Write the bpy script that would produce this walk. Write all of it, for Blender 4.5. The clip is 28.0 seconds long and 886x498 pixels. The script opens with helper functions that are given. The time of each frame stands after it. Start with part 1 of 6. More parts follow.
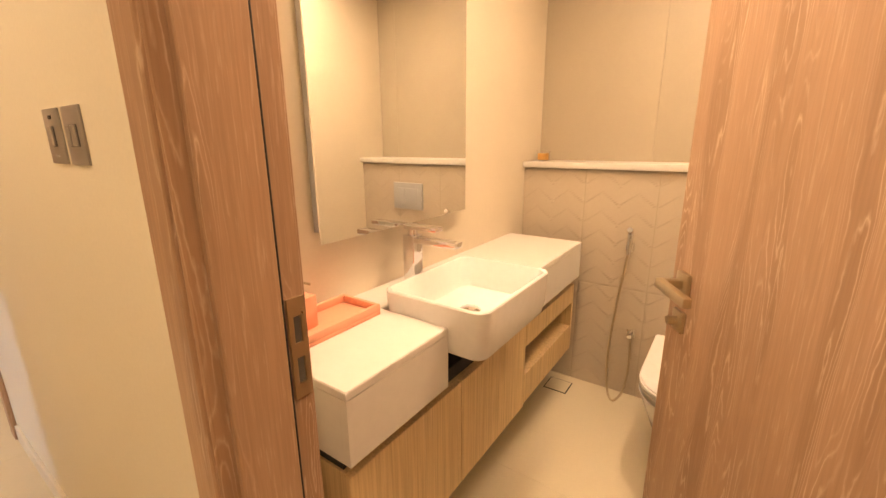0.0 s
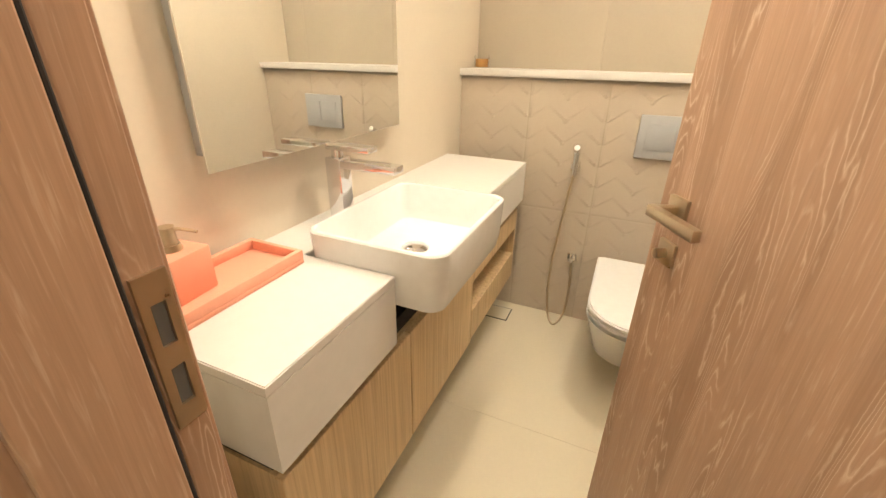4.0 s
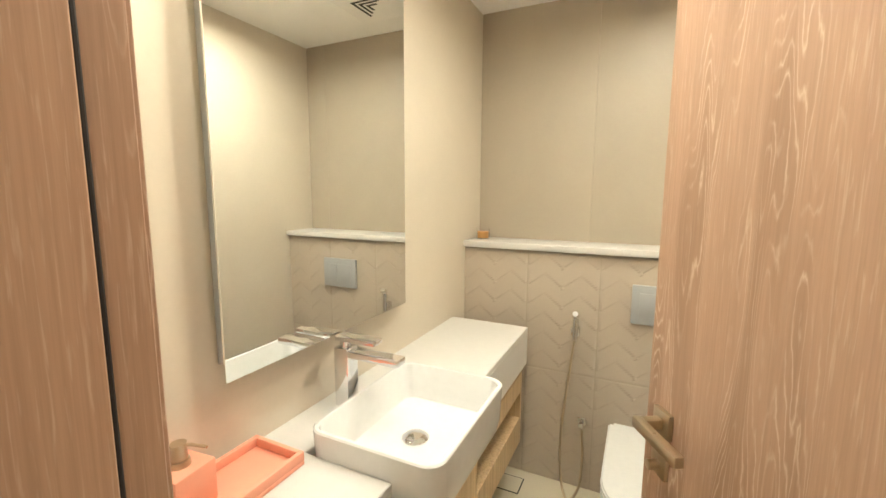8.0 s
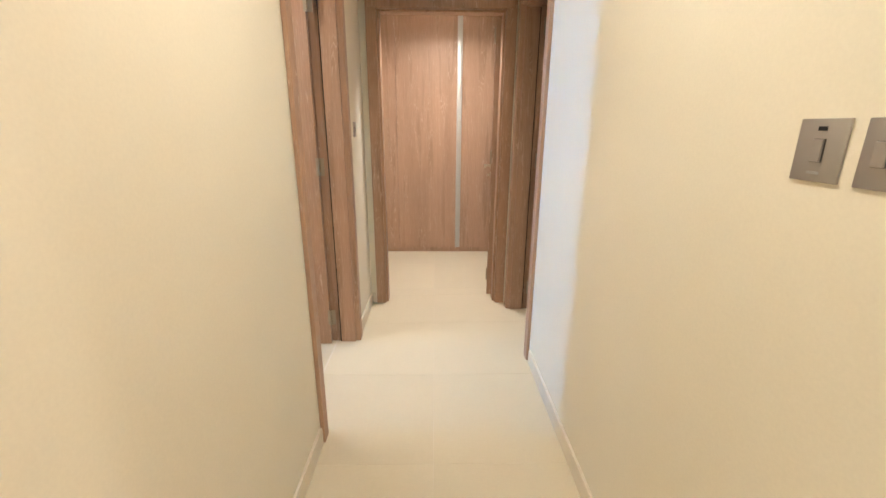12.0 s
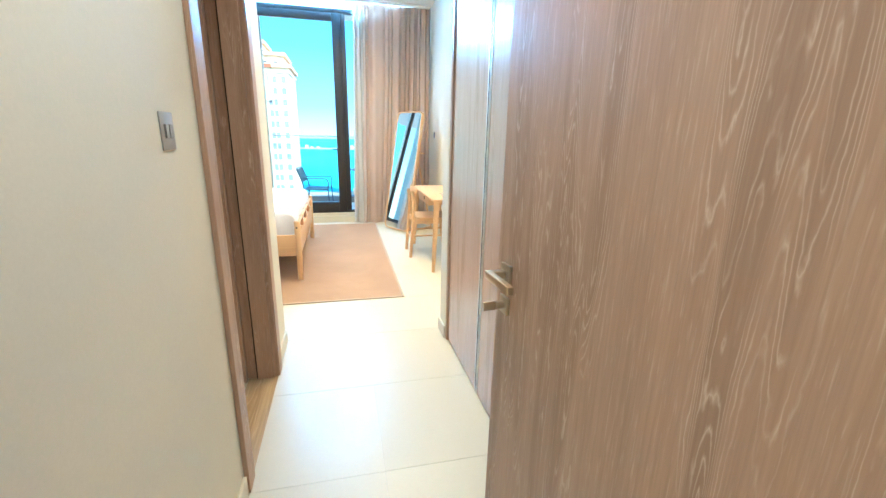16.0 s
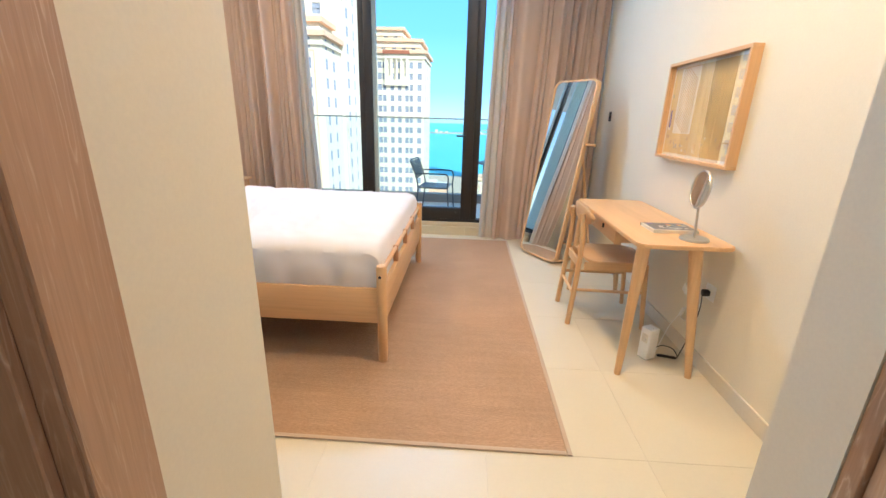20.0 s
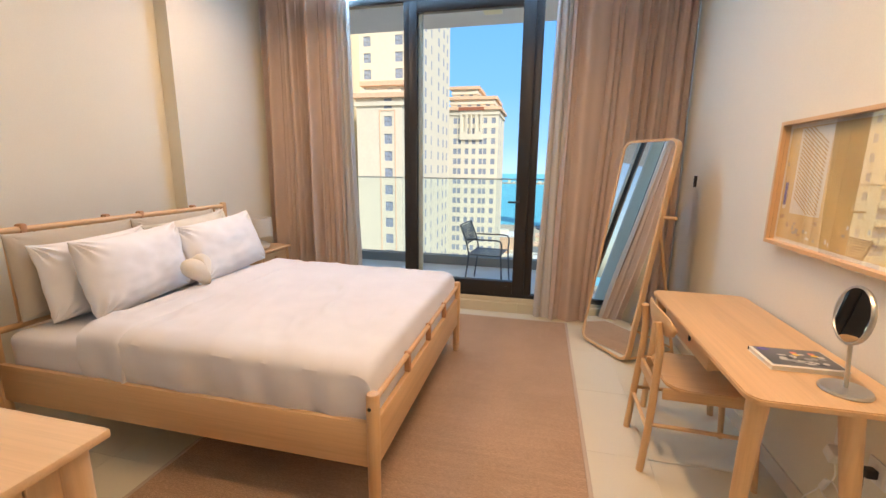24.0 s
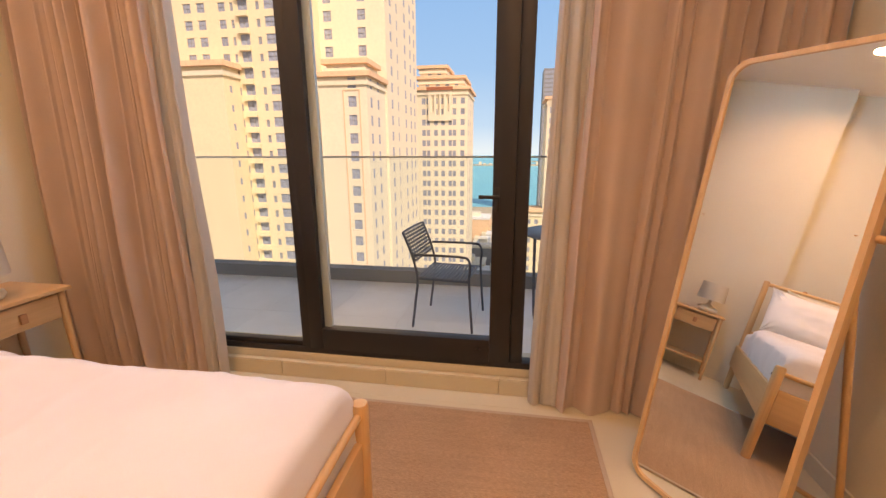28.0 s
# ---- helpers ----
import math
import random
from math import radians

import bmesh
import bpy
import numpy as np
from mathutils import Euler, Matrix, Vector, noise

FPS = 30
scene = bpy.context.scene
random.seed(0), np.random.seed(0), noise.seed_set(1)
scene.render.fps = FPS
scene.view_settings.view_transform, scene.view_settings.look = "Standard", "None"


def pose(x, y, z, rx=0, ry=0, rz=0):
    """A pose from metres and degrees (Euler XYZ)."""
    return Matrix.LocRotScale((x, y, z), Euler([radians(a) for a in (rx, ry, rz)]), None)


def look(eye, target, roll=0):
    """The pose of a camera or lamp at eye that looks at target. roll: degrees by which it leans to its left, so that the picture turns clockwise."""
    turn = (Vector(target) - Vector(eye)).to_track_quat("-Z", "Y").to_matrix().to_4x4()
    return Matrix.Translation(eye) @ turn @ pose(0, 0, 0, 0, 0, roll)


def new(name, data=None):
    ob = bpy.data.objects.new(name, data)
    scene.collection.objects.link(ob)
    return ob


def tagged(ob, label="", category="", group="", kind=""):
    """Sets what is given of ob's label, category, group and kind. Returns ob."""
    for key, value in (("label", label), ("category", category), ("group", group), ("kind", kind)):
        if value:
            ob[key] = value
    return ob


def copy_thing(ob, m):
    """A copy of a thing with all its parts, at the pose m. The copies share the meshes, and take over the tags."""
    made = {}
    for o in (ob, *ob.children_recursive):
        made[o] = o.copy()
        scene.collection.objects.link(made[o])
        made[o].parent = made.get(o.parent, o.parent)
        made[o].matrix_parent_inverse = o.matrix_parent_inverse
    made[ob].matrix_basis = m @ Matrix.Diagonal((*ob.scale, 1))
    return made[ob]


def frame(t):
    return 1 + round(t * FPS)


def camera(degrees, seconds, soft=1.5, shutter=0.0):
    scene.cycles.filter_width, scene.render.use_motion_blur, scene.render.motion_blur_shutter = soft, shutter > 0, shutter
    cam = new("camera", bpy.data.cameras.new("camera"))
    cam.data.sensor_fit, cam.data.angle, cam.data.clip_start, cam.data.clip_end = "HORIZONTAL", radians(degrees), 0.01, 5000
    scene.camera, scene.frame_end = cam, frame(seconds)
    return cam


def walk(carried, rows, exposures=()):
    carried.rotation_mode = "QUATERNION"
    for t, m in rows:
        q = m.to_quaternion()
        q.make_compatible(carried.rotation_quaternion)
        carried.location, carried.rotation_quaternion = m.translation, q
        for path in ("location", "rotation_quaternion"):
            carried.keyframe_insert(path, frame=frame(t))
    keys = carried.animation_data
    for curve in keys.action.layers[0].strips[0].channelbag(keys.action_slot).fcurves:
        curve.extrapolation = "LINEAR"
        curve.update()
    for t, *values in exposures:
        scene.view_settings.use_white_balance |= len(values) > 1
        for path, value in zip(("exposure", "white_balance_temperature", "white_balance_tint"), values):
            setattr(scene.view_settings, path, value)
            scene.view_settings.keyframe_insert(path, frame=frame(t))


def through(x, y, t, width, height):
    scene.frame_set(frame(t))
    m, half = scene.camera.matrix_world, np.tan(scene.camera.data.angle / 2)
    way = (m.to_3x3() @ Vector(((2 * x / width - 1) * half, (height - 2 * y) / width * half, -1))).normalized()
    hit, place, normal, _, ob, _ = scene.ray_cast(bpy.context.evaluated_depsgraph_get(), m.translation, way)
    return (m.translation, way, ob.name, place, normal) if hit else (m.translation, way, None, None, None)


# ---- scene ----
cam = camera(93.9, 28.0)
PATH = [
    (0, (0.457, 0.369, 1.314), (-0.649, 1.957, 0.813), -0.4),
    (0.5, (0.351, 0.443, 1.301), (-0.613, 2.117, 0.781), 0.3),
    (1, (0.264, 0.497, 1.308), (-0.583, 2.237, 0.803), 0.3),
    (1.5, (0.258, 0.512, 1.312), (-0.579, 2.265, 0.835), 0.8),
    (2, (0.271, 0.514, 1.307), (-0.557, 2.255, 0.773), 1.3),
    (2.5, (0.273, 0.531, 1.293), (-0.513, 2.265, 0.679), 1.5),
    (3, (0.28, 0.539, 1.278), (-0.47, 2.239, 0.537), 1.3),
    (3.5, (0.283, 0.538, 1.257), (-0.44, 2.198, 0.407), 1.2),
    (5.5, (0.319, 0.568, 1.341), (-0.442, 2.306, 0.708), -0.1),
    (6, (0.33, 0.561, 1.418), (-0.462, 2.348, 0.993), -0.1),
    (6.5, (0.326, 0.54, 1.473), (-0.473, 2.358, 1.233), 0.4),
    (7, (0.341, 0.502, 1.522), (-0.467, 2.329, 1.424), 0.7),
    (7.5, (0.344, 0.492, 1.518), (-0.47, 2.316, 1.411), 0.6),
    (8, (0.333, 0.522, 1.445), (-0.521, 2.312, 1.184), 0.3),
    (8.5, (0.343, 0.529, 1.382), (-0.64, 2.21, 0.929), 0.2),
    (9, (0.372, 0.502, 1.344), (-0.873, 1.95, 0.75), -0.2),
    (9.5, (0.315, 0.387, 1.329), (-1.228, 1.481, 0.679), -0.0),
    (10, (0.306, 0.201, 1.338), (-1.453, 0.893, 0.686), -0.5),
    (10.5, (0.373, 0.068, 1.357), (-1.484, 0.448, 0.718), -0.5),
    (11, (0.4, 0.006, 1.36), (-1.495, 0.204, 0.75), -0.2),
    (11.5, (0.329, 0.013, 1.359), (-1.581, 0.107, 0.772), 0.1),
    (13.5, (-0.886, 0.063, 1.359), (-2.8, -0.113, 0.807), 0.7),
    (14, (-1.188, 0.041, 1.365), (-3.07, -0.328, 0.799), 0.8),
    (14.5, (-1.49, -0.086, 1.352), (-3.298, -0.723, 0.784), 1.3),
    (15, (-1.676, -0.224, 1.327), (-3.238, -1.354, 0.794), 1.6),
    (15.5, (-1.805, -0.431, 1.339), (-2.829, -2.054, 0.775), 0.9),
    (16, (-1.826, -0.446, 1.351), (-2.282, -2.32, 0.821), 1.2),
    (16.5, (-1.838, -0.46, 1.352), (-1.975, -2.387, 0.833), 0.9),
    (17, (-1.848, -0.583, 1.345), (-1.877, -2.509, 0.806), 0.9),
    (17.5, (-1.849, -0.9, 1.334), (-1.813, -2.819, 0.771), 1.0),
    (18, (-1.839, -1.18, 1.319), (-1.743, -3.091, 0.736), 1.0),
    (18.5, (-1.863, -1.516, 1.322), (-1.743, -3.423, 0.732), 1.4),
    (19, (-1.826, -1.81, 1.301), (-1.712, -3.716, 0.705), 1.5),
    (19.5, (-1.776, -2.106, 1.313), (-1.679, -4.011, 0.712), 1.7),
    (20, (-1.822, -2.374, 1.305), (-1.721, -4.278, 0.699), 1.5),
    (20.5, (-1.904, -2.625, 1.326), (-1.76, -4.529, 0.732), 1.3),
    (21, (-1.953, -2.827, 1.316), (-1.701, -4.726, 0.741), 1.0),
    (21.5, (-1.953, -2.945, 1.334), (-1.583, -4.836, 0.796), 0.8),
    (22, (-1.967, -2.967, 1.352), (-1.505, -4.856, 0.884), 0.7),
    (22.5, (-1.984, -2.988, 1.401), (-1.482, -4.887, 1.026), 0.9),
    (24.5, (-2.002, -2.981, 1.439), (-1.587, -4.895, 1.036), 0.4),
    (25, (-1.979, -3.007, 1.37), (-1.607, -4.894, 0.822), -0.2),
    (25.5, (-1.933, -3.051, 1.341), (-1.608, -4.924, 0.717), -0.6),
    (26, (-1.918, -3.227, 1.324), (-1.627, -5.103, 0.695), -0.6),
    (26.5, (-1.948, -3.579, 1.368), (-1.683, -5.469, 0.771), -0.3),
    (27, (-1.922, -3.99, 1.358), (-1.655, -5.893, 0.802), 0.3),
    (27.5, (-1.877, -4.429, 1.35), (-1.61, -6.349, 0.857), -0.3),
    (28, (-1.856, -4.911, 1.351), (-1.538, -6.83, 0.886), -0.2),
]
# seconds, stops, kelvin, tint
LOOKS = [(0, 0.98, 9300, 30), (1, 1.02, 9000, 29), (2, 1.08, 7000, 14), (3, 1.2, 6300, 11), (6, 0.9, 6200, 8), (7, 0.95, 5700, 3), (8.3, 0.94, 5600, 3), (9.2, 1.29, 4800, 0), (10, 1.68, 5450, 8), (11, 1.36, 5700, 11), (13, 1.55, 6500, 16), (14, 1.98, 7500, 21), (15, 2.1, 5600, 3), (16, 1.42, 5050, -3), (17, 1.05, 7300, 24), (18, 1.22, 6400, 18), (19, 1.04, 6600, 16), (20, 0.6, 5900, 10), (21, 0.33, 6400, 19), (22, 0.2, 6800, 19), (25, 0.16, 6850, 19), (26, 0.2, 6800, 20), (27, 0.02, 6700, 20), (28, 0.04, 10000, 39)]
walk(cam, [(t, look(eye, target, roll)) for t, eye, target, roll in PATH], LOOKS)

# ---- world, sun and lamps ----
world = bpy.data.worlds.new("sky")
scene.world = world
world.use_nodes = True
sky = world.node_tree.nodes.new("ShaderNodeTexSky")
sky.sky_type = "NISHITA"
sky.sun_disc = False
SUN_HIGH, SUN_ROUND = radians(44), radians(-40)
sky.sun_elevation, sky.sun_rotation = SUN_HIGH, SUN_ROUND
sky.air_density, sky.dust_density, sky.ozone_density = 1.0, 1.2, 0.8
sky.altitude = 0
back = world.node_tree.nodes["Background"]
back.inputs["Strength"].default_value = 0.15
world.node_tree.links.new(sky.outputs["Color"], back.inputs["Color"])

sun = new("sun", bpy.data.lights.new("sun", "SUN"))
sun.data.energy, sun.data.angle, sun.data.color = 3.7, radians(0.5), (1.0, 0.96, 0.88)
sun.matrix_world = look((60, 60, 80), (60 - math.cos(SUN_HIGH) * math.sin(SUN_ROUND), 60 - math.cos(SUN_HIGH) * math.cos(SUN_ROUND), 80 - math.sin(SUN_HIGH)))


def lamp_spot(x, y, z, watts, colour, width=0.09, cone=150):
    """Light of a recessed spot, known or assumed; most fittings are built with the ceiling."""
    lamp = bpy.data.lights.new("downlight", "AREA")
    lamp.shape, lamp.size, lamp.energy, lamp.color = "DISK", width, watts, colour
    lamp.spread = radians(cone)
    ob = new("downlight_lamp", lamp)
    ob.matrix_world = pose(x, y, z)
    return ob


# strip lamp standing in for the sky's light through the top of the window
daylight = bpy.data.lights.new("window_daylight", "AREA")
daylight.shape, daylight.size, daylight.size_y = "RECTANGLE", 3.2, 0.10
daylight.energy, daylight.color = 90, (0.30, 0.62, 1.0)
new("window_daylight", daylight).matrix_world = look((-1.12, -7.035, 3.055), (-1.12, -6.035, 2.50))

# added narrow lamp that carries the daylight down the hall to the corridor wall
hall_daylight_fill = bpy.data.lights.new("window_daylight", "AREA")
hall_daylight_fill.shape, hall_daylight_fill.size, hall_daylight_fill.size_y = "RECTANGLE", 1.1, 0.10
hall_daylight_fill.energy, hall_daylight_fill.color, hall_daylight_fill.spread = 14, (0.24, 0.58, 1.0), radians(60)
new("window_daylight", hall_daylight_fill).matrix_world = look((-1.85, -7.030, 2.955), (-1.75, 0.594, 1.30))

WARM = (1.0, 0.84, 0.62)
SOFT = (1.0, 0.88, 0.72)
AMBER = (1.0, 0.68, 0.37)

# ---- materials ----
def nodes_of(name, rough=0.5, metal=0.0, spec=0.5):
    m = bpy.data.materials.new(name)
    m.use_nodes = True
    n, l = m.node_tree.nodes, m.node_tree.links
    b = n["Principled BSDF"]
    b.inputs["Roughness"].default_value = rough
    b.inputs["Metallic"].default_value = metal
    b.inputs["Specular IOR Level"].default_value = spec
    return m, n, l, b


def coords(n, l, scale=(1, 1, 1), kind="Object"):
    c, mp = n.new("ShaderNodeTexCoord"), n.new("ShaderNodeMapping")
    mp.inputs["Scale"].default_value = scale
    l.new(c.outputs[kind], mp.inputs["Vector"])
    return mp.outputs["Vector"]


def noise_node(n, l, vec, scale, detail=4, rough=0.55, warp=0.0):
    t = n.new("ShaderNodeTexNoise")
    t.inputs["Scale"].default_value, t.inputs["Detail"].default_value = scale, detail
    t.inputs["Roughness"].default_value, t.inputs["Distortion"].default_value = rough, warp
    l.new(vec, t.inputs["Vector"])
    return t.outputs["Fac"]


def ramp(n, l, fac, stops):
    r = n.new("ShaderNodeValToRGB")
    e = r.color_ramp.elements
    while len(e) < len(stops):
        e.new(0.5)
    for k, (p, c) in zip(e, stops):
        k.position, k.color = p, (*c, 1)
    l.new(fac, r.inputs["Fac"])
    return r.outputs["Color"]


def mixed(n, l, a, b, fac, blend="MIX"):
    m = n.new("ShaderNodeMix")
    m.data_type, m.blend_type = "RGBA", blend
    for key, value in (("Factor", fac), ("A", a), ("B", b)):
        socket = [s for s in m.inputs if s.name == key and s.type == ("VALUE" if key == "Factor" else "RGBA")][0]
        if isinstance(value, (int, float)):
            socket.default_value = value
        elif isinstance(value, tuple):
            socket.default_value = (*value, 1)
        else:
            l.new(value, socket)
    return [s for s in m.outputs if s.type == "RGBA"][0]


def bumped(n, l, b, height, strength=0.2, distance=0.002):
    bump = n.new("ShaderNodeBump")
    bump.inputs["Strength"].default_value, bump.inputs["Distance"].default_value = strength, distance
    l.new(height, bump.inputs["Height"])
    l.new(bump.outputs["Normal"], b.inputs["Normal"])


def shade(c, k):
    return tuple(min(1.0, v * k) for v in c)


def rough_by(n, l, b, fac, low, high):
    mr = n.new("ShaderNodeMapRange")
    mr.inputs["To Min"].default_value, mr.inputs["To Max"].default_value = low, high
    l.new(fac, mr.inputs["Value"])
    l.new(mr.outputs["Result"], b.inputs["Roughness"])


def plain(name, colour, rough=0.5, metal=0.0, vary=0.06, grain=40.0, bump=0.05, spec=0.5, kind="Object"):
    """A surface of one colour with faint blotches and fine relief."""
    m, n, l, b = nodes_of(name, rough, metal, spec)
    v = coords(n, l, kind=kind)
    big = noise_node(n, l, v, 1.7, 3)
    c = ramp(n, l, big, [(0.3, shade(colour, 1 - vary)), (0.7, shade(colour, 1 + vary))])
    fine = noise_node(n, l, v, grain, 4)
    l.new(mixed(n, l, c, ramp(n, l, fine, [(0.3, (0.93, 0.93, 0.93)), (0.7, (1, 1, 1))]), 0.6, "MULTIPLY"), b.inputs["Base Color"])
    rough_by(n, l, b, fine, max(0.02, rough * 0.85), min(1, rough * 1.15))
    bumped(n, l, b, fine, bump, 0.001)
    return m


def wood(name, dark, mid, light, along="z", rough=0.45, fine=90.0, rings=7.0, pale=0.55, warp=0.6, figure_at=0.5, grain=0.8, across=11.0):
    """Sawn veneer: straight fine grain, stretches of cathedral figure drawn in thin pale lines, fine pores."""
    m, n, l, b = nodes_of(name, rough)
    axis = "xyz".index(along)

    def stretched(vec, k):
        mp = n.new("ShaderNodeMapping")
        mp.inputs["Scale"].default_value = [k if i == axis else 1.0 for i in range(3)]
        l.new(vec, mp.inputs["Vector"])
        return mp.outputs["Vector"]

    def math_node(op, a, value):
        q = n.new("ShaderNodeMath")
        q.operation = op
        l.new(a, q.inputs[0])
        if isinstance(value, float):
            q.inputs[1].default_value = value
        else:
            l.new(value, q.inputs[1])
        return q.outputs[0]

    info, c, off = n.new("ShaderNodeObjectInfo"), n.new("ShaderNodeTexCoord"), n.new("ShaderNodeVectorMath")
    off.operation = "MULTIPLY_ADD"
    l.new(info.outputs["Random"], off.inputs[0])
    off.inputs[1].default_value = (3.7, 5.1, 9.3)
    l.new(c.outputs["Object"], off.inputs[2])
    p = off.outputs["Vector"]
    body = noise_node(n, l, stretched(p, 0.075), across, 1.5, 0.5, warp)
    wiggle = noise_node(n, l, stretched(p, 0.22), 60.0, 3, 0.6)
    field = math_node("ADD", body, math_node("MULTIPLY", wiggle, 0.05))
    saw = math_node("PINGPONG", math_node("MULTIPLY", field, rings * 2.0), 0.5)
    tone = ramp(n, l, noise_node(n, l, stretched(p, 0.06), 7.0, 4, 0.6), [(0.3, dark), (0.55, mid), (0.75, shade(mid, 1.08))])
    thin = noise_node(n, l, stretched(p, 0.02), fine, 4, 0.65)
    grainy = mixed(n, l, tone, ramp(n, l, thin, [(0.34, (0.72, 0.69, 0.66)), (0.60, (1.06, 1.06, 1.06))]), grain, "MULTIPLY")
    mask = ramp(n, l, field, [(figure_at, (0, 0, 0)), (figure_at + 0.05, (1, 1, 1))])
    heart_wood = ramp(n, l, field, [(figure_at + 0.07, (1, 1, 1)), (figure_at + 0.17, (0.80, 0.77, 0.74))])
    grainy = mixed(n, l, grainy, heart_wood, min(1.0, pale * 1.4), "MULTIPLY")
    broken = ramp(n, l, noise_node(n, l, stretched(p, 0.12), 38.0, 3), [(0.40, (0.12, 0.12, 0.12)), (0.58, (1, 1, 1))])
    line = mixed(n, l, ramp(n, l, saw, [(0.0, (1, 1, 1)), (0.08, (0.5, 0.5, 0.5)), (0.20, (0, 0, 0))]), broken, 1.0, "MULTIPLY")
    ticks = ramp(n, l, noise_node(n, l, stretched(p, 0.05), fine * 1.2, 3, 0.55, 0.5), [(0.56, (0, 0, 0)), (0.70, (0.50, 0.50, 0.50))])
    drawn = mixed(n, l, ticks, line, mask)
    l.new(mixed(n, l, grainy, light, mixed(n, l, drawn, (pale, pale, pale), 1.0, "MULTIPLY")), b.inputs["Base Color"])
    rough_by(n, l, b, thin, rough * 0.85, rough * 1.2)
    bumped(n, l, b, thin, 0.2, 0.0006)
    return m


def metal(name, colour, rough):
    m, n, l, b = nodes_of(name, rough, 1.0)
    b.inputs["Base Color"].default_value = (*colour, 1)
    v = coords(n, l)
    rough_by(n, l, b, noise_node(n, l, v, 60, 3), rough * 0.7, rough * 1.4)
    return m


def glass_pane(name, tint=(1, 1, 1), rough=0.0):
    m, n, l, b = nodes_of(name, rough)
    b.inputs["Base Color"].default_value = (*tint, 1)
    b.inputs["Transmission Weight"].default_value = 1.0
    b.inputs["IOR"].default_value = 1.02
    return m


def woven(name, a, c, scale=220.0, rough=0.95, bump=0.6, stripes=0.0):
    m, n, l, b = nodes_of(name, rough, 0, 0.1)
    v = coords(n, l)
    big = noise_node(n, l, v, 2.2, 4)
    waves = []
    for direction in ("X", "Y"):
        w = n.new("ShaderNodeTexWave")
        w.bands_direction = direction
        w.inputs["Scale"].default_value, w.inputs["Distortion"].default_value = scale / 6.28, 1.2
        w.inputs["Detail"].default_value = 1.0
        l.new(v, w.inputs["Vector"])
        waves.append(w.outputs["Fac"])
    add = n.new("ShaderNodeMath")
    add.operation = "MULTIPLY"
    l.new(waves[0], add.inputs[0])
    l.new(waves[1], add.inputs[1])
    col = mixed(n, l, a, c, add.outputs[0])
    col = mixed(n, l, col, ramp(n, l, big, [(0.3, (0.86, 0.86, 0.86)), (0.7, (1.06, 1.06, 1.06))]), 0.8, "MULTIPLY")
    yarn = noise_node(n, l, coords(n, l, (0.7, 14.0, 1.0)), 3.0, 5, 0.65)
    col = mixed(n, l, col, ramp(n, l, yarn, [(0.3, (0.78, 0.78, 0.78)), (0.7, (1.06, 1.06, 1.06))]), 0.55, "MULTIPLY")
    slub = noise_node(n, l, coords(n, l, (14.0, 40.0, 1.0)), 4.0, 3, 0.6)
    col = mixed(n, l, col, ramp(n, l, slub, [(0.35, (0.76, 0.73, 0.70)), (0.62, (1.05, 1.05, 1.05))]), 0.8, "MULTIPLY")
    l.new(col, b.inputs["Base Color"])
    bumped(n, l, b, add.outputs[0], bump, 0.002)
    return m


def cloth(name, colour, rough=0.9, grain=500.0, bump=0.12, vary=0.04, through=0.0):
    m, n, l, b = nodes_of(name, rough, 0, 0.2)
    v = coords(n, l)
    big = noise_node(n, l, v, 3.0, 4)
    fine = noise_node(n, l, v, grain, 2)
    c = ramp(n, l, big, [(0.3, shade(colour, 1 - vary)), (0.7, shade(colour, 1 + vary))])
    l.new(mixed(n, l, c, ramp(n, l, fine, [(0.35, (0.9, 0.9, 0.9)), (0.65, (1.03, 1.03, 1.03))]), 0.7, "MULTIPLY"), b.inputs["Base Color"])
    b.inputs["Sheen Weight"].default_value = 0.15
    bumped(n, l, b, fine, bump, 0.001)
    if through:
        tr, mx, out = n.new("ShaderNodeBsdfTranslucent"), n.new("ShaderNodeMixShader"), n["Material Output"]
        tr.inputs["Color"].default_value = (*colour, 1)
        mx.inputs[0].default_value = through
        l.new(b.outputs[0], mx.inputs[1])
        l.new(tr.outputs[0], mx.inputs[2])
        l.new(mx.outputs[0], out.inputs["Surface"])
    return m


def tile_mat(name, colour, rough=0.3, vary=0.08, veins=2.2):
    m, n, l, b = nodes_of(name, rough)
    info, v = n.new("ShaderNodeObjectInfo"), coords(n, l, kind="Object")
    off = n.new("ShaderNodeVectorMath")
    off.operation = "MULTIPLY_ADD"
    l.new(info.outputs["Random"], off.inputs[0])
    off.inputs[1].default_value = (7.0, 13.0, 3.0)
    l.new(v, off.inputs[2])
    cloud = noise_node(n, l, off.outputs[0], veins, 6, 0.6, 0.4)
    fine = noise_node(n, l, off.outputs[0], 85, 3)
    c = ramp(n, l, cloud, [(0.3, shade(colour, 1 - vary)), (0.7, shade(colour, 1 + vary * 0.6))])
    tone = ramp(n, l, info.outputs["Random"], [(0.0, (0.97, 0.97, 0.97)), (1.0, (1.02, 1.02, 1.02))])
    c = mixed(n, l, c, tone, 1.0, "MULTIPLY")
    l.new(mixed(n, l, c, ramp(n, l, fine, [(0.3, (0.95, 0.95, 0.95)), (0.7, (1, 1, 1))]), 0.5, "MULTIPLY"), b.inputs["Base Color"])
    rough_by(n, l, b, fine, rough * 0.92, rough * 1.1)
    bumped(n, l, b, fine, 0.05, 0.0005)
    return m


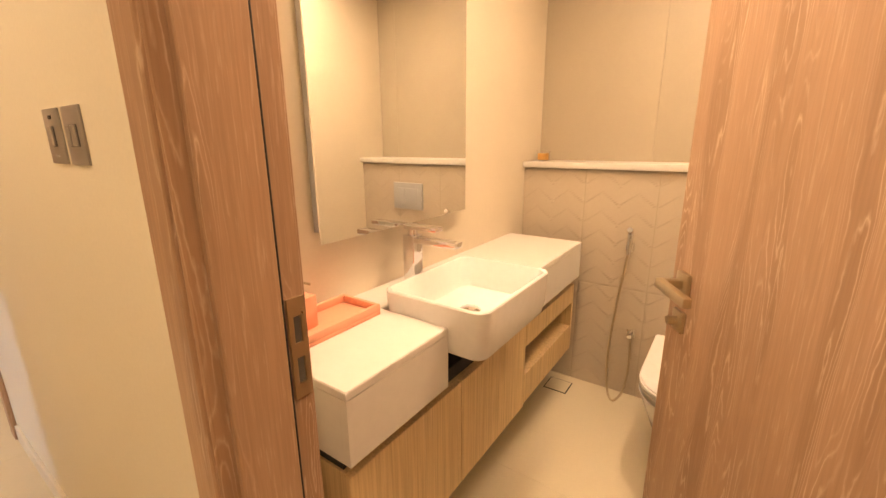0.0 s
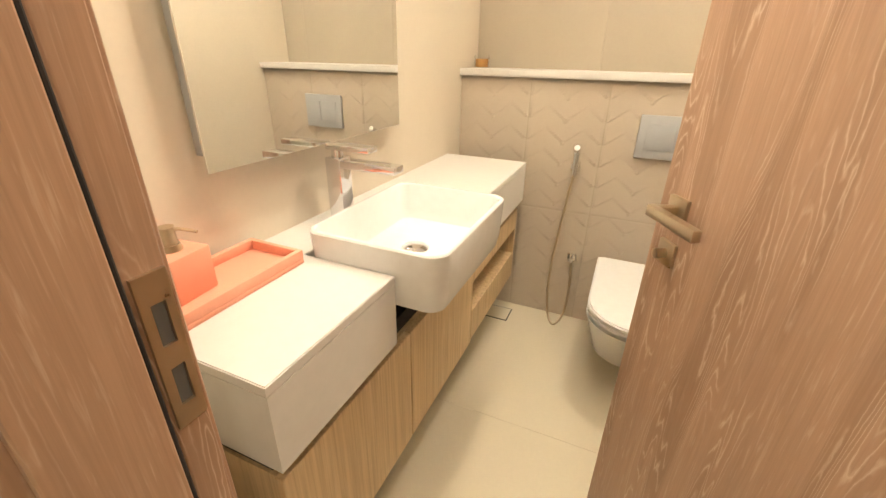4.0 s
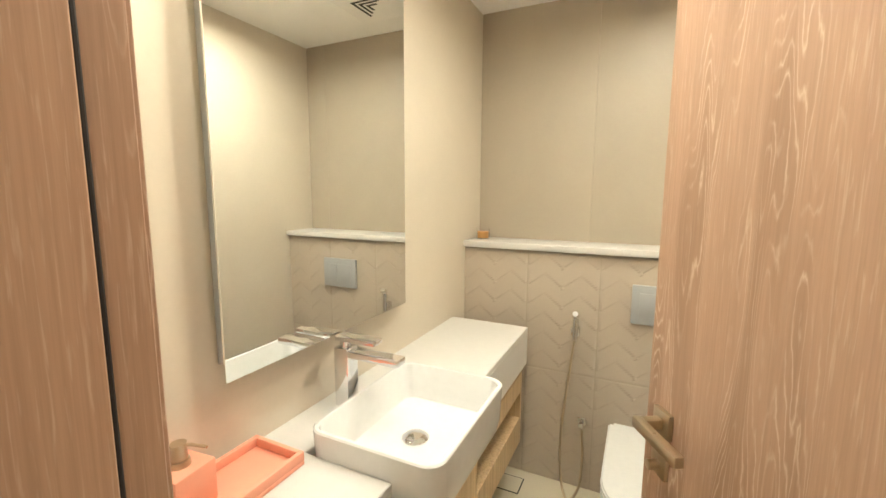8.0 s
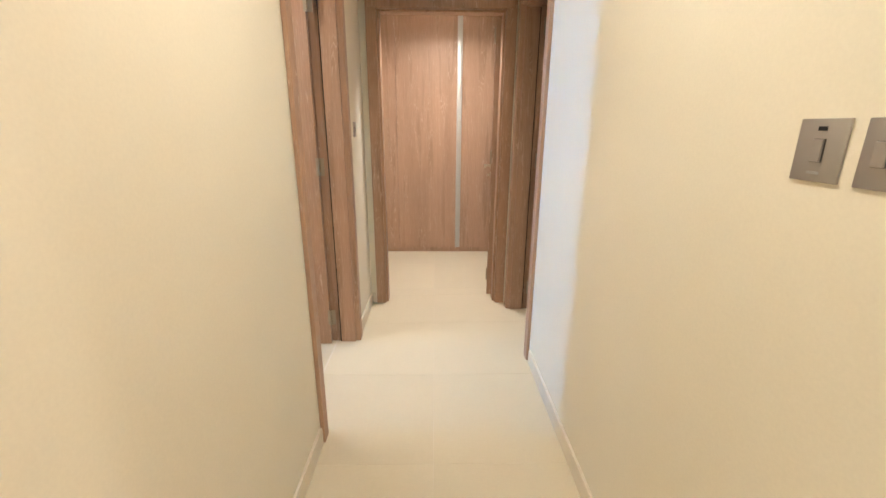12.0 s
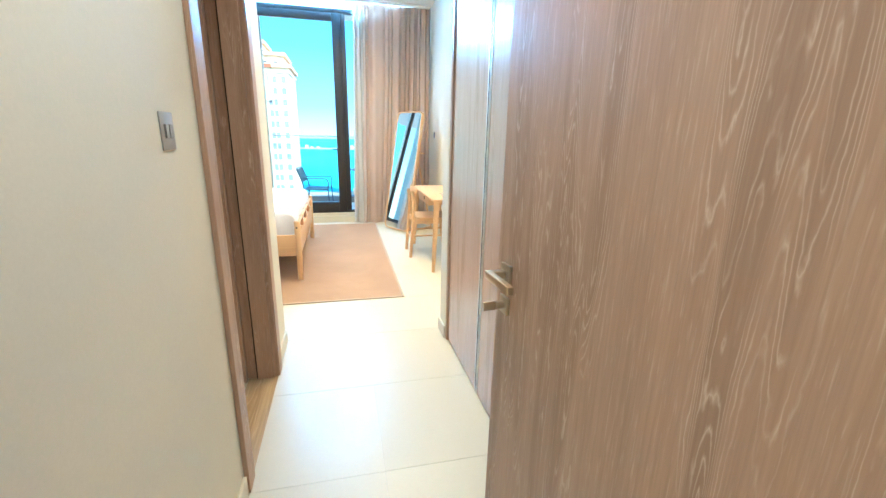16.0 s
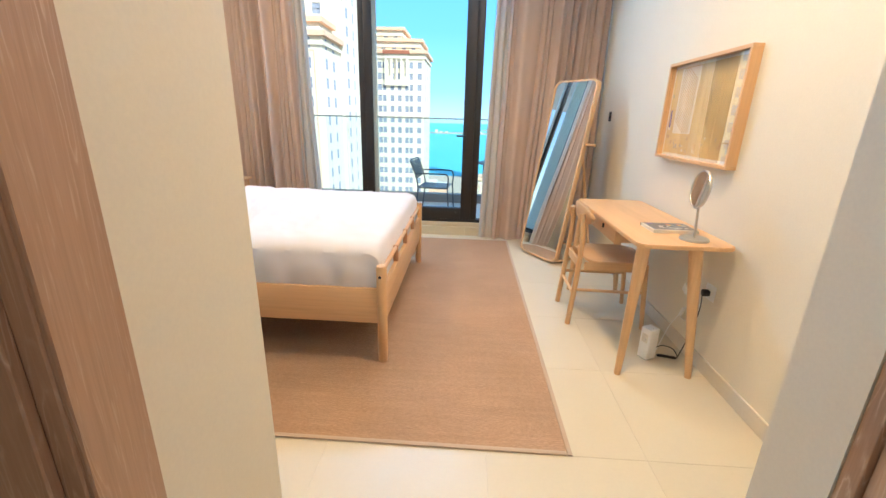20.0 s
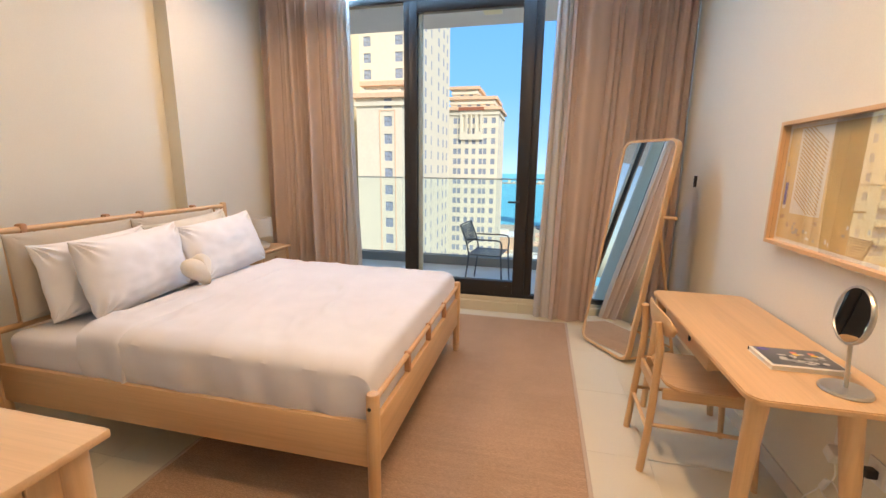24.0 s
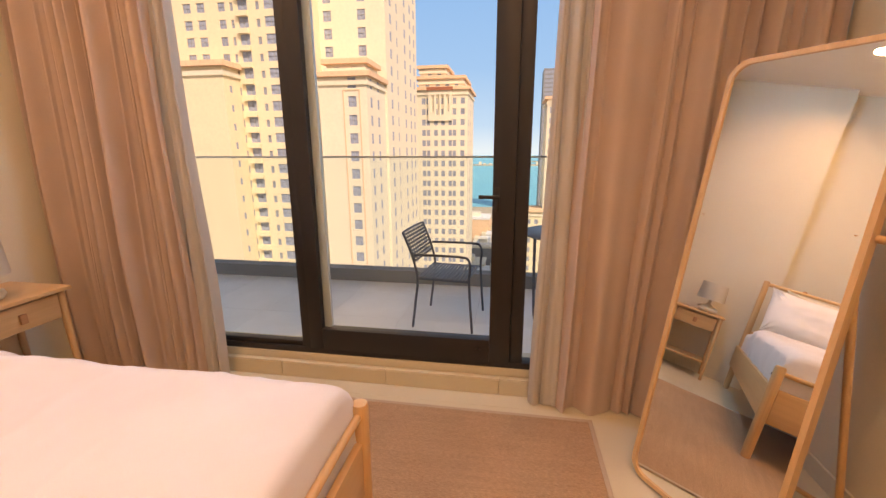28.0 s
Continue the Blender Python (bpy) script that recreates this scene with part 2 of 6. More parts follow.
WALL = plain("wall_paint", (0.75, 0.705, 0.585), 0.75, vary=0.02, grain=140, bump=0.10)
CEIL = plain("ceiling_paint", (0.87, 0.855, 0.82), 0.85, vary=0.02, grain=90)
BATHWALL = tile_mat("cream_wall_tile", (0.66, 0.59, 0.48), 0.4, 0.04)
TAUPE = tile_mat("taupe_wall_tile", (0.43, 0.375, 0.29), 0.45, 0.05)
TAUPEGROUT = plain("taupe_grout", (0.44, 0.385, 0.30), 0.9)
CHEVRON = tile_mat("relief_wall_tile", (0.50, 0.43, 0.34), 0.42, 0.03)
FLOOR = tile_mat("floor_tile", (0.630, 0.570, 0.431), 0.36, 0.018)
GROUT = plain("grout", (0.68, 0.63, 0.54), 0.9)
SKIRT = plain("skirting", (0.68, 0.625, 0.52), 0.4)
DOORWOOD = wood("brown_oak_veneer", (0.390, 0.246, 0.164), (0.445, 0.286, 0.192), (0.72, 0.57, 0.44), "z", 0.42, 210, 15.0, 0.58, 0.25, 0.508, 0.40, 16.0)
ROBE = wood("greige_laminate", (0.50, 0.362, 0.288), (0.53, 0.39, 0.315), (0.66, 0.53, 0.46), "z", 0.25, 160, 12.0, 0.55, 0.35, 0.51, 0.34, 14.0)
OAK = wood("light_oak_veneer", (0.55, 0.40, 0.225), (0.60, 0.45, 0.26), (0.68, 0.53, 0.34), "z", 0.5, 120, 4.0, 0.4, 0.5, 0.55)
BIRCH_X = wood("birch_along_x", (0.62, 0.385, 0.195), (0.66, 0.42, 0.22), (0.71, 0.48, 0.28), "x", 0.42, 110, 3.5, 0.3, 0.5, 0.55, 0.25)
BIRCH_Y = wood("birch_along_y", (0.62, 0.385, 0.195), (0.66, 0.42, 0.22), (0.71, 0.48, 0.28), "y", 0.42, 110, 3.5, 0.3, 0.5, 0.55, 0.25)
BIRCH_Z = wood("birch_along_z", (0.62, 0.385, 0.195), (0.66, 0.42, 0.22), (0.71, 0.48, 0.28), "z", 0.42, 110, 3.5, 0.3, 0.5, 0.55, 0.25)
WHITE = plain("white_solid_surface", (0.63, 0.612, 0.58), 0.35, vary=0.01, bump=0.02)
CERAMIC = plain("glazed_ceramic", (0.71, 0.71, 0.70), 0.08, vary=0.005, bump=0.0)
PLASTIC = plain("white_plastic", (0.80, 0.80, 0.78), 0.4, vary=0.01, bump=0.02)
CHROME = metal("chrome", (0.80, 0.80, 0.82), 0.08)
STEEL = metal("brushed_steel", (0.56, 0.54, 0.50), 0.32)
SATIN = plain("satin_switch_plate", (0.38, 0.36, 0.33), 0.38, 0.5, vary=0.01)
BRONZE = metal("satin_bronze", (0.56, 0.47, 0.34), 0.3)
HINGE_BRASS = metal("worn_hinge_bronze", (0.42, 0.36, 0.27), 0.42)
ALU = plain("anodised_aluminium", (0.60, 0.60, 0.585), 0.36, 0.35, vary=0.01, grain=15, bump=0.0)
CORAL = plain("coral_resin", (0.82, 0.37, 0.25), 0.55, vary=0.05)
GREYPLATE = plain("grey_plastic", (0.40, 0.41, 0.42), 0.35, vary=0.01)
DARKGREY = plain("dark_grey_plastic", (0.12, 0.12, 0.12), 0.5, vary=0.02)
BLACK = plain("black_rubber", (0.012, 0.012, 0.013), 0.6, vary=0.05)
FRAME = plain("dark_window_frame", (0.022, 0.021, 0.022), 0.4, vary=0.06)
MIRROR = metal("mirror_silver", (0.93, 0.95, 0.94), 0.0)
MIRROR.node_tree.nodes["Principled BSDF"].inputs["Roughness"].links and MIRROR.node_tree.links.remove(MIRROR.node_tree.nodes["Principled BSDF"].inputs["Roughness"].links[0])
MIRROR.node_tree.nodes["Principled BSDF"].inputs["Roughness"].default_value = 0.0
PANE = glass_pane("clear_glass", (0.88, 0.985, 1.0))
PANE_TINT = glass_pane("green_tint_glass", (0.86, 0.95, 0.95))
PILLOWCASE = cloth("crisp_white_cotton", (0.84, 0.825, 0.82), 0.85, 700)
LINEN = cloth("white_cotton", (0.72, 0.705, 0.725), 0.85, 700)
BEIGE = cloth("beige_linen", (0.50, 0.44, 0.35), 0.95, 420, 0.25)
CREAM = cloth("cream_cotton", (0.70, 0.65, 0.55), 0.9, 600)
BOUCLE = cloth("cream_boucle", (0.74, 0.68, 0.58), 0.98, 160, 0.8)
DRAPE = cloth("taupe_curtain_cloth", (0.63, 0.495, 0.42), 0.9, 380, 0.2, 0.05, 0.16)
LINER = cloth("pale_curtain_lining", (0.66, 0.63, 0.59), 0.9, 380, 0.15, 0.03, 0.3)
RUG = woven("jute_rug", (0.43, 0.275, 0.172), (0.69, 0.485, 0.335), 420)
RUGEDGE = cloth("rug_binding", (0.50, 0.39, 0.29), 0.95, 200, 0.4)
LEATHER = plain("tan_leather", (0.46, 0.23, 0.11), 0.55, vary=0.1, grain=120, bump=0.3)
SHADE = cloth("lamp_shade_linen", (0.74, 0.68, 0.58), 0.9, 300, 0.2, 0.03, 0.25)
STONEWARE = plain("stoneware", (0.76, 0.68, 0.54), 0.5)
DARKMETAL = plain("charcoal_painted_steel", (0.085, 0.10, 0.13), 0.4)
TABLETOP = plain("blue_grey_painted_steel", (0.10, 0.13, 0.18), 0.45)
DECK = tile_mat("balcony_tile", (0.84, 0.84, 0.83), 0.5, 0.05)
UPSTAND = plain("grey_render", (0.26, 0.27, 0.28), 0.7)
SOFFIT = plain("white_render", (0.82, 0.81, 0.79), 0.85, vary=0.03)
FACADE = plain("beige_render", (0.80, 0.725, 0.575), 0.9, vary=0.03, grain=0.3, kind="Object")
FACADE2 = plain("yellow_render", (0.83, 0.715, 0.50), 0.9, vary=0.03, grain=0.3)
CORNICE = plain("terracotta_band", (0.84, 0.56, 0.37), 0.9, vary=0.08, grain=3)
TILEROOF = plain("red_roof_tile", (0.38, 0.13, 0.07), 0.8, vary=0.1, grain=4)
TOWERGLASS = plain("tower_glass", (0.33, 0.38, 0.48), 0.5, vary=0.25, grain=1, spec=0.12)
SAND = plain("sand", (0.52, 0.44, 0.32), 0.95, vary=0.1, grain=0.2)
GROUND = plain("city_ground", (0.25, 0.22, 0.19), 0.95, vary=0.25, grain=0.05)
WAX = plain("amber_wax", (0.75, 0.42, 0.14), 0.4)
CLEAR = glass_pane("candle_glass", (1, 1, 1), 0.05)

# ---- mesh tools ----
def bm_box(bm, x0, x1, y0, y1, z0, z1, bevel=0.0, seg=2):
    m = Matrix.Translation(((x0 + x1) / 2, (y0 + y1) / 2, (z0 + z1) / 2)) @ Matrix.Diagonal((abs(x1 - x0), abs(y1 - y0), abs(z1 - z0), 1))
    made = bmesh.ops.create_cube(bm, size=1.0, matrix=m)
    if bevel:
        edges = list({e for v in made["verts"] for e in v.link_edges})
        bmesh.ops.bevel(bm, geom=edges, offset=bevel, segments=seg, affect="EDGES", profile=0.5, clamp_overlap=True)
    return bm


def box(*a, **k):
    return bm_box(bmesh.new(), *a, **k)


def bm_rod(bm, p, q, r0, r1=None, n=16, caps=True):
    p, q = Vector(p), Vector(q)
    r1 = r0 if r1 is None else r1
    turn = (q - p).to_track_quat("Z", "Y").to_matrix().to_4x4()
    m = Matrix.Translation((p + q) / 2) @ turn
    bmesh.ops.create_cone(bm, cap_ends=caps, segments=n, radius1=r0, radius2=r1, depth=(q - p).length, matrix=m)
    return bm


def rod(p, q, r0, r1=None, n=16):
    return bm_rod(bmesh.new(), p, q, r0, r1, n)


def bm_tube(bm, points, r, n=8):
    """A round bar swept along points."""
    pts = [Vector(p) for p in points]
    rings, side = [], None
    for i, p in enumerate(pts):
        way = (pts[min(i + 1, len(pts) - 1)] - pts[max(i - 1, 0)]).normalized()
        if side is None:
            side = way.orthogonal().normalized()
        side = (side - way * side.dot(way)).normalized()
        up = way.cross(side)
        rings.append([bm.verts.new(p + r * (math.cos(a) * side + math.sin(a) * up)) for a in [2 * math.pi * k / n for k in range(n)]])
    for a, b in zip(rings, rings[1:]):
        for k in range(n):
            bm.faces.new((a[k], a[(k + 1) % n], b[(k + 1) % n], b[k]))
    bm.faces.new(rings[0][::-1])
    bm.faces.new(rings[-1])
    return bm


def tube(points, r, n=8):
    return bm_tube(bmesh.new(), points, r, n)


def curve_pts(points, steps=8):
    """A smooth line through points (Catmull-Rom)."""
    p = [Vector(q) for q in points]
    p = [2 * p[0] - p[1]] + p + [2 * p[-1] - p[-2]]
    out = []
    for a, b, c, d in zip(p, p[1:], p[2:], p[3:]):
        for k in range(steps):
            t = k / steps
            out.append(0.5 * ((2 * b) + (c - a) * t + (2 * a - 5 * b + 4 * c - d) * t * t + (3 * b - a - 3 * c + d) * t ** 3))
    return out + [p[-2]]


def lathe(profile, n=28, at=(0, 0, 0)):
    """A turned shape from (radius, height) pairs."""
    bm, rings = bmesh.new(), []
    for r, z in profile:
        rings.append([bm.verts.new((at[0] + r * math.cos(2 * math.pi * k / n), at[1] + r * math.sin(2 * math.pi * k / n), at[2] + z)) for k in range(n)])
    for a, b in zip(rings, rings[1:]):
        for k in range(n):
            bm.faces.new((a[k], a[(k + 1) % n], b[(k + 1) % n], b[k]))
    if profile[0][0] > 1e-4:
        bm.faces.new(rings[0][::-1])
    if profile[-1][0] > 1e-4:
        bm.faces.new(rings[-1])
    bmesh.ops.remove_doubles(bm, verts=bm.verts, dist=1e-5)
    return bm


def outline(points, z0, z1, bevel=0.0):
    """A flat plate from an outline in x and y."""
    bm = bmesh.new()
    low = [bm.verts.new((x, y, z0)) for x, y in points]
    top = [bm.verts.new((x, y, z1)) for x, y in points]
    bm.faces.new(low[::-1])
    bm.faces.new(top)
    for i in range(len(points)):
        j = (i + 1) % len(points)
        bm.faces.new((low[i], low[j], top[j], top[i]))
    bmesh.ops.recalc_face_normals(bm, faces=bm.faces)
    if bevel:
        edges = [e for e in bm.edges if abs(e.verts[0].co.z - e.verts[1].co.z) < 1e-6]
        bmesh.ops.bevel(bm, geom=edges, offset=bevel, segments=2, affect="EDGES", clamp_overlap=True)
    return bm


def round_rect(x0, x1, y0, y1, r, n=6):
    pts = []
    for cx, cy, a0 in ((x1 - r, y1 - r, 0), (x0 + r, y1 - r, 90), (x0 + r, y0 + r, 180), (x1 - r, y0 + r, 270)):
        for k in range(n + 1):
            a = radians(a0 + 90 * k / n)
            pts.append((cx + r * math.cos(a), cy + r * math.sin(a)))
    return pts


def slab(u_axis, t0, t1, u0, u1, z0, z1, holes=(), back_too=True):
    """A wall with rectangular openings (u0, u1, z0, z1) through it: t0..t1 is its thickness, u its run."""
    us = sorted({u0, u1, *[h[0] for h in holes], *[h[1] for h in holes]})
    zs = sorted({z0, z1, *[h[2] for h in holes], *[h[3] for h in holes]})
    us, zs = [u for u in us if u0 <= u <= u1], [z for z in zs if z0 <= z <= z1]
    nu, nz = len(us) - 1, len(zs) - 1

    def solid(i, j):
        if not (0 <= i < nu and 0 <= j < nz):
            return False
        u, z = (us[i] + us[i + 1]) / 2, (zs[j] + zs[j + 1]) / 2
        return not any(a < u < b and c < z < d for a, b, c, d in holes)

    bm, cache = bmesh.new(), {}

    def vert(u, t, z):
        key = (round(u, 5), round(t, 5), round(z, 5))
        if key not in cache:
            cache[key] = bm.verts.new((u, t, z) if u_axis == "x" else (t, u, z))
        return cache[key]

    def quad(*c):
        bm.faces.new([vert(*p) for p in c])

    for i in range(nu):
        for j in range(nz):
            if not solid(i, j):
                continue
            a, b, c, d = us[i], us[i + 1], zs[j], zs[j + 1]
            quad((a, t0, c), (b, t0, c), (b, t0, d), (a, t0, d))
            if back_too:
                quad((a, t1, c), (a, t1, d), (b, t1, d), (b, t1, c))
            for di, dj, p, q in ((-1, 0, (a, c), (a, d)), (1, 0, (b, d), (b, c)), (0, -1, (b, c), (a, c)), (0, 1, (a, d), (b, d))):
                if not solid(i + di, j + dj):
                    quad((p[0], t0, p[1]), (q[0], t0, q[1]), (q[0], t1, q[1]), (p[0], t1, p[1]))
    bmesh.ops.recalc_face_normals(bm, faces=bm.faces)
    return bm


def mesh_of(name, bm, material, smooth=False):
    me = bpy.data.meshes.new(name)
    bm.to_mesh(me)
    bm.free()
    me.materials.append(material)
    if smooth:
        me.shade_smooth()
    return me


def autosmooth(me, angle=35):
    me.shade_smooth()
    lim = math.cos(radians(angle))
    sharp = me.attributes.new("sharp_edge", "BOOLEAN", "EDGE")
    faces = {}
    normals = [p.normal.copy() for p in me.polygons]
    for p in me.polygons:
        for k in p.edge_keys:
            faces.setdefault(k, []).append(p.index)
    for e in me.edges:
        f = faces.get(e.key, [])
        sharp.data[e.index].value = len(f) != 2 or normals[f[0]].dot(normals[f[1]]) < lim


def structure(name, bm, material, label="", category="", smooth=False):
    ob = new(name, mesh_of(name, bm, material))
    if smooth:
        autosmooth(ob.data)
    return tagged(ob, label, category, "", "structure")


def thing(name, m, label, category, group="", kind=""):
    ob = new(name)
    ob.empty_display_size = 0.1
    ob.matrix_basis = m if isinstance(m, Matrix) else pose(*m)
    return tagged(ob, label, category, group, kind)


def part(name, bm, material, parent, label="", smooth=True, world=False):
    """One mesh object under a thing or a part. world: the mesh is in world metres and is brought to the thing's own axes."""
    if world:
        top = parent
        while top.parent:
            top = top.parent
        bm.transform(top.matrix_basis.inverted())
    ob = new(name, mesh_of(name, bm, material))
    if smooth:
        autosmooth(ob.data)
    ob.parent = parent
    return tagged(ob, label) if label else ob


def rounded_block(x0, x1, y0, y1, z0, z1, r, nx=24, ny=24, nz=6, rough=0.0, freq=3.0, seed=0.0):
    """A soft block with round edges and slow bumps: mattresses, cushions, bedding."""
    bm = bmesh.new()
    cache = {}
    c0, c1 = Vector((x0 + r, y0 + r, z0 + r)), Vector((x1 - r, y1 - r, z1 - r))

    def vert(p):
        key = tuple(round(v, 5) for v in p)
        if key not in cache:
            q = Vector(p)
            core = Vector([min(max(q[k], c0[k]), c1[k]) for k in range(3)])
            d = q - core
            out = core + (d.normalized() * r if d.length > 1e-6 else d)
            if rough:
                s = noise.noise(Vector((q.x * freq + seed, q.y * freq, q.z * freq * 1.5))) + 0.5 * noise.noise(Vector((q.x * freq * 2.3, q.y * freq * 2.7 + seed, q.z * freq * 2)))
                out += (d.normalized() if d.length > 1e-6 else Vector((0, 0, 1))) * s * rough
            cache[key] = bm.verts.new(out)
        return cache[key]

    def lin(a, b, n):
        return [a + (b - a) * i / n for i in range(n + 1)]

    X, Y, Z = lin(x0, x1, nx), lin(y0, y1, ny), lin(z0, z1, nz)
    for A, B, put in ((X, Y, lambda a, b: (a, b, z0)), (X, Y, lambda a, b: (a, b, z1)), (X, Z, lambda a, b: (a, y0, b)), (X, Z, lambda a, b: (a, y1, b)), (Y, Z, lambda a, b: (x0, a, b)), (Y, Z, lambda a, b: (x1, a, b))):
        for i in range(len(A) - 1):
            for j in range(len(B) - 1):
                try:
                    bm.faces.new((vert(put(A[i], B[j])), vert(put(A[i + 1], B[j])), vert(put(A[i + 1], B[j + 1])), vert(put(A[i], B[j + 1]))))
                except ValueError:
                    pass
    bmesh.ops.recalc_face_normals(bm, faces=bm.faces)
    return bm


def pillow(w, h, t, rough=0.006, seed=0.0, n=44, ears=0.35):
    """A stuffed pillow in its own axes: w along x, h along z, t thick along y; pointed corners with creases running in from them."""
    bm = bmesh.new()
    for s in (1, -1):
        rows = []
        for j in range(n + 1):
            row = []
            for i in range(n + 1):
                u, v = math.sin(math.pi / 2 * (2 * i / n - 1)), math.sin(math.pi / 2 * (2 * j / n - 1))
                x = u * w / 2 * (1 - 0.055 * ears * (1 - v ** 4))
                z = v * h / 2 * (1 - 0.075 * ears * (1 - u ** 4))
                low = max(0.0, -v) ** 2 * abs(u) ** 3 * ears * 0.055
                x, z = x * (1 - low), z * (1 - 1.4 * low)
                fat = ((1 - abs(u) ** 3.0) * (1 - abs(v) ** 3.0)) ** 0.52
                wob = noise.noise(Vector((u * 1.7 + seed, v * 1.7, s))) + 0.5 * noise.noise(Vector((u * 4 + seed, v * 4 + 3, s * 2)))
                fold = 0.0
                for cu in (-1, 1):
                    for cv in (-1, 1):
                        du, dv = (u - cu) * w, (v - cv) * h
                        r = math.hypot(du, dv)
                        a = math.atan2(abs(dv), abs(du))
                        fold += math.exp(-(r / (0.30 * (w + h) * 0.5)) ** 2) * min(1.0, r * 9) * (math.sin(a * 13 + seed * cu + cv) + 0.6 * noise.noise(Vector((a * 6, seed + cu, cv))))
                row.append(bm.verts.new((x, s * (t / 2 * fat + (wob * 0.55 + fold) * rough * min(1.0, fat * 2.5)) + 0.012 * ears * math.sin(u * 3 + seed) * v * v, z)))
            rows.append(row)
        for j in range(n):
            for i in range(n):
                q = (rows[j][i], rows[j][i + 1], rows[j + 1][i + 1], rows[j + 1][i])
                bm.faces.new(q if s < 0 else q[::-1])
    bmesh.ops.remove_doubles(bm, verts=bm.verts, dist=1e-5)
    bmesh.ops.recalc_face_normals(bm, faces=bm.faces)
    return bm

# ---- floors ----
TILE_CACHE = {}


def lay_tiles(parent, x0, x1, y0, y1, z, px, py, ox, oy, material, gap=0.0014, thick=0.010):
    """Separate floor tiles on a grid with corner (ox, oy), cut at the room's edges."""
    i0, i1 = math.floor((x0 - ox) / px), math.ceil((x1 - ox) / px)
    j0, j1 = math.floor((y0 - oy) / py), math.ceil((y1 - oy) / py)
    for i in range(i0, i1):
        for j in range(j0, j1):
            a, b = max(x0, ox + i * px), min(x1, ox + (i + 1) * px)
            c, d = max(y0, oy + j * py), min(y1, oy + (j + 1) * py)
            if b - a < 0.02 or d - c < 0.02:
                continue
            key = (round(b - a, 3), round(d - c, 3), material.name)
            if key not in TILE_CACHE:
                w, h = (b - a) / 2 - gap / 2, (d - c) / 2 - gap / 2
                TILE_CACHE[key] = mesh_of("tile", box(-w, w, -h, h, -thick, 0, bevel=0.0006, seg=1), material)
            ob = new("tile", TILE_CACHE[key])
            ob.location = ((a + b) / 2, (c + d) / 2, z)
            ob.parent = parent


floor = structure("floor", box(-4.6, 2.2, -7.05, 2.9, -0.20, -0.0014), GROUT, "beige porcelain tiled floor with thin joints", "floor")

# ---- walls (openings go through) ----
CORR_N, CORR_S, CORR_Z = 0.594, -0.48, 2.42
BATH_W, BATH_E, BATH_N, BATH_N2, BATH_S, BATH_Z = -0.495, 0.86, 2.52, 2.74, 0.745, 2.40
END_X, BED_W, BED_E, BED_N, BED_Z = -2.96, -3.16, 0.98, -3.10, 3.12
WIN_Y = -7.08

structure("wall_corridor_north", slab("x", CORR_N, BATH_S, END_X, 2.2, 0, 2.9, [(-0.101, 0.841, -1, 2.13), (-2.86, -2.13, -1, 2.13)]), WALL, "cream painted plaster wall of the corridor", "wall")
structure("wall_corridor_south", slab("x", -0.63, CORR_S, END_X, 2.2, 0, 2.9, [(-2.365, -1.455, -1, 2.13)]), WALL, "cream painted plaster wall of the corridor", "wall")
structure("wall_corridor_end", slab("y", -3.11, END_X, -0.63, 0.745, 0, 2.9, [(-0.39, 0.53, -1, 2.13)]), WALL, "cream painted wall at the corridor end", "wall")
structure("wall_corridor_east", box(2.2, 2.3, -0.63, BATH_S, 0, 2.9), WALL, "cream painted wall", "wall")
structure("ceiling_corridor", box(-3.11, 2.3, -0.63, BATH_S, CORR_Z, CORR_Z + 0.1), CEIL, "white painted ceiling of the corridor", "ceiling")

structure("wall_bath_west", box(-0.62, BATH_W, BATH_S, 2.9, 0, 2.9), BATHWALL, "cream plastered wall behind the washbasin", "wall")
structure("wall_bath_east", box(BATH_E, 0.98, BATH_S, 2.9, 0, 2.9), BATHWALL, "cream plastered bathroom wall", "wall")
bath_low = structure("wall_bath_north_lower", box(BATH_W, BATH_E, BATH_N + 0.012, BATH_N2, 0, 1.178), TAUPEGROUT, "taupe bathroom wall with chevron relief tiles", "wall")
bath_high = structure("wall_bath_north_upper", box(BATH_W, BATH_E, BATH_N2 + 0.008, 2.9, 1.17, 2.9), TAUPEGROUT, "upper bathroom wall of large taupe tiles", "wall")
structure("ceiling_bath", box(BATH_W, BATH_E, BATH_S, BATH_N2, BATH_Z, BATH_Z + 0.1), CEIL, "white painted bathroom ceiling", "ceiling")

structure("wall_hall_east", slab("y", -1.41, -1.27, BED_N - 0.02, -0.63, 0, 3.2, [(-2.728, -1.937, -1, 2.13)]), WALL, "cream painted wall of the bedroom hall", "wall")
structure("wall_bed_west", box(BED_W - 0.12, BED_W, -7.4, -0.63, 0, 3.3), WALL, "warm white painted bedroom wall", "wall")
structure("wall_hall_nib", box(BED_W, -2.466, -3.12, -2.965, 0, 3.2), WALL, "cream painted wall end beside the wardrobe", "wall")
structure("wall_bed_north", box(-1.27, 1.1, BED_N - 0.02, BED_N + 0.13, 0, 3.3), WALL, "warm white painted bedroom wall", "wall")
structure("wall_bed_east", box(BED_E, 1.1, -7.4, BED_N - 0.02, 0, 3.3), WALL, "warm white painted wall behind the bed", "wall")
structure("wall_bed_column", box(0.86, BED_E, -7.1, -5.85, 0, BED_Z), WALL, "boxed column standing proud of the bed wall", "column")
structure("wall_bed_south", slab("x", -7.30, WIN_Y + 0.04, BED_W, BED_E, 0, 3.3, [(-2.85, 0.60, 0.10, 3.02)]), WALL, "window wall of the bedroom", "wall")
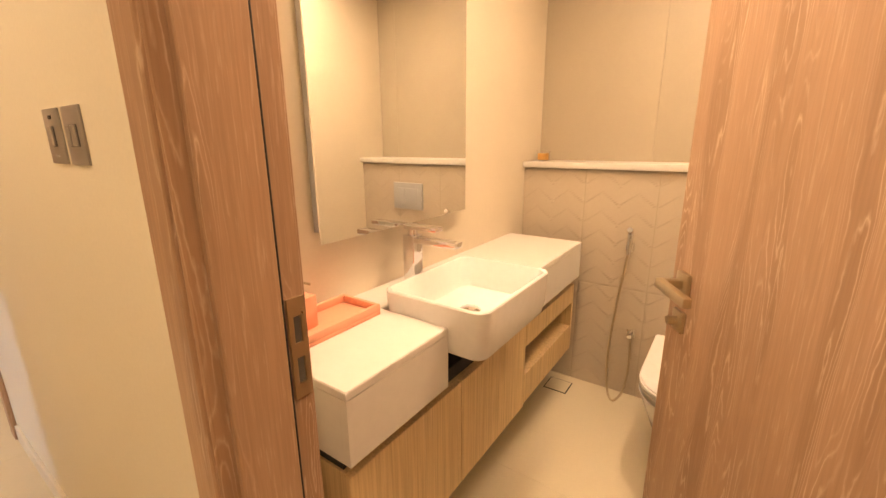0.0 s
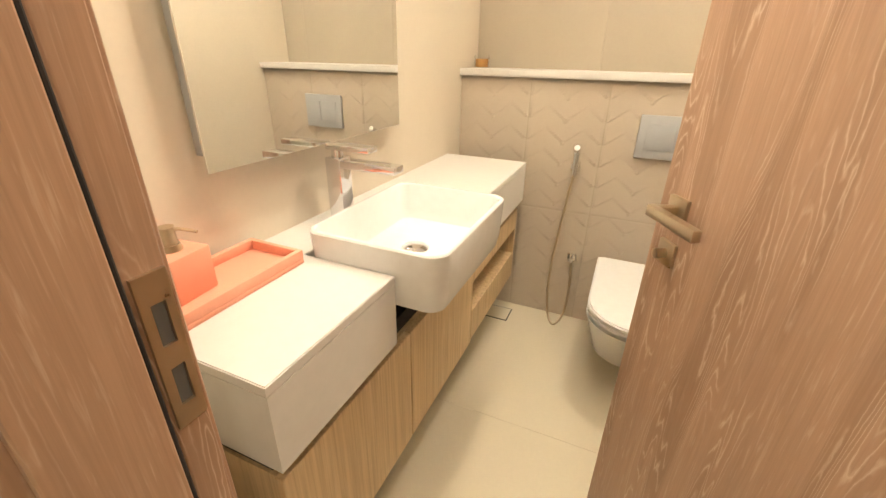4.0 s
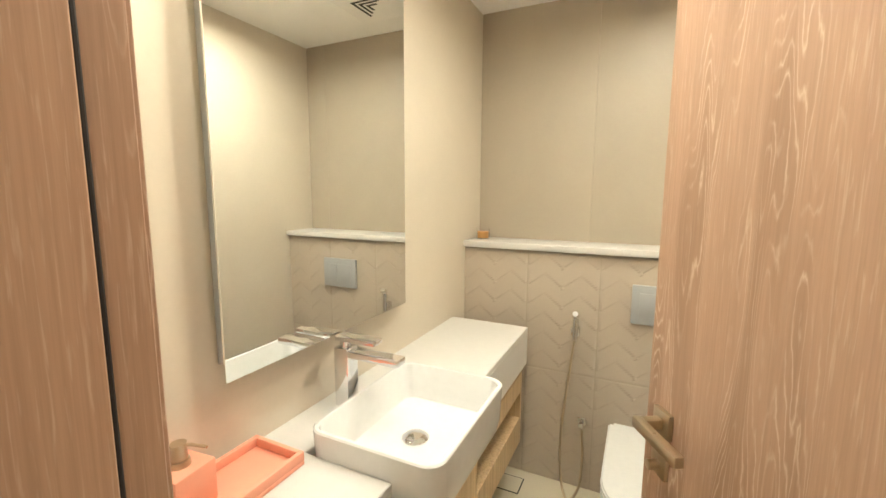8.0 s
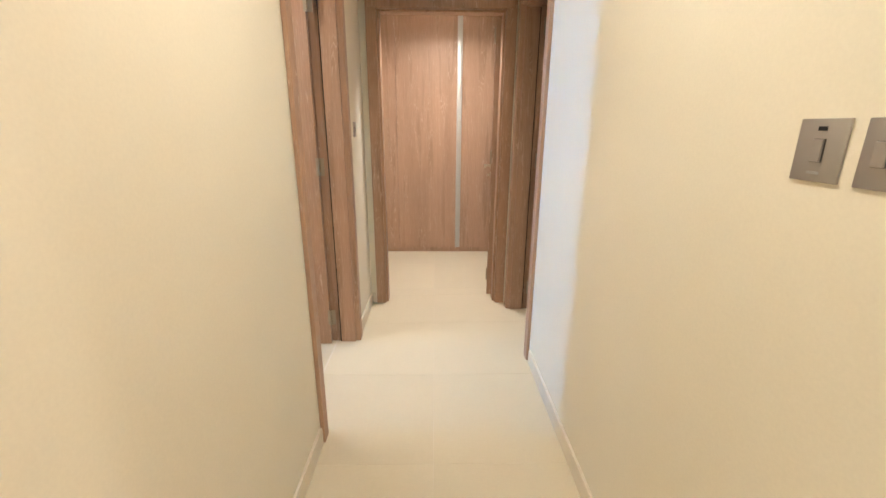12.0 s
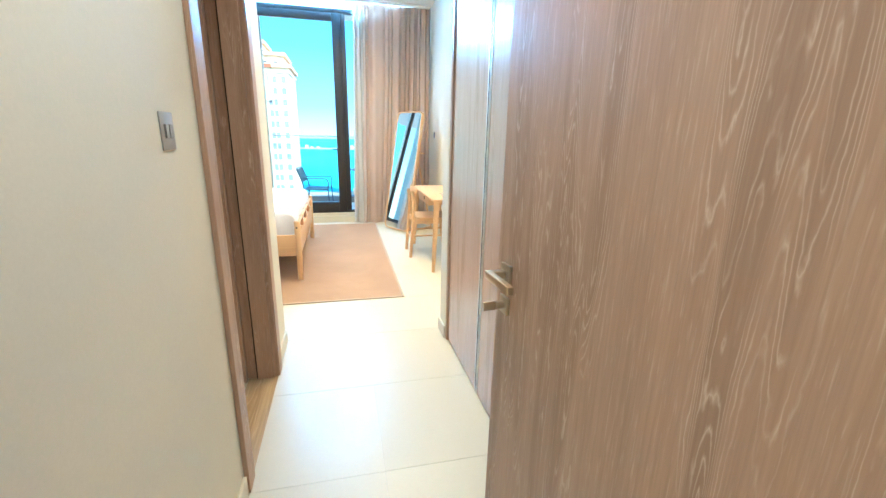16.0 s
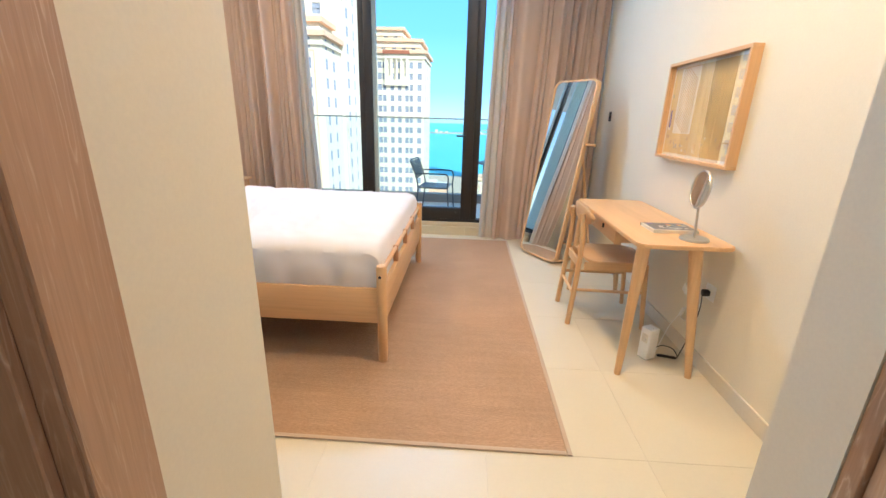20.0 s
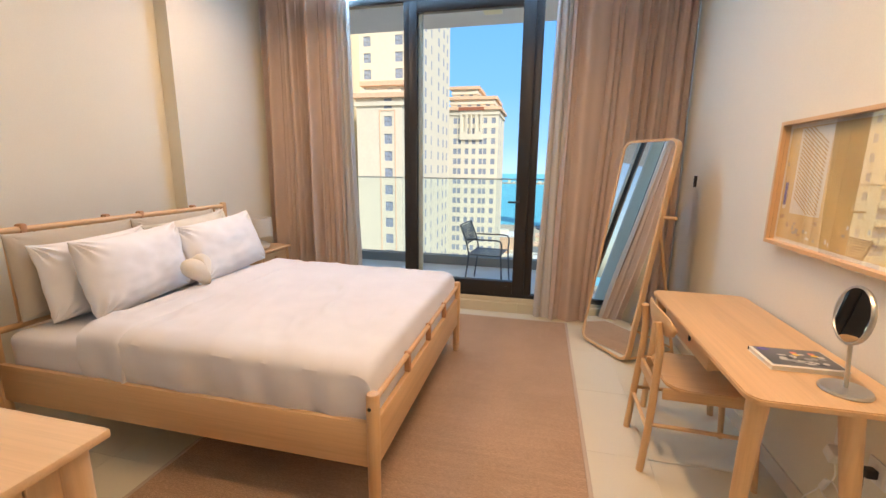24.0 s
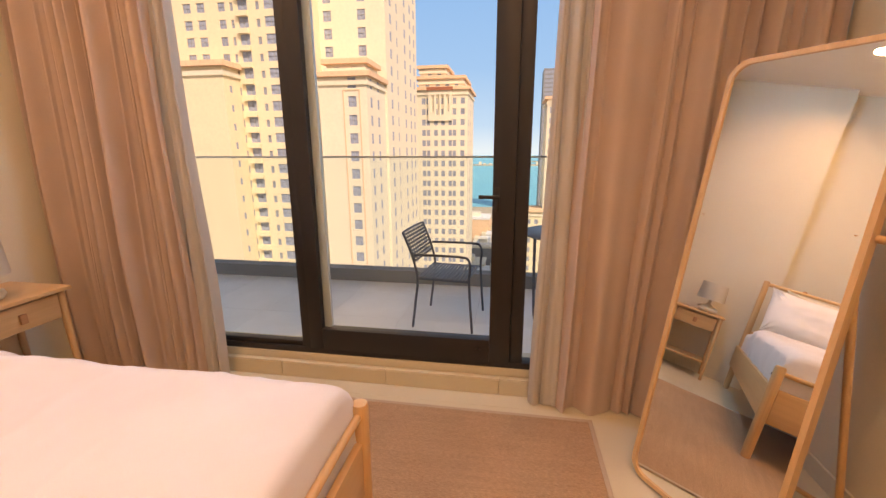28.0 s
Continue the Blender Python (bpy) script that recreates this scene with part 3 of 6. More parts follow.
structure("ceiling_hall", box(BED_W, -1.27, -2.965, -0.63, 2.45, 2.55), CEIL, "white ceiling of the bedroom hall", "ceiling")
structure("wall_hall_head", box(BED_W, -1.27, -3.12, -2.966, 2.45, 3.2), WALL, "cream wall above the hall opening", "wall")
structure("ceiling_bed", box(BED_W, BED_E, -7.06, -3.08, BED_Z, BED_Z + 0.12), CEIL, "white painted bedroom ceiling", "ceiling")

# rooms seen only through doors
structure("wall_second_bath", slab("x", -2.95, -2.83, -1.27, 0.6, 0, 2.6), BATHWALL, "plain wall of the second bathroom", "wall")
structure("wall_second_bath_side", box(-1.27, 0.6, -1.55, -1.43, 0, 2.6), BATHWALL, "plain wall of the second bathroom", "wall")
structure("wall_second_bath_end", box(0.6, 0.7, -2.95, -1.43, 0, 2.6), BATHWALL, "plain wall of the second bathroom", "wall")
structure("ceiling_second_bath", box(-1.27, 0.6, -2.83, -1.55, 2.4, 2.5), CEIL, "white ceiling", "ceiling")
structure("wall_side_room_west", box(-3.25, -3.11, 0.745, 2.4, 0, 2.6), WALL, "plain wall of the side room", "wall")
structure("wall_side_room_north", box(-3.11, -0.62, 2.3, 2.4, 0, 2.6), WALL, "plain wall of the side room", "wall")
structure("ceiling_side_room", box(-3.11, -0.62, 0.745, 2.3, 2.45, 2.55), CEIL, "white ceiling", "ceiling")
structure("wall_far_room_south", box(-4.95, -3.11, -1.35, -1.25, 0, 2.6), WALL, "plain wall of the far room", "wall")
structure("wall_far_room_north", box(-4.95, -3.25, 1.3, 1.4, 0, 2.6), WALL, "plain wall of the far room", "wall")
structure("wall_far_room_west", box(-5.05, -4.95, -1.35, 1.4, 0, 2.6), WALL, "plain wall of the far room", "wall")
structure("wall_far_room_east", slab("y", -3.25, -3.11, -1.35, -0.63, 0, 2.6), WALL, "plain wall of the far room", "wall")
structure("ceiling_far_room", box(-4.95, -3.11, -1.35, 1.4, 2.5, 2.6), CEIL, "white ceiling", "ceiling")

# ---- skirting boards ----
def skirting(x0, x1, y0, y1, h=0.085):
    structure("baseboard", box(x0, x1, y0, y1, 0, h, bevel=0.002, seg=1), SKIRT, "low greige skirting board", "skirting")


skirting(-2.06, -0.140, CORR_N - 0.012, CORR_N)
skirting(-1.412, 2.2, CORR_S, CORR_S + 0.012)
skirting(END_X, -2.40, CORR_S, CORR_S + 0.012)
skirting(END_X, END_X + 0.012, CORR_S + 0.013, -0.44)
skirting(END_X, END_X + 0.012, 0.58, CORR_N)
skirting(-1.422, -1.41, -1.868, -0.635)
skirting(-1.422, -1.41, -3.12, -2.797)
skirting(-1.41, 0.966, BED_N - 0.032, BED_N - 0.02)
skirting(-2.466, -2.454, -3.12, -2.968)
skirting(BED_W + 0.012, -2.454, -3.132, -3.12)
skirting(BED_W, BED_W + 0.012, -7.03, -3.133)
skirting(BED_E - 0.012, BED_E, -5.85, -3.14)

# ---- door frames and leaves ----
def door_frame(name, wall_axis, u0, u1, t0, t1, head, stop, label, casing=0.08):
    """Lining, casings on both faces and a stop; u runs along the wall, t through it. stop: (from, to) of the rebate in t."""
    fr = thing(name, (0, 0, 0), label, "door frame", kind="structure")

    def put(nm, a0, a1, b0, b1, c0, c1, mat=DOORWOOD):
        bm = box(a0, a1, b0, b1, c0, c1, bevel=0.002, seg=1) if wall_axis == "x" else box(b0, b1, a0, a1, c0, c1, bevel=0.002, seg=1)
        return part(nm, bm, mat, fr, smooth=False)

    lo, hi = t0 - 0.012, t1 + 0.012
    put("jamb", u0 - 0.028, u0, lo, hi, 0, head)
    put("jamb", u1, u1 + 0.028, lo, hi, 0, head)
    put("head", u0 - 0.028, u1 + 0.028, lo, hi, head, head + 0.03)
    for a, b in ((lo - 0.006, t0 - 0.0005), (t1 + 0.0005, hi + 0.006)):
        put("casing", u0 - casing, u0 - 0.004, a, b, 0, head + 0.004)
        put("casing", u1 + 0.004, u1 + casing, a, b, 0, head + 0.004)
        put("casing", u0 - casing, u1 + casing, a, b, head + 0.0045, head + casing)
    s0, s1 = stop
    put("stop", u0, u0 + 0.014, s0, s1, 0, head - 0.014)
    put("stop", u1 - 0.014, u1, s0, s1, 0, head - 0.014)
    put("stop", u0, u1, s0, s1, head - 0.014, head)
    edge = s1 if t1 - s1 > s0 - t0 else s0 - 0.006
    put("seal", u0 + 0.0005, u0 + 0.010, edge, edge + 0.006, 0, head - 0.015, BLACK)
    put("seal", u1 - 0.010, u1 - 0.0005, edge, edge + 0.006, 0, head - 0.015, BLACK)
    return fr


def lever(parent, x, y, z, face, toward, material, lock="turn"):
    """A square lever handle on a door leaf. face: +1 or -1, the side in y; toward: the way the lever points in x."""
    rose = part("rose", box(x - 0.026, x + 0.026, y, y + face * 0.010, z - 0.026, z + 0.026, bevel=0.002), material, parent, "square metal rose")
    part("neck", box(x - 0.010, x + 0.010, y + face * 0.010, y + face * 0.052, z - 0.010, z + 0.010, bevel=0.002), material, rose)
    part("lever_bar", box(x - toward * 0.012, x + toward * 0.125, y + face * 0.044, y + face * 0.062, z - 0.011, z + 0.011, bevel=0.003), material, rose)
    low = part("lock_rose", box(x - 0.024, x + 0.024, y, y + face * 0.009, z - 0.112, z - 0.064, bevel=0.002), material, parent)
    part("lock_knob", rod((x, y + face * 0.009, z - 0.088), (x, y + face * 0.030, z - 0.088), 0.010), material, low)
    if lock == "key":
        part("key", box(x - 0.003, x + 0.003, y + face * 0.030, y + face * 0.066, z - 0.100, z - 0.076, bevel=0.001), material, low)
    return rose


def door_leaf(name, m, width, height, label, material=DOORWOOD, handle=BRONZE, hinges=True, lock="turn", thick=0.042, outer=1):
    """A door leaf in its own axes: hinge at x = 0, free edge at x = width, y is its thickness. outer: the side on which the hinge knuckles show."""
    d = thing(name, m, label, "door", kind="structure")
    part("leaf", box(0.003, width, -thick / 2, thick / 2, 0.006, height, bevel=0.0015, seg=1), material, d, smooth=False)
    for face in (1, -1):
        lever(d, width - 0.062, face * thick / 2, 1.0, face, -1, handle, lock)
    part("lock_plate", box(width, width + 0.0015, -0.011, 0.011, 0.86, 1.06), STEEL, d, smooth=False)
    if hinges:
        for z in (0.14, 1.08, 1.92):
            h = part("hinge", rod((-0.006, outer * (thick / 2 + 0.004), z), (-0.006, outer * (thick / 2 + 0.004), z + 0.10), 0.0065, n=12), HINGE_BRASS, d, "satin bronze butt hinge")
            part("hinge_leaf", box(-0.004, 0.012, outer * thick / 2, outer * (thick / 2 + 0.0025), z, z + 0.10), HINGE_BRASS, h, smooth=False)
            part("hinge_leaf", box(-0.034, -0.008, outer * thick / 2 - 0.002, outer * thick / 2 + 0.001, z, z + 0.10), HINGE_BRASS, h, smooth=False)
    return d


door_frame("door_frame_bath", "x", -0.072, 0.812, CORR_N, BATH_S - 0.012, 2.10, (0.606, 0.698), "brown oak veneer door frame of the bathroom", 0.066)
door_frame("door_frame_bedroom", "x", -2.337, -1.483, -0.63, CORR_S, 2.10, (-0.585, -0.492), "brown oak veneer door frame of the bedroom", 0.066)
door_frame("door_frame_end", "y", -0.362, 0.502, -3.11, END_X, 2.10, (-3.065, -2.972), "brown oak veneer door frame at the corridor end", 0.072)
door_frame("door_frame_side", "x", -2.832, -2.158, CORR_N, BATH_S, 2.10, (0.606, 0.698), "brown oak veneer frame of the side door", 0.072)
door_frame("door_frame_second_bath", "y", -2.700, -1.965, -1.41, -1.27, 2.10, (-1.398, -1.312), "brown oak veneer door frame of the second bathroom", 0.093)

FREE = Vector((0.392, 1.463, 0))
HINGE = Vector((0.806, 0.735, 0))
door_leaf("door_bath", Matrix.Translation(HINGE) @ pose(0, 0, 0, 0, 0, math.degrees(math.atan2(FREE.y - HINGE.y, FREE.x - HINGE.x))), 0.845, 2.08, "brown oak veneer door standing open into the bathroom", outer=-1)
door_leaf("door_bedroom", pose(-2.312, -0.640, 0, 0, 0, -86.4), 0.845, 2.08, "brown oak veneer bedroom door standing open, key in its lock", handle=BRONZE, lock="key", outer=1)
door_leaf("door_end", pose(-3.105, 0.478, 0, 0, 0, 172.5), 0.845, 2.08, "brown oak veneer door standing open at the corridor end", outer=1)
door_leaf("door_side", pose(-2.806, 0.752, 0, 0, 0, 89.0), 0.66, 2.08, "brown oak veneer side door standing open", outer=-1)
door_leaf("door_second_bath", pose(-1.262, -2.674, 0, 0, 0, 2.0), 0.70, 2.08, "brown oak veneer door of the second bathroom, open inwards", hinges=False, outer=1)

strike = thing("strike_plate", (-0.0705, 0.725, 0), "brushed steel strike plate set in the bathroom door frame", "strike plate")
part("plate", slab("y", -0.0015, 0.0025, -0.014, 0.017, 0.915, 1.085, [(-0.005, 0.009, 0.94, 0.985), (-0.005, 0.009, 1.01, 1.055)]), BRONZE, strike, smooth=False)
part("pocket", box(-0.0014, -0.0005, -0.0045, 0.0085, 0.9405, 1.0545), DARKGREY, strike, smooth=False)

# ---- bathroom ----
VAN_F, VAN_Z, VAN_Y0, VAN_Y1 = -0.111, 0.836, 0.846, 2.372
shelf = thing("ledge", (0.2, 2.6, 1.17), "cream stone ledge along the bathroom wall", "ledge", kind="structure")
part("stone", box(BATH_W, BATH_E, 2.502, BATH_N2 + 0.004, 1.178, 1.208, bevel=0.002), WHITE, shelf, world=True)

mirror = thing("wall_mirror", (-0.47, 1.45, 1.043), "large frameless wall mirror standing off the wall", "mirror")
part("backing", box(BATH_W + 0.001, -0.446, 1.10, 1.80, 1.07, 2.20), GREYPLATE, mirror, world=True, smooth=False)
part("glass", box(-0.4455, -0.440, 1.077, 1.821, 1.043, 2.232, bevel=0.0006, seg=1), MIRROR, mirror, "silvered glass", world=True, smooth=False)

vanity = thing("vanity_cabinet", (-0.3, 1.6, 0.24), "wall-hung light oak vanity cabinet with an open niche", "cabinet")
CAB_F = -0.130
part("carcass", box(BATH_W + 0.001, CAB_F - 0.020, VAN_Y0 + 0.014, 1.784, 0.262, 0.616), OAK, vanity, world=True, smooth=False)
for a, b in ((VAN_Y0 + 0.010, 1.304), (1.308, 1.782)):
    part("cabinet_door", box(CAB_F - 0.0195, CAB_F, a, b, 0.250, 0.616, bevel=0.0015, seg=1), OAK, vanity, world=True, smooth=False)
# black filler paints the shade of the finger gap below the worktop
part("recess_shade", box(BATH_W + 0.001, CAB_F - 0.030, VAN_Y0 + 0.02, VAN_Y1 - 0.02, 0.6165, 0.6595), BLACK, vanity, "black filler for the shade in the finger recess under the worktop", world=True, smooth=False)
part("drawer", box(CAB_F - 0.0195, CAB_F, 1.786, VAN_Y1 - 0.004, 0.520, 0.616, bevel=0.0015, seg=1), OAK, vanity, world=True, smooth=False)
part("drawer_box", box(BATH_W + 0.001, CAB_F - 0.0205, 1.7845, VAN_Y1 - 0.022, 0.520, 0.616), OAK, vanity, world=True, smooth=False)
part("niche_back", box(BATH_W + 0.001, BATH_W + 0.016, 1.7845, VAN_Y1 - 0.022, 0.282, 0.5195), OAK, vanity, world=True, smooth=False)
part("niche_side", box(BATH_W + 0.0165, CAB_F, VAN_Y1 - 0.0215, VAN_Y1 - 0.004, 0.262, 0.5195), OAK, vanity, world=True, smooth=False)
part("niche_shelf", box(BATH_W + 0.0165, CAB_F, 1.786, VAN_Y1 - 0.022, 0.262, 0.395, bevel=0.0015, seg=1), OAK, vanity, world=True, smooth=False)

top = thing("vanity_worktop", (-0.3, 1.6, 0.675), "thick white solid-surface vanity top with deep aprons", "worktop")
BY0, BY1, BX0, BX1 = 1.203, 1.662, -0.350, 0.000
TOP_EDGE = [(BATH_W + 0.0005, VAN_Y0), (VAN_F, VAN_Y0), (VAN_F, BY0 + 0.002), (BX0 + 0.001, BY0 + 0.002), (BX0 + 0.001, BY1 - 0.002), (VAN_F, BY1 - 0.002), (VAN_F, VAN_Y1), (BATH_W + 0.0005, VAN_Y1)]
part("top_plate", outline(TOP_EDGE, 0.816, VAN_Z, 0.002), WHITE, top, world=True)
part("apron", box(VAN_F - 0.022, VAN_F, VAN_Y0, BY0 + 0.002, 0.660, 0.8159), WHITE, top, world=True, smooth=False)
part("apron", box(VAN_F - 0.022, VAN_F, BY1 - 0.002, VAN_Y1, 0.660, 0.8159), WHITE, top, world=True, smooth=False)
part("end_panel", box(BATH_W + 0.0005, VAN_F - 0.0222, VAN_Y0, VAN_Y0 + 0.022, 0.660, 0.8159), WHITE, top, world=True, smooth=False)
part("end_panel", box(BATH_W + 0.0005, VAN_F - 0.0222, VAN_Y1 - 0.022, VAN_Y1, 0.660, 0.8159), WHITE, top, world=True, smooth=False)
part("bearer", box(BATH_W + 0.0005, VAN_F - 0.0222, VAN_Y0 + 0.0222, BY0 + 0.002, 0.660, 0.674), WHITE, top, world=True, smooth=False)
part("bearer", box(BATH_W + 0.0005, VAN_F - 0.0222, BY1 - 0.002, VAN_Y1 - 0.0222, 0.660, 0.674), WHITE, top, world=True, smooth=False)

basin = thing("washbasin", (-0.17, 1.43, 0.74), "white ceramic semi-recessed washbasin with round corners", "washbasin")


def bowl(x0, x1, y0, y1, z0, z1, wall, r, floor_z):
    bm, loops = bmesh.new(), []
    for inset, z, rad in ((0.030, z0, r * 0.6), (0.012, z0 + 0.012, r * 0.85), (0.004, z0 + 0.05, r), (0.0, z1 - 0.004, r), (0.003, z1, r), (wall - 0.003, z1, r * 0.8), (wall, z1 - 0.004, r * 0.8), (wall + 0.008, floor_z + 0.03, r * 0.8), (wall + 0.02, floor_z + 0.008, r * 0.8), (wall + 0.05, floor_z, r * 0.7)):
        loops.append([bm.verts.new((x, y, z)) for x, y in round_rect(x0 + inset, x1 - inset, y0 + inset, y1 - inset, max(0.01, rad), 8)])
    for a, b in zip(loops, loops[1:]):
        for k in range(len(a)):
            bm.faces.new((a[k], a[(k + 1) % len(a)], b[(k + 1) % len(b)], b[k]))
    bm.faces.new(loops[0][::-1])
    bm.faces.new(loops[-1])
    bmesh.ops.recalc_face_normals(bm, faces=bm.faces)
    return bm


part("bowl", bowl(BX0, BX1, BY0, BY1, 0.745, 0.898, 0.013, 0.045, 0.785), CERAMIC, basin, world=True)
waste = part("waste", lathe([(0.0, 0.0), (0.037, 0.0), (0.037, 0.004), (0.031, 0.009), (0.018, 0.012), (0.0, 0.013)], at=(-0.185, 1.440, 0.7855)), CHROME, basin, "chrome pop-up waste", world=True)

tap = thing("basin_mixer_tap", (-0.41, 1.435, VAN_Z), "tall square chrome mixer tap with a flat lever", "tap")
part("body", box(-0.435, -0.387, 1.411, 1.459, VAN_Z + 0.0005, 1.012, bevel=0.003), CHROME, tap, world=True)
part("spout", box(-0.434, -0.225, 1.412, 1.458, 0.987, 1.006, bevel=0.002), CHROME, tap, world=True)
part("neck", rod((-0.411, 1.435, 1.012), (-0.411, 1.435, 1.032), 0.016), CHROME, tap, world=True)
part("lever", box(-0.432, -0.300, 1.413, 1.457, 1.032, 1.046, bevel=0.002), CHROME, tap, world=True)

tray = thing("vanity_tray", (-0.40, 1.03, VAN_Z), "coral pink resin tray on the vanity top", "tray")
TX0, TX1, TY0, TY1 = -0.474, -0.322, 0.856, 1.172
part("tray_base", box(TX0, TX1, TY0, TY1, VAN_Z, VAN_Z + 0.010, bevel=0.002), CORAL, tray, world=True)
for a in ((TX0, TX0 + 0.012, TY0, TY1), (TX1 - 0.012, TX1, TY0, TY1), (TX0 + 0.0125, TX1 - 0.0125, TY0, TY0 + 0.012), (TX0 + 0.0125, TX1 - 0.0125, TY1 - 0.012, TY1)):
    part("tray_rim", box(*a, VAN_Z + 0.0102, VAN_Z + 0.032, bevel=0.002), CORAL, tray, world=True)
soap = thing("soap_dispenser", pose(-0.428, 0.962, VAN_Z + 0.0102, 0, 0, 6), "coral pink square soap dispenser with a brass pump", "soap dispenser")
part("bottle", box(-0.043, 0.043, -0.043, 0.043, 0, 0.088, bevel=0.004), CORAL, soap)
pump = part("pump_collar", rod((0, 0, 0.088), (0, 0, 0.100), 0.020, 0.018, 20), BRONZE, soap, "brushed brass pump")
part("pump_head", rod((0, 0, 0.100), (0, 0, 0.132), 0.0145, 0.0145, 18), BRONZE, pump)
part("pump_spout", tube([(0, 0, 0.126), (0.02, 0.01, 0.128), (0.048, 0.022, 0.122)], 0.0035), BRONZE, pump)

candle = thing("candle", (-0.440, 2.65, 1.208), "small amber candle in a glass on the ledge", "candle")
part("wax", rod((0, 0, 0.004), (0, 0, 0.040), 0.030, 0.031, 24), WAX, candle)
part("jar", lathe([(0.0, 0.0), (0.034, 0.0), (0.036, 0.055), (0.033, 0.055), (0.0315, 0.0035), (0.0, 0.0035)], 24), CLEAR, candle, "clear glass jar")

plate = thing("flush_plate", (0.42, BATH_N, 0.9), "grey dual flush plate on the tiled wall", "flush plate")
part("frame_plate", box(0.318, 0.560, BATH_N - 0.012, BATH_N + 0.004, 0.876, 1.052, bevel=0.003), GREYPLATE, plate, world=True)
part("button", box(0.350, 0.455, BATH_N - 0.016, BATH_N - 0.0122, 0.912, 1.018, bevel=0.002), GREYPLATE, plate, world=True)
part("button", box(0.458, 0.520, BATH_N - 0.016, BATH_N - 0.0122, 0.912, 1.018, bevel=0.002), GREYPLATE, plate, world=True)

spray = thing("hand_spray", (0.088, 2.5, 0.9), "chrome hand spray on a wall hook with its hose", "hand spray")
part("hook", box(0.070, 0.106, 2.478, BATH_N, 0.790, 0.828, bevel=0.003), CHROME, spray, world=True)
part("handle", rod((0.088, 2.472, 0.772), (0.088, 2.478, 0.885), 0.011, 0.014), CHROME, spray, world=True)
part("spray_head", rod((0.088, 2.480, 0.884), (0.088, 2.448, 0.905), 0.014, 0.013), CHROME, spray, world=True)
HOSE = [(0.088, 2.468, 0.79), (0.080, 2.462, 0.70), (0.062, 2.452, 0.50), (0.050, 2.44, 0.33), (0.052, 2.42, 0.19), (0.076, 2.37, 0.085), (0.112, 2.34, 0.055), (0.148, 2.375, 0.11), (0.152, 2.43, 0.22), (0.140, 2.474, 0.335)]
part("hose", tube(curve_pts(HOSE, 8), 0.0060, 10), BRONZE, spray, "flexible metal hose", world=True)
valve = thing("angle_valve", (0.133, 2.5, 0.34), "chrome angle valve on the tiled wall", "valve")
part("wall_plate", box(0.113, 0.153, 2.513, BATH_N, 0.335, 0.375, bevel=0.002), CHROME, valve, world=True)
part("valve_body", rod((0.133, 2.5125, 0.355), (0.133, 2.478, 0.355), 0.010), CHROME, valve, world=True)
part("valve_knob", box(0.121, 0.145, 2.470, 2.4775, 0.344, 0.366, bevel=0.003), CHROME, valve, world=True)

toilet = thing("wall_hung_toilet", (0.42, 2.2, 0.1), "white wall-hung toilet with a closed lid", "toilet")


def d_shape(cx, y_back, y_front, half, z0, z1, inset0=0.0, inset1=0.0, bevel=0.006):
    r = half
    pts = []
    for k in range(25):
        a = math.pi * k / 24
        pts.append((cx + r * math.cos(a), y_front + r - r * math.sin(a) * 1.0))
    pts = [(cx + half, y_back)] + pts + [(cx - half, y_back)]
    bm = outline(pts, z0, z1)
    for v in bm.verts:
        s = (1 - inset0) if abs(v.co.z - z0) < 1e-5 else (1 - inset1)
        v.co.x = cx + (v.co.x - cx) * s
        v.co.y = y_back + (v.co.y - y_back) * s
    edges = [e for e in bm.edges if abs(e.verts[0].co.z - e.verts[1].co.z) < 1e-6]
    bmesh.ops.bevel(bm, geom=edges, offset=bevel, segments=3, affect="EDGES", clamp_overlap=True)
    return bm


part("pan", d_shape(0.430, BATH_N, 1.856, 0.172, 0.125, 0.392, 0.26, 0.0, 0.02), CERAMIC, toilet, world=True)
part("seat", d_shape(0.430, BATH_N - 0.11, 1.846, 0.170, 0.395, 0.410, 0, 0, 0.004), CERAMIC, toilet, world=True)
part("lid", d_shape(0.430, BATH_N - 0.11, 1.844, 0.172, 0.412, 0.432, 0, 0, 0.006), CERAMIC, toilet, world=True)

drain = thing("floor_drain", (-0.19, 2.40, 0), "square tiled floor drain with a dark gap", "floor drain")
part("tray_frame", box(-0.250, -0.125, 2.342, 2.464, 0.0005, 0.0015), BLACK, drain, world=True, smooth=False)
part("cover", box(-0.244, -0.131, 2.348, 2.458, 0.0017, 0.0035), FLOOR, drain, world=True, smooth=False)

vent = thing("ceiling_vent", (0.08, 2.40, BATH_Z), "white square ceiling air diffuser with slots", "air vent")
part("vent_frame", box(-0.09, 0.25, 2.25, 2.56, BATH_Z - 0.006, BATH_Z - 0.0005, bevel=0.002), CEIL, vent, world=True)
for k in range(3):
    s = 0.030 + 0.028 * k
    part("slot", box(0.08 - s, 0.08 + s, 2.405 - s, 2.405 - s + 0.012, BATH_Z - 0.008, BATH_Z - 0.0061), BLACK, vent, world=True, smooth=False)
    part("slot", box(0.08 + s - 0.012, 0.08 + s, 2.405 - s + 0.0125, 2.405 + s, BATH_Z - 0.008, BATH_Z - 0.0061), BLACK, vent, world=True, smooth=False)

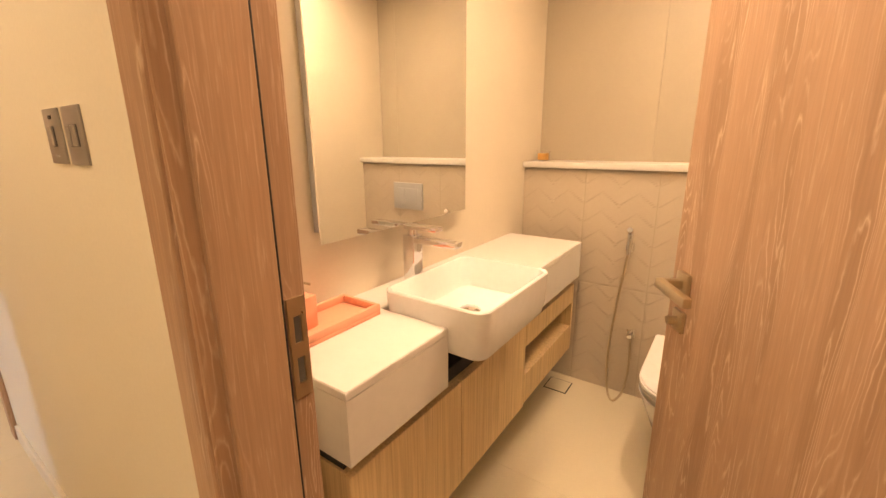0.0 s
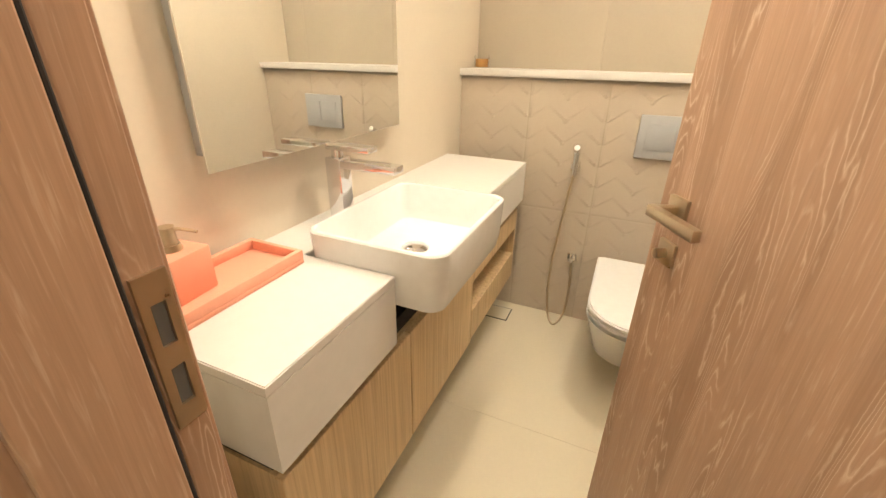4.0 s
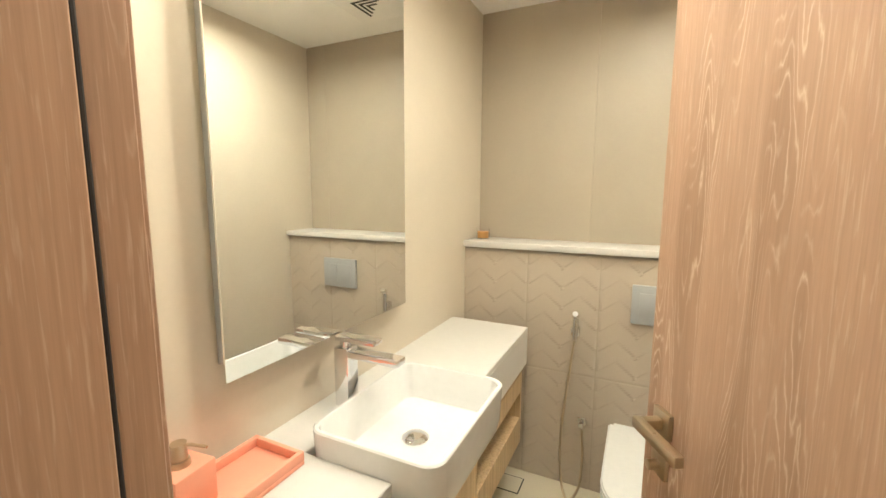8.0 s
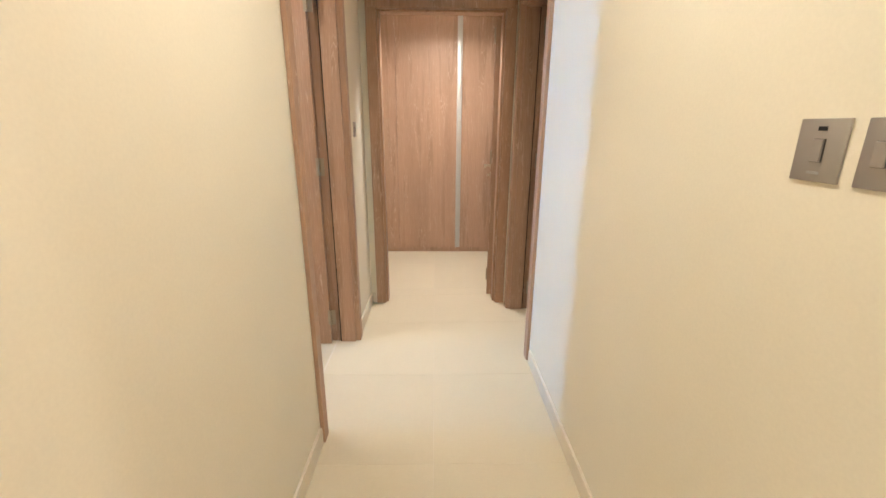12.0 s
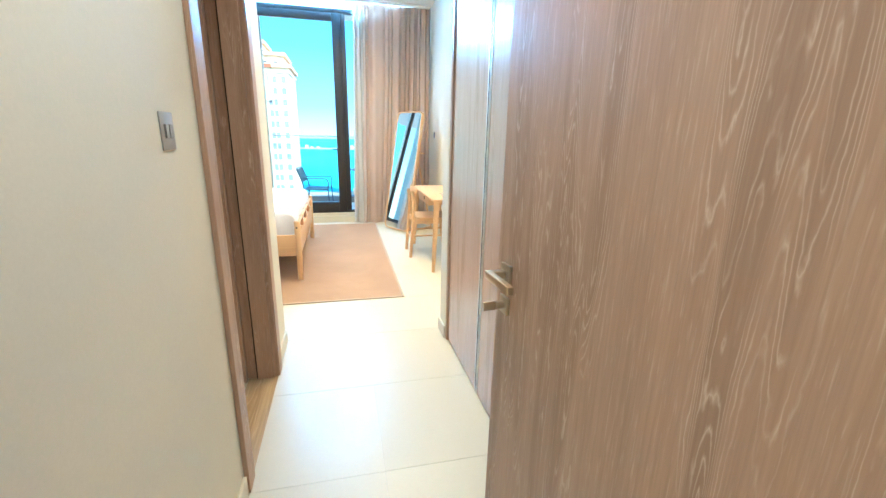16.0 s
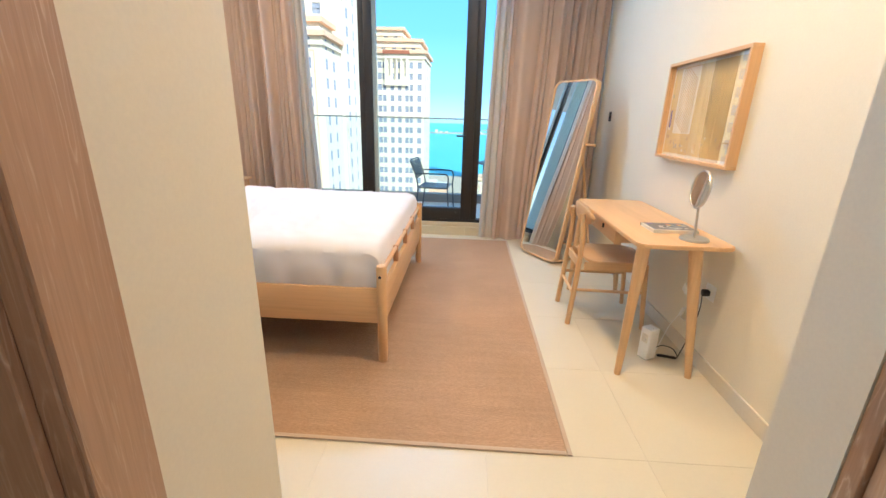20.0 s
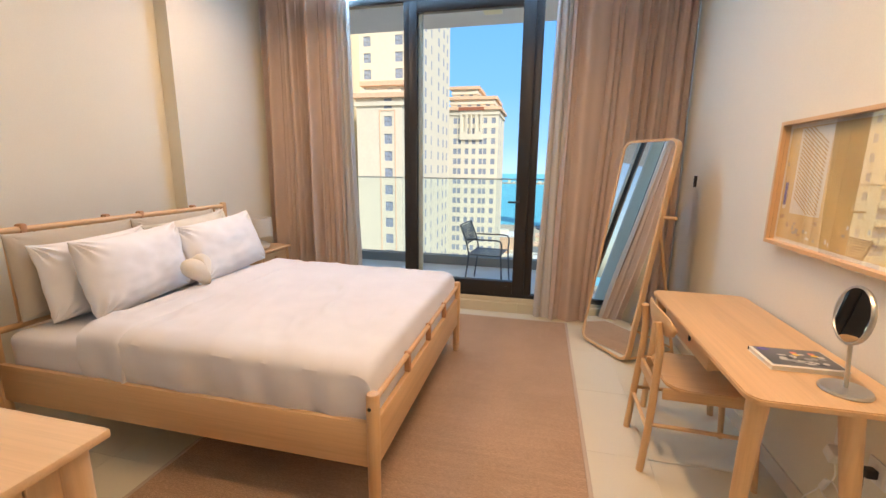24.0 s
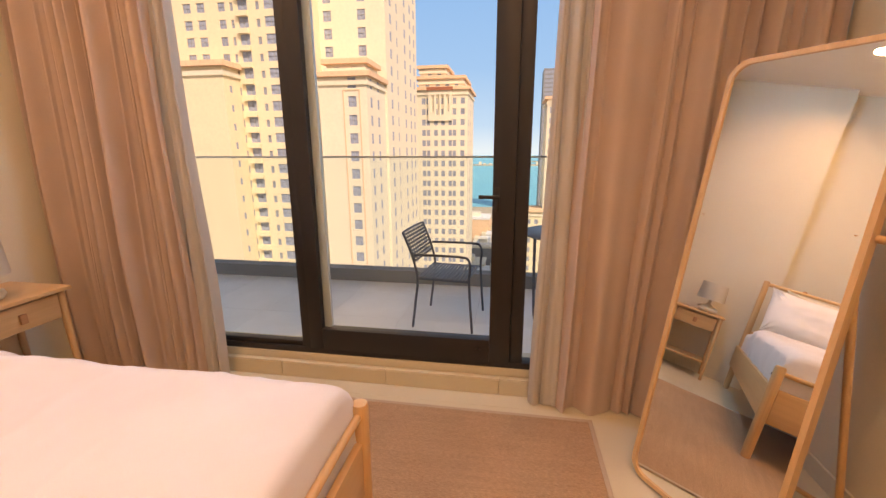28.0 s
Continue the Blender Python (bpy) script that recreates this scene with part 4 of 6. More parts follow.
towel = thing("hand_towel", (-0.44, 0.80, 1.0), "white cotton hand towel hanging by the door", "towel")
folded = rounded_block(-0.490, -0.456, 0.765, 0.952, 0.880, 1.47, 0.012, 8, 14, 40, 0.004, 9)
for v in folded.verts:
    f = (v.co.z - 0.88) / 0.59
    v.co.y += (0.010 * math.sin(5.5 * f + 0.4) - 0.035 * f ** 3) * (v.co.y - 0.765) / 0.17
    v.co.x += 0.006 * math.sin(v.co.y * 90 + 2 * f)
part("cloth", folded, LINEN, towel, world=True)

# ---- corridor and hall fittings ----
def switch_plate(name, m, gangs, label, w=0.080, h=0.090, material=SATIN):
    s = thing(name, m, label, "light switch", "light switches")
    part("plate", box(-w / 2, w / 2, -0.004, 0, -h / 2, h / 2, bevel=0.0012), material, s)
    for k in range(gangs):
        x = (k - (gangs - 1) / 2) * 0.024
        part("rocker_frame", box(x - 0.0098, x + 0.0098, -0.0052, -0.0041, -0.0168, 0.0168, bevel=0.0004, seg=1), DARKGREY, s, smooth=False)
        part("rocker", box(x - 0.009, x + 0.009, -0.0085, -0.0053, -0.016, 0.016, bevel=0.001, seg=1), material, s)
    return s


one = switch_plate("light_switch", (-0.497, CORR_N, 1.327), 1, "brushed steel single light switch on the corridor wall")
part("indicator", box(-0.007, 0.007, -0.0052, -0.0041, 0.028, 0.034), BLACK, one, smooth=False)
part("name_plate", box(-0.010, 0.010, -0.0052, -0.0041, -0.034, -0.030), GREYPLATE, one, smooth=False)
switch_plate("light_switch", (-0.394, CORR_N, 1.327), 2, "brushed steel double light switch on the corridor wall")
switch_plate("light_switch", pose(-2.597, CORR_S, 1.335, 0, 0, 180), 1, "brushed steel light switch beside the bedroom door")
switch_plate("light_switch", pose(-1.41, -1.628, 1.347, 0, 0, -90), 2, "satin grey double light switch in the bedroom hall")

# wardrobe in the hall
robe = thing("wardrobe", (-2.8, -1.9, 0), "tall greige laminate wardrobe with aluminium edge pulls", "wardrobe")
RF = -2.478
part("carcass", box(BED_W + 0.002, RF - 0.022, -2.93, -0.72, 0.03, 2.448), ROBE, robe, world=True, smooth=False)
part("plinth", box(BED_W + 0.002, RF - 0.03, -2.93, -0.72, 0, 0.0295), ROBE, robe, world=True, smooth=False)
part("end_panel", box(BED_W + 0.002, RF + 0.010, -2.963, -2.931, 0, 2.448, bevel=0.001, seg=1), DOORWOOD, robe, "brown oak end panel", world=True, smooth=False)
for a, b in ((-2.929, -2.334), (-2.284, -1.562), (-1.558, -0.722)):
    part("wardrobe_door", box(RF - 0.021, RF, a, b, 0.012, 2.44, bevel=0.0012, seg=1), ROBE, robe, world=True, smooth=False)
for a in (-2.333, -2.3085):
    part("edge_pull", box(RF - 0.020, RF + 0.003, a, a + 0.0235, 0.012, 2.44, bevel=0.003), ALU, robe, "aluminium edge pull", world=True)
part("pull_groove", box(RF - 0.020, RF + 0.0045, -2.3112, -2.3088, 0.012, 2.44), BLACK, robe, world=True, smooth=False)

# closet in the far room
clos = thing("closet", (-4.6, 0, 0), "tall brown oak closet with an aluminium strip", "closet")
part("carcass", box(-4.94, -4.372, -1.24, 1.29, 0.05, 2.49), DOORWOOD, clos, world=True, smooth=False)
part("plinth", box(-4.94, -4.36, -1.24, 1.29, 0, 0.049), DOORWOOD, clos, "dark plinth", world=True, smooth=False)
for a, b in ((-1.238, -0.368), (-0.364, 0.248), (0.302, 1.288)):
    part("closet_door", box(-4.3715, -4.350, a, b, 0.052, 2.48, bevel=0.0012, seg=1), DOORWOOD, clos, world=True, smooth=False)
part("strip", box(-4.3715, -4.348, 0.250, 0.300, 0.052, 2.48, bevel=0.002), ALU, clos, "pale aluminium strip", world=True)

for a in (CORR_Z,):
    for x, w in ((0.75, 4.6), (-0.75, 4.8), (-1.95, 1.5)):
        lamp_spot(x, 0.05, a - 0.012, w, WARM)
lamp_spot(-3.35, 0.1, 2.48, 12, SOFT, 0.2)
lamp_spot(-1.95, -1.2, 2.43, 4.3, SOFT)
lamp_spot(-1.95, -2.4, 2.43, 1.0, SOFT)
lamp_spot(0.42, 1.98, BATH_Z - 0.012, 8.0, WARM, 0.055, 165)
lamp_spot(0.06, 1.43, BATH_Z - 0.012, 5.5, WARM, 0.055, 170)
# unseen spot added near the entrance to brighten door and floor
lamp_spot(0.02, 0.98, BATH_Z - 0.012, 4.6, WARM, 0.055, 170)
# unseen fill inside the second bathroom for its door leaf; has no fitting
lamp_spot(-0.6, -2.2, 2.38, 1.5, WARM)
# assumed bedroom spots, out of view, set for warm light on desk and bed
for x, y, watts in ((-2.40, -4.0, 24), (-1.95, -5.5, 12), (0.10, -4.6, 7), (0.10, -5.9, 13)):
    lamp_spot(x, y, BED_Z - 0.012, watts, AMBER, 0.12)


def downlight_ring(x, y, z):
    d = thing("downlight", (x, y, z), "round recessed ceiling downlight with a white trim ring, several at assumed places", "downlight", "ceiling downlights")
    part("trim_ring", lathe([(0.050, 0.0), (0.050, -0.003), (0.060, -0.004), (0.064, 0.0)], 28), PLASTIC, d)
    return d


# bedroom and bath entrance rings only mark the added spots
for x, y, z in ((0.75, 0.05, CORR_Z), (-0.75, 0.05, CORR_Z), (-1.95, 0.05, CORR_Z), (-1.95, -1.2, 2.45), (-1.95, -2.4, 2.45), (0.42, 1.98, BATH_Z), (0.06, 1.43, BATH_Z), (0.02, 0.98, BATH_Z), (-3.35, 0.1, 2.5), (-2.40, -4.0, BED_Z), (0.10, -4.6, BED_Z), (-1.95, -5.5, BED_Z), (0.10, -5.9, BED_Z)):
    downlight_ring(x, y, z)

# ---- bedroom: bed ----
def leg(parent, x, y, z1, r0, r1, material, z0=0.0, lean=(0, 0), name="leg", n=16):
    return part(name, rod((x + lean[0], y + lean[1], z0), (x, y, z1), r0, r1, n), material, parent, world=True)


PX, PYN, PYF, HX = -1.400, -4.362, -6.022, 0.640
bed = thing("bed", (-0.4, -5.19, 0), "birch double bed with round posts and a leather-hung headboard rail", "bed")
for y in (PYN, PYF):
    p = part("foot_post", lathe([(0.018, 0.0), (0.026, 0.012), (0.027, 0.25), (0.028, 0.555), (0.024, 0.567), (0.0, 0.570)], 24, (PX, y, 0)), BIRCH_Z, bed, world=True)
    s = 1 if y == PYN else -1
    part("bolt_cover", rod((PX + 0.004, y + s * 0.0255, 0.512), (PX + 0.004, y + s * 0.0295, 0.512), 0.008, 0.008, 12), BLACK, p, "dark bolt hole", world=True)
    part("head_post", lathe([(0.018, 0.0), (0.026, 0.012), (0.027, 0.6), (0.026, 1.115), (0.022, 1.127), (0.0, 1.13)], 24, (HX, y + (0.03 if y == PYF else 0), 0)), BIRCH_Z, bed, world=True)
    part("side_rail", box(PX + 0.02, HX - 0.02, y - 0.013, y + 0.013, 0.242, 0.440, bevel=0.004), BIRCH_X, bed, world=True)
part("foot_board", box(PX - 0.013, PX + 0.013, PYF + 0.026, PYN - 0.026, 0.235, 0.440, bevel=0.004), BIRCH_Y, bed, world=True)
part("foot_rail", rod((PX, PYF + 0.02, 0.530), (PX, PYN - 0.02, 0.530), 0.0130, 0.0130, 18), BIRCH_Y, bed, world=True)
for y in (-4.80, -5.19, -5.58):
    part("strap", box(PX - 0.0155, PX + 0.0155, y - 0.012, y + 0.012, 0.4405, 0.5455, bevel=0.006), LEATHER, bed, "tan leather strap", world=True)
part("head_rail", rod((HX, PYF + 0.045, 1.098), (HX, PYN - 0.02, 1.098), 0.0175, 0.0175, 18), BIRCH_Y, bed, world=True)
part("head_rail", rod((HX, PYF + 0.045, 0.60), (HX, PYN - 0.02, 0.60), 0.0175, 0.0175, 18), BIRCH_Y, bed, world=True)
for k in range(11):
    y = PYN - 0.12 - k * 0.141
    part("spindle", rod((HX + 0.004, y, 0.61), (HX + 0.004, y, 1.088), 0.007, 0.007, 10), BIRCH_Z, bed, world=True)
for k in range(12):
    x = PX + 0.12 + k * 0.165
    part("slat", box(x - 0.04, x + 0.04, PYF + 0.016, PYN - 0.016, 0.300, 0.318), BIRCH_Y, bed, world=True, smooth=False)

mattress = thing("mattress", (-0.4, -5.19, 0.32), "thick mattress in a white fitted sheet", "mattress")
part("fitted_sheet", rounded_block(PX + 0.035, HX - 0.045, PYF + 0.017, PYN - 0.017, 0.320, 0.602, 0.055, 40, 34, 10, 0.003, 7), LINEN, mattress, world=True)

duvet = thing("duvet", (-0.6, -5.19, 0.43), "smooth white duvet tucked over the bed", "duvet")


def drape_over(x0, x1, y0, y1, z_top, z_low, r, nx=110, ny=96):
    """Bedding laid over a mattress: flat top, soft shoulders and gently rumpled sides."""
    bm, rows = bmesh.new(), []
    drop = z_top - z_low
    total = (y1 - y0) + 2 * drop - 0.86 * r
    for i in range(nx + 1):
        x = x0 + (x1 - x0) * i / nx
        end = max(0.0, min(1.0, (x - x0) / 0.10))
        row = []
        for j in range(ny + 1):
            s = -drop + ((y1 - y0) + 2 * drop) * j / ny
            side = 0.0 if 0 <= s <= (y1 - y0) else (-s if s < 0 else s - (y1 - y0))
            y = min(max(y0 + s, y0), y1)
            inner = min(y - y0, y1 - y)
            z = z_top - side
            if side == 0 and inner < r:
                a = 1 - inner / r
                z -= r * 0.42 * a * a
            elif side > 0:
                z -= r * 0.42 * max(0.0, 1 - side / drop)
            if end < 1:
                z -= 0.050 * (1 - math.sqrt(max(0.0, 1 - (1 - end) ** 2))) * max(0.0, (1 - side / drop))
            wr = 0.006 * noise.noise(Vector((x * 3.1, y * 3.7, 1.7))) + 0.0035 * noise.noise(Vector((x * 9, y * 7, 4.2)))
            crease = 1 - abs(noise.noise(Vector((x * 2.3 + 0.8 * y, y * 1.9 - 0.5 * x, 6.1))))
            wr += 0.006 * max(0.0, crease - 0.80) / 0.2 + 0.004 * max(0.0, 1 - abs(noise.noise(Vector((x * 6.5, y * 3.5, 2.9)))) * 5)
            fold = (0.011 * noise.noise(Vector((x * 9.0, side * 4, 2.0))) + 0.007 * math.sin(x * 23 + 5 * noise.noise(Vector((x * 2, 0, 0))))) * min(1.0, side / 0.10)
            out = 0.012 * math.sin(math.pi * min(1, side / drop))
            sgn = -1 if s < 0 else 1
            yy = y + (sgn * (out + fold) if side > 0 else 0.0)
            row.append(bm.verts.new((x, yy, max(z + wr * (1 - min(1, side / drop)), z_low))))
        rows.append(row)
    for a, b in zip(rows, rows[1:]):
        for j in range(ny):
            bm.faces.new((a[j], a[j + 1], b[j + 1], b[j]))
    drop_end = [bm.verts.new((x0 - 0.002 + 0.004 * math.sin(v.co.y * 17), v.co.y, z_low)) for v in rows[0]]
    for j in range(ny):
        bm.faces.new((drop_end[j], drop_end[j + 1], rows[0][j + 1], rows[0][j]))
    bmesh.ops.recalc_face_normals(bm, faces=bm.faces)
    return bm


dv = part("cover", drape_over(PX + 0.0155, 0.06, PYF + 0.014, PYN - 0.014, 0.672, 0.420, 0.10), LINEN, duvet, world=True)
dv.modifiers.new("cloth thickness", "SOLIDIFY").thickness = 0.012
tb = part("turned_edge", drape_over(-0.16, 0.10, PYF + 0.010, PYN - 0.010, 0.687, 0.424, 0.10, 20, 96), LINEN, duvet, "folded-back white sheet edge", world=True)
tb.modifiers.new("cloth thickness", "SOLIDIFY").thickness = 0.008

for k, (y, turn) in enumerate(((-4.795, 3), (-5.468, 2))):
    c = thing("headboard_cushion", pose(0.588, y, 0.858, 3, 0, 90 + turn), "beige linen headboard cushion hung on leather straps", "cushion", "headboard cushions")
    part("cover", pillow(0.72, 0.47, 0.13, 0.008, 3.0 + k, 36, 0.5), BEIGE, c)
    for dx in (-0.23, 0.23):
        part("strap", box(dx - 0.017, dx + 0.017, -0.077, -0.030, 0.176, 0.274, bevel=0.010), LEATHER, c, "tan leather strap")
for x, y, z, tilt, roll, turn, w, h, t, mat, label, seed in (
    (0.470, -4.815, 0.828, 7, 1, 6, 0.70, 0.44, 0.17, PILLOWCASE, "white cotton pillow propped against the headboard", 1.0),
    (0.450, -5.500, 0.838, 15, 4, -1, 0.72, 0.49, 0.15, CREAM, "cream cotton pillow propped against the headboard", 7.0),
    (0.312, -4.900, 0.838, 10, 1, 8, 0.74, 0.45, 0.23, PILLOWCASE, "plump white cotton pillow with creases", 12.0),
    (0.320, -5.610, 0.840, 20, 4, -1, 0.74, 0.45, 0.20, PILLOWCASE, "plump white cotton pillow with creases", 19.0),
):
    p = thing("pillow", pose(x, y, z, tilt, roll, 90 + turn), label, "pillow", "bed pillows")
    part("case", pillow(w, h, t, 0.024, seed, 64, 1.1), mat, p)


def heart(w, t, n=40):
    bm, rings = bmesh.new(), []
    pts = []
    for k in range(n):
        a = 2 * math.pi * k / n
        pts.append((16 * math.sin(a) ** 3 / 34 * w, (13 * math.cos(a) - 5 * math.cos(2 * a) - 2 * math.cos(3 * a) - math.cos(4 * a)) / 34 * w))
    for s in (1, -1):
        for q in range(6 if s > 0 else 5, -1, -1) if s > 0 else range(1, 7):
            f = q / 6
            rings.append([bm.verts.new((x * (1 - 0.96 * (1 - math.sqrt(max(0, 1 - f * f)))), s * t / 2 * f ** 0.8 if f else 0.0, y * (1 - 0.96 * (1 - math.sqrt(max(0, 1 - f * f)))))) for x, y in pts])
    for a, b in zip(rings, rings[1:]):
        for k in range(n):
            bm.faces.new((a[k], a[(k + 1) % n], b[(k + 1) % n], b[k]))
    bm.faces.new(rings[0][::-1])
    bm.faces.new(rings[-1])
    bmesh.ops.recalc_face_normals(bm, faces=bm.faces)
    return bm


hc = thing("heart_cushion", pose(0.085, -5.100, 0.795, 24, 6, 100), "small cream heart-shaped boucle cushion", "cushion")
part("cover", heart(0.235, 0.12), BOUCLE, hc)

# ---- bedside ----
def nightstand(m, label):
    """Front faces -x in its own axes; top at 0.655."""
    s = thing("nightstand", m, label, "nightstand", "nightstands")
    part("top", box(-0.02, 0.395, -0.235, 0.235, 0.634, 0.655, bevel=0.004), BIRCH_Y, s)
    for x, y in ((0.02, -0.20), (0.02, 0.20), (0.36, -0.20), (0.36, 0.20)):
        k = 1 if y > 0 else -1
        part("leg", rod((x - 0.006, y + k * 0.018, 0), (x, y, 0.6335), 0.013, 0.021, 14), BIRCH_Z, s)
    for y in (-0.200, 0.182):
        part("side_panel", box(0.04, 0.345, y, y + 0.018, 0.488, 0.6335), BIRCH_X, s, smooth=False)
    part("back_panel", box(0.345, 0.360, -0.18, 0.18, 0.488, 0.6335), BIRCH_Y, s, smooth=False)
    dr = part("drawer", box(0.004, 0.022, -0.176, 0.176, 0.492, 0.622, bevel=0.003), BIRCH_Y, s)
    part("pull", box(-0.010, 0.0035, -0.016, 0.016, 0.528, 0.578, bevel=0.004), LEATHER, dr, "tan leather pull tab")
    part("drawer_box", box(0.0225, 0.344, -0.172, 0.172, 0.494, 0.600), BIRCH_Y, s, smooth=False)
    part("low_shelf", box(0.02, 0.36, -0.19, 0.19, 0.165, 0.180, bevel=0.003), BIRCH_Y, s)
    return s


far_stand = nightstand((0.480, -6.44, 0), "birch nightstand with a leather drawer pull")
copy_thing(far_stand, pose(0.52, -4.07, 0))

lamp = thing("table_lamp", Matrix.Translation((0.600, -6.372, 0.655)) @ Matrix.Scale(0.93, 4), "small table lamp with a stoneware base and linen shade", "table lamp")
part("base", lathe([(0.0, 0.0), (0.060, 0.0), (0.088, 0.012), (0.100, 0.032), (0.094, 0.052), (0.066, 0.068), (0.034, 0.082), (0.019, 0.100), (0.015, 0.125), (0.014, 0.165)], 36), STONEWARE, lamp)
part("shade", lathe([(0.134, 0.140), (0.122, 0.322), (0.1205, 0.322), (0.1325, 0.140)], 44), SHADE, lamp, "cream linen drum shade")
part("shade_ring", lathe([(0.0, 0.300), (0.120, 0.300), (0.120, 0.303), (0.0, 0.303)], 30), STEEL, lamp)

chest = thing("chest_of_drawers", (-0.62, -3.37, 0), "birch chest of drawers with tapered corner posts", "chest of drawers")
CX0, CX1, CY0, CY1 = -1.105, -0.205, -3.612, -3.155
part("top", box(CX0, CX1, CY0, CY1, 0.845, 0.868, bevel=0.006), BIRCH_X, chest, world=True)
for x in (CX0 + 0.045, CX1 - 0.045):
    for y in (CY0 + 0.055, CY1 - 0.03):
        k = -1 if x < -0.6 else 1
        part("corner_post", rod((x + k * 0.020, y, 0), (x, y, 0.8445), 0.019, 0.029, 14), BIRCH_Z, chest, world=True)
n = 5
for s, x in ((-1, CX0 + 0.040), (1, CX1 - 0.058)):
    for k in range(n):
        a = CY0 + 0.082 + k * (CY1 - CY0 - 0.14) / n
        part("side_plank", box(x, x + 0.018, a, a + (CY1 - CY0 - 0.14) / n - 0.003, 0.12, 0.8445, bevel=0.002, seg=1), BIRCH_Z, chest, world=True, smooth=False)
for k in range(4):
    z = 0.125 + k * 0.178
    d = part("drawer", box(CX0 + 0.075, CX1 - 0.075, CY0 + 0.032, CY0 + 0.050, z, z + 0.172, bevel=0.003), BIRCH_X, chest, world=True)
    for x in (-0.88, -0.43):
        part("pull", box(x - 0.016, x + 0.016, CY0 + 0.020, CY0 + 0.0315, z + 0.062, z + 0.112, bevel=0.004), LEATHER, d, "tan leather pull tab", world=True)
part("back_panel", box(CX0 + 0.06, CX1 - 0.06, CY1 - 0.03, CY1 - 0.018, 0.12, 0.84), BIRCH_X, chest, world=True, smooth=False)

# ---- rug ----
rug = thing("rug", (-1.3, -5.3, 0), "flat-woven jute rug in warm beige with a bound edge", "rug")
RX0, RX1, RY0, RY1 = -2.300, -0.290, -6.860, -3.756
part("woven_body", box(RX0 + 0.022, RX1 - 0.022, RY0 + 0.022, RY1 - 0.022, 0.0005, 0.0075), RUG, rug, world=True, smooth=False)
for a in ((RX0, RX0 + 0.0215, RY0, RY1), (RX1 - 0.0215, RX1, RY0, RY1), (RX0 + 0.0218, RX1 - 0.0218, RY0, RY0 + 0.0215), (RX0 + 0.0218, RX1 - 0.0218, RY1 - 0.0215, RY1)):
    part("binding", box(*a, 0.0005, 0.0095, bevel=0.003), RUGEDGE, rug, "stitched binding tape", world=True)

# ---- bedroom: desk, chair, mirror ----
desk = thing("desk", (-2.91, -4.95, 0), "birch writing desk with a drawer and tapered legs", "desk")
DX0, DX1, DY0, DY1 = -3.145, -2.668, -5.566, -4.345
part("tabletop", outline(round_rect(DX0, DX1, DY0, DY1, 0.055, 7), 0.720, 0.742, 0.004), BIRCH_Y, desk, world=True)
for x, fx in ((-2.716, -2.682), (-2.968, -3.056)):
    for y, fy in ((-4.398, -4.372), (-5.513, -5.539)):
        part("leg", rod((fx, fy, 0), (x, y, 0.7195), 0.0165, 0.033, 20), BIRCH_Z, desk, world=True)
part("apron", box(-3.10, -2.735, -5.44, -5.42, 0.655, 0.7195), BIRCH_X, desk, world=True, smooth=False)
dd = part("drawer", box(-2.735, -2.715, -5.415, -4.800, 0.612, 0.716, bevel=0.003), BIRCH_Y, desk, world=True)
part("drawer_box", box(-3.10, -2.7355, -5.41, -4.805, 0.616, 0.7195), BIRCH_Y, desk, world=True, smooth=False)
part("pull", box(-2.7148, -2.705, -5.025, -5.010, 0.655, 0.684, bevel=0.003), BLACK, dd, "dark finger pull", world=True)

chair = thing("dining_chair", pose(-2.785, -5.112, 0, 0, 0, -1), "birch chair with a curved backrest and plank seat", "chair")
seat = outline(round_rect(-0.235, 0.170, -0.212, 0.212, 0.100, 10), 0.440, 0.458, 0.005)
part("seat", seat, BIRCH_X, chair, smooth=False)
for k in (-1, 1):
    part("front_leg", rod((-0.236, k * 0.200, 0), (-0.200, k * 0.182, 0.439), 0.0135, 0.0185, 16), BIRCH_Z, chair)
    part("back_leg", tube(curve_pts([(0.243, k * 0.180, 0.0), (0.224, k * 0.178, 0.25), (0.212, k * 0.162, 0.46), (0.208, k * 0.152, 0.62), (0.224, k * 0.132, 0.745)], 6), 0.0175, 14), BIRCH_Z, chair)
    part("side_rail", box(-0.195, 0.180, k * 0.172 - 0.009, k * 0.172 + 0.009, 0.385, 0.4395, bevel=0.004), BIRCH_X, chair)
    part("stretcher", rod((-0.218, k * 0.191, 0.250), (0.224, k * 0.180, 0.250), 0.010, 0.010, 12), BIRCH_X, chair)
part("back_rail", box(0.196, 0.214, -0.152, 0.152, 0.385, 0.4395, bevel=0.004), BIRCH_Y, chair)
part("front_rail", box(-0.205, -0.187, -0.170, 0.170, 0.385, 0.4395, bevel=0.004), BIRCH_Y, chair)
part("back_stretcher", rod((0.226, -0.180, 0.215), (0.226, 0.180, 0.215), 0.010, 0.010, 12), BIRCH_Y, chair)


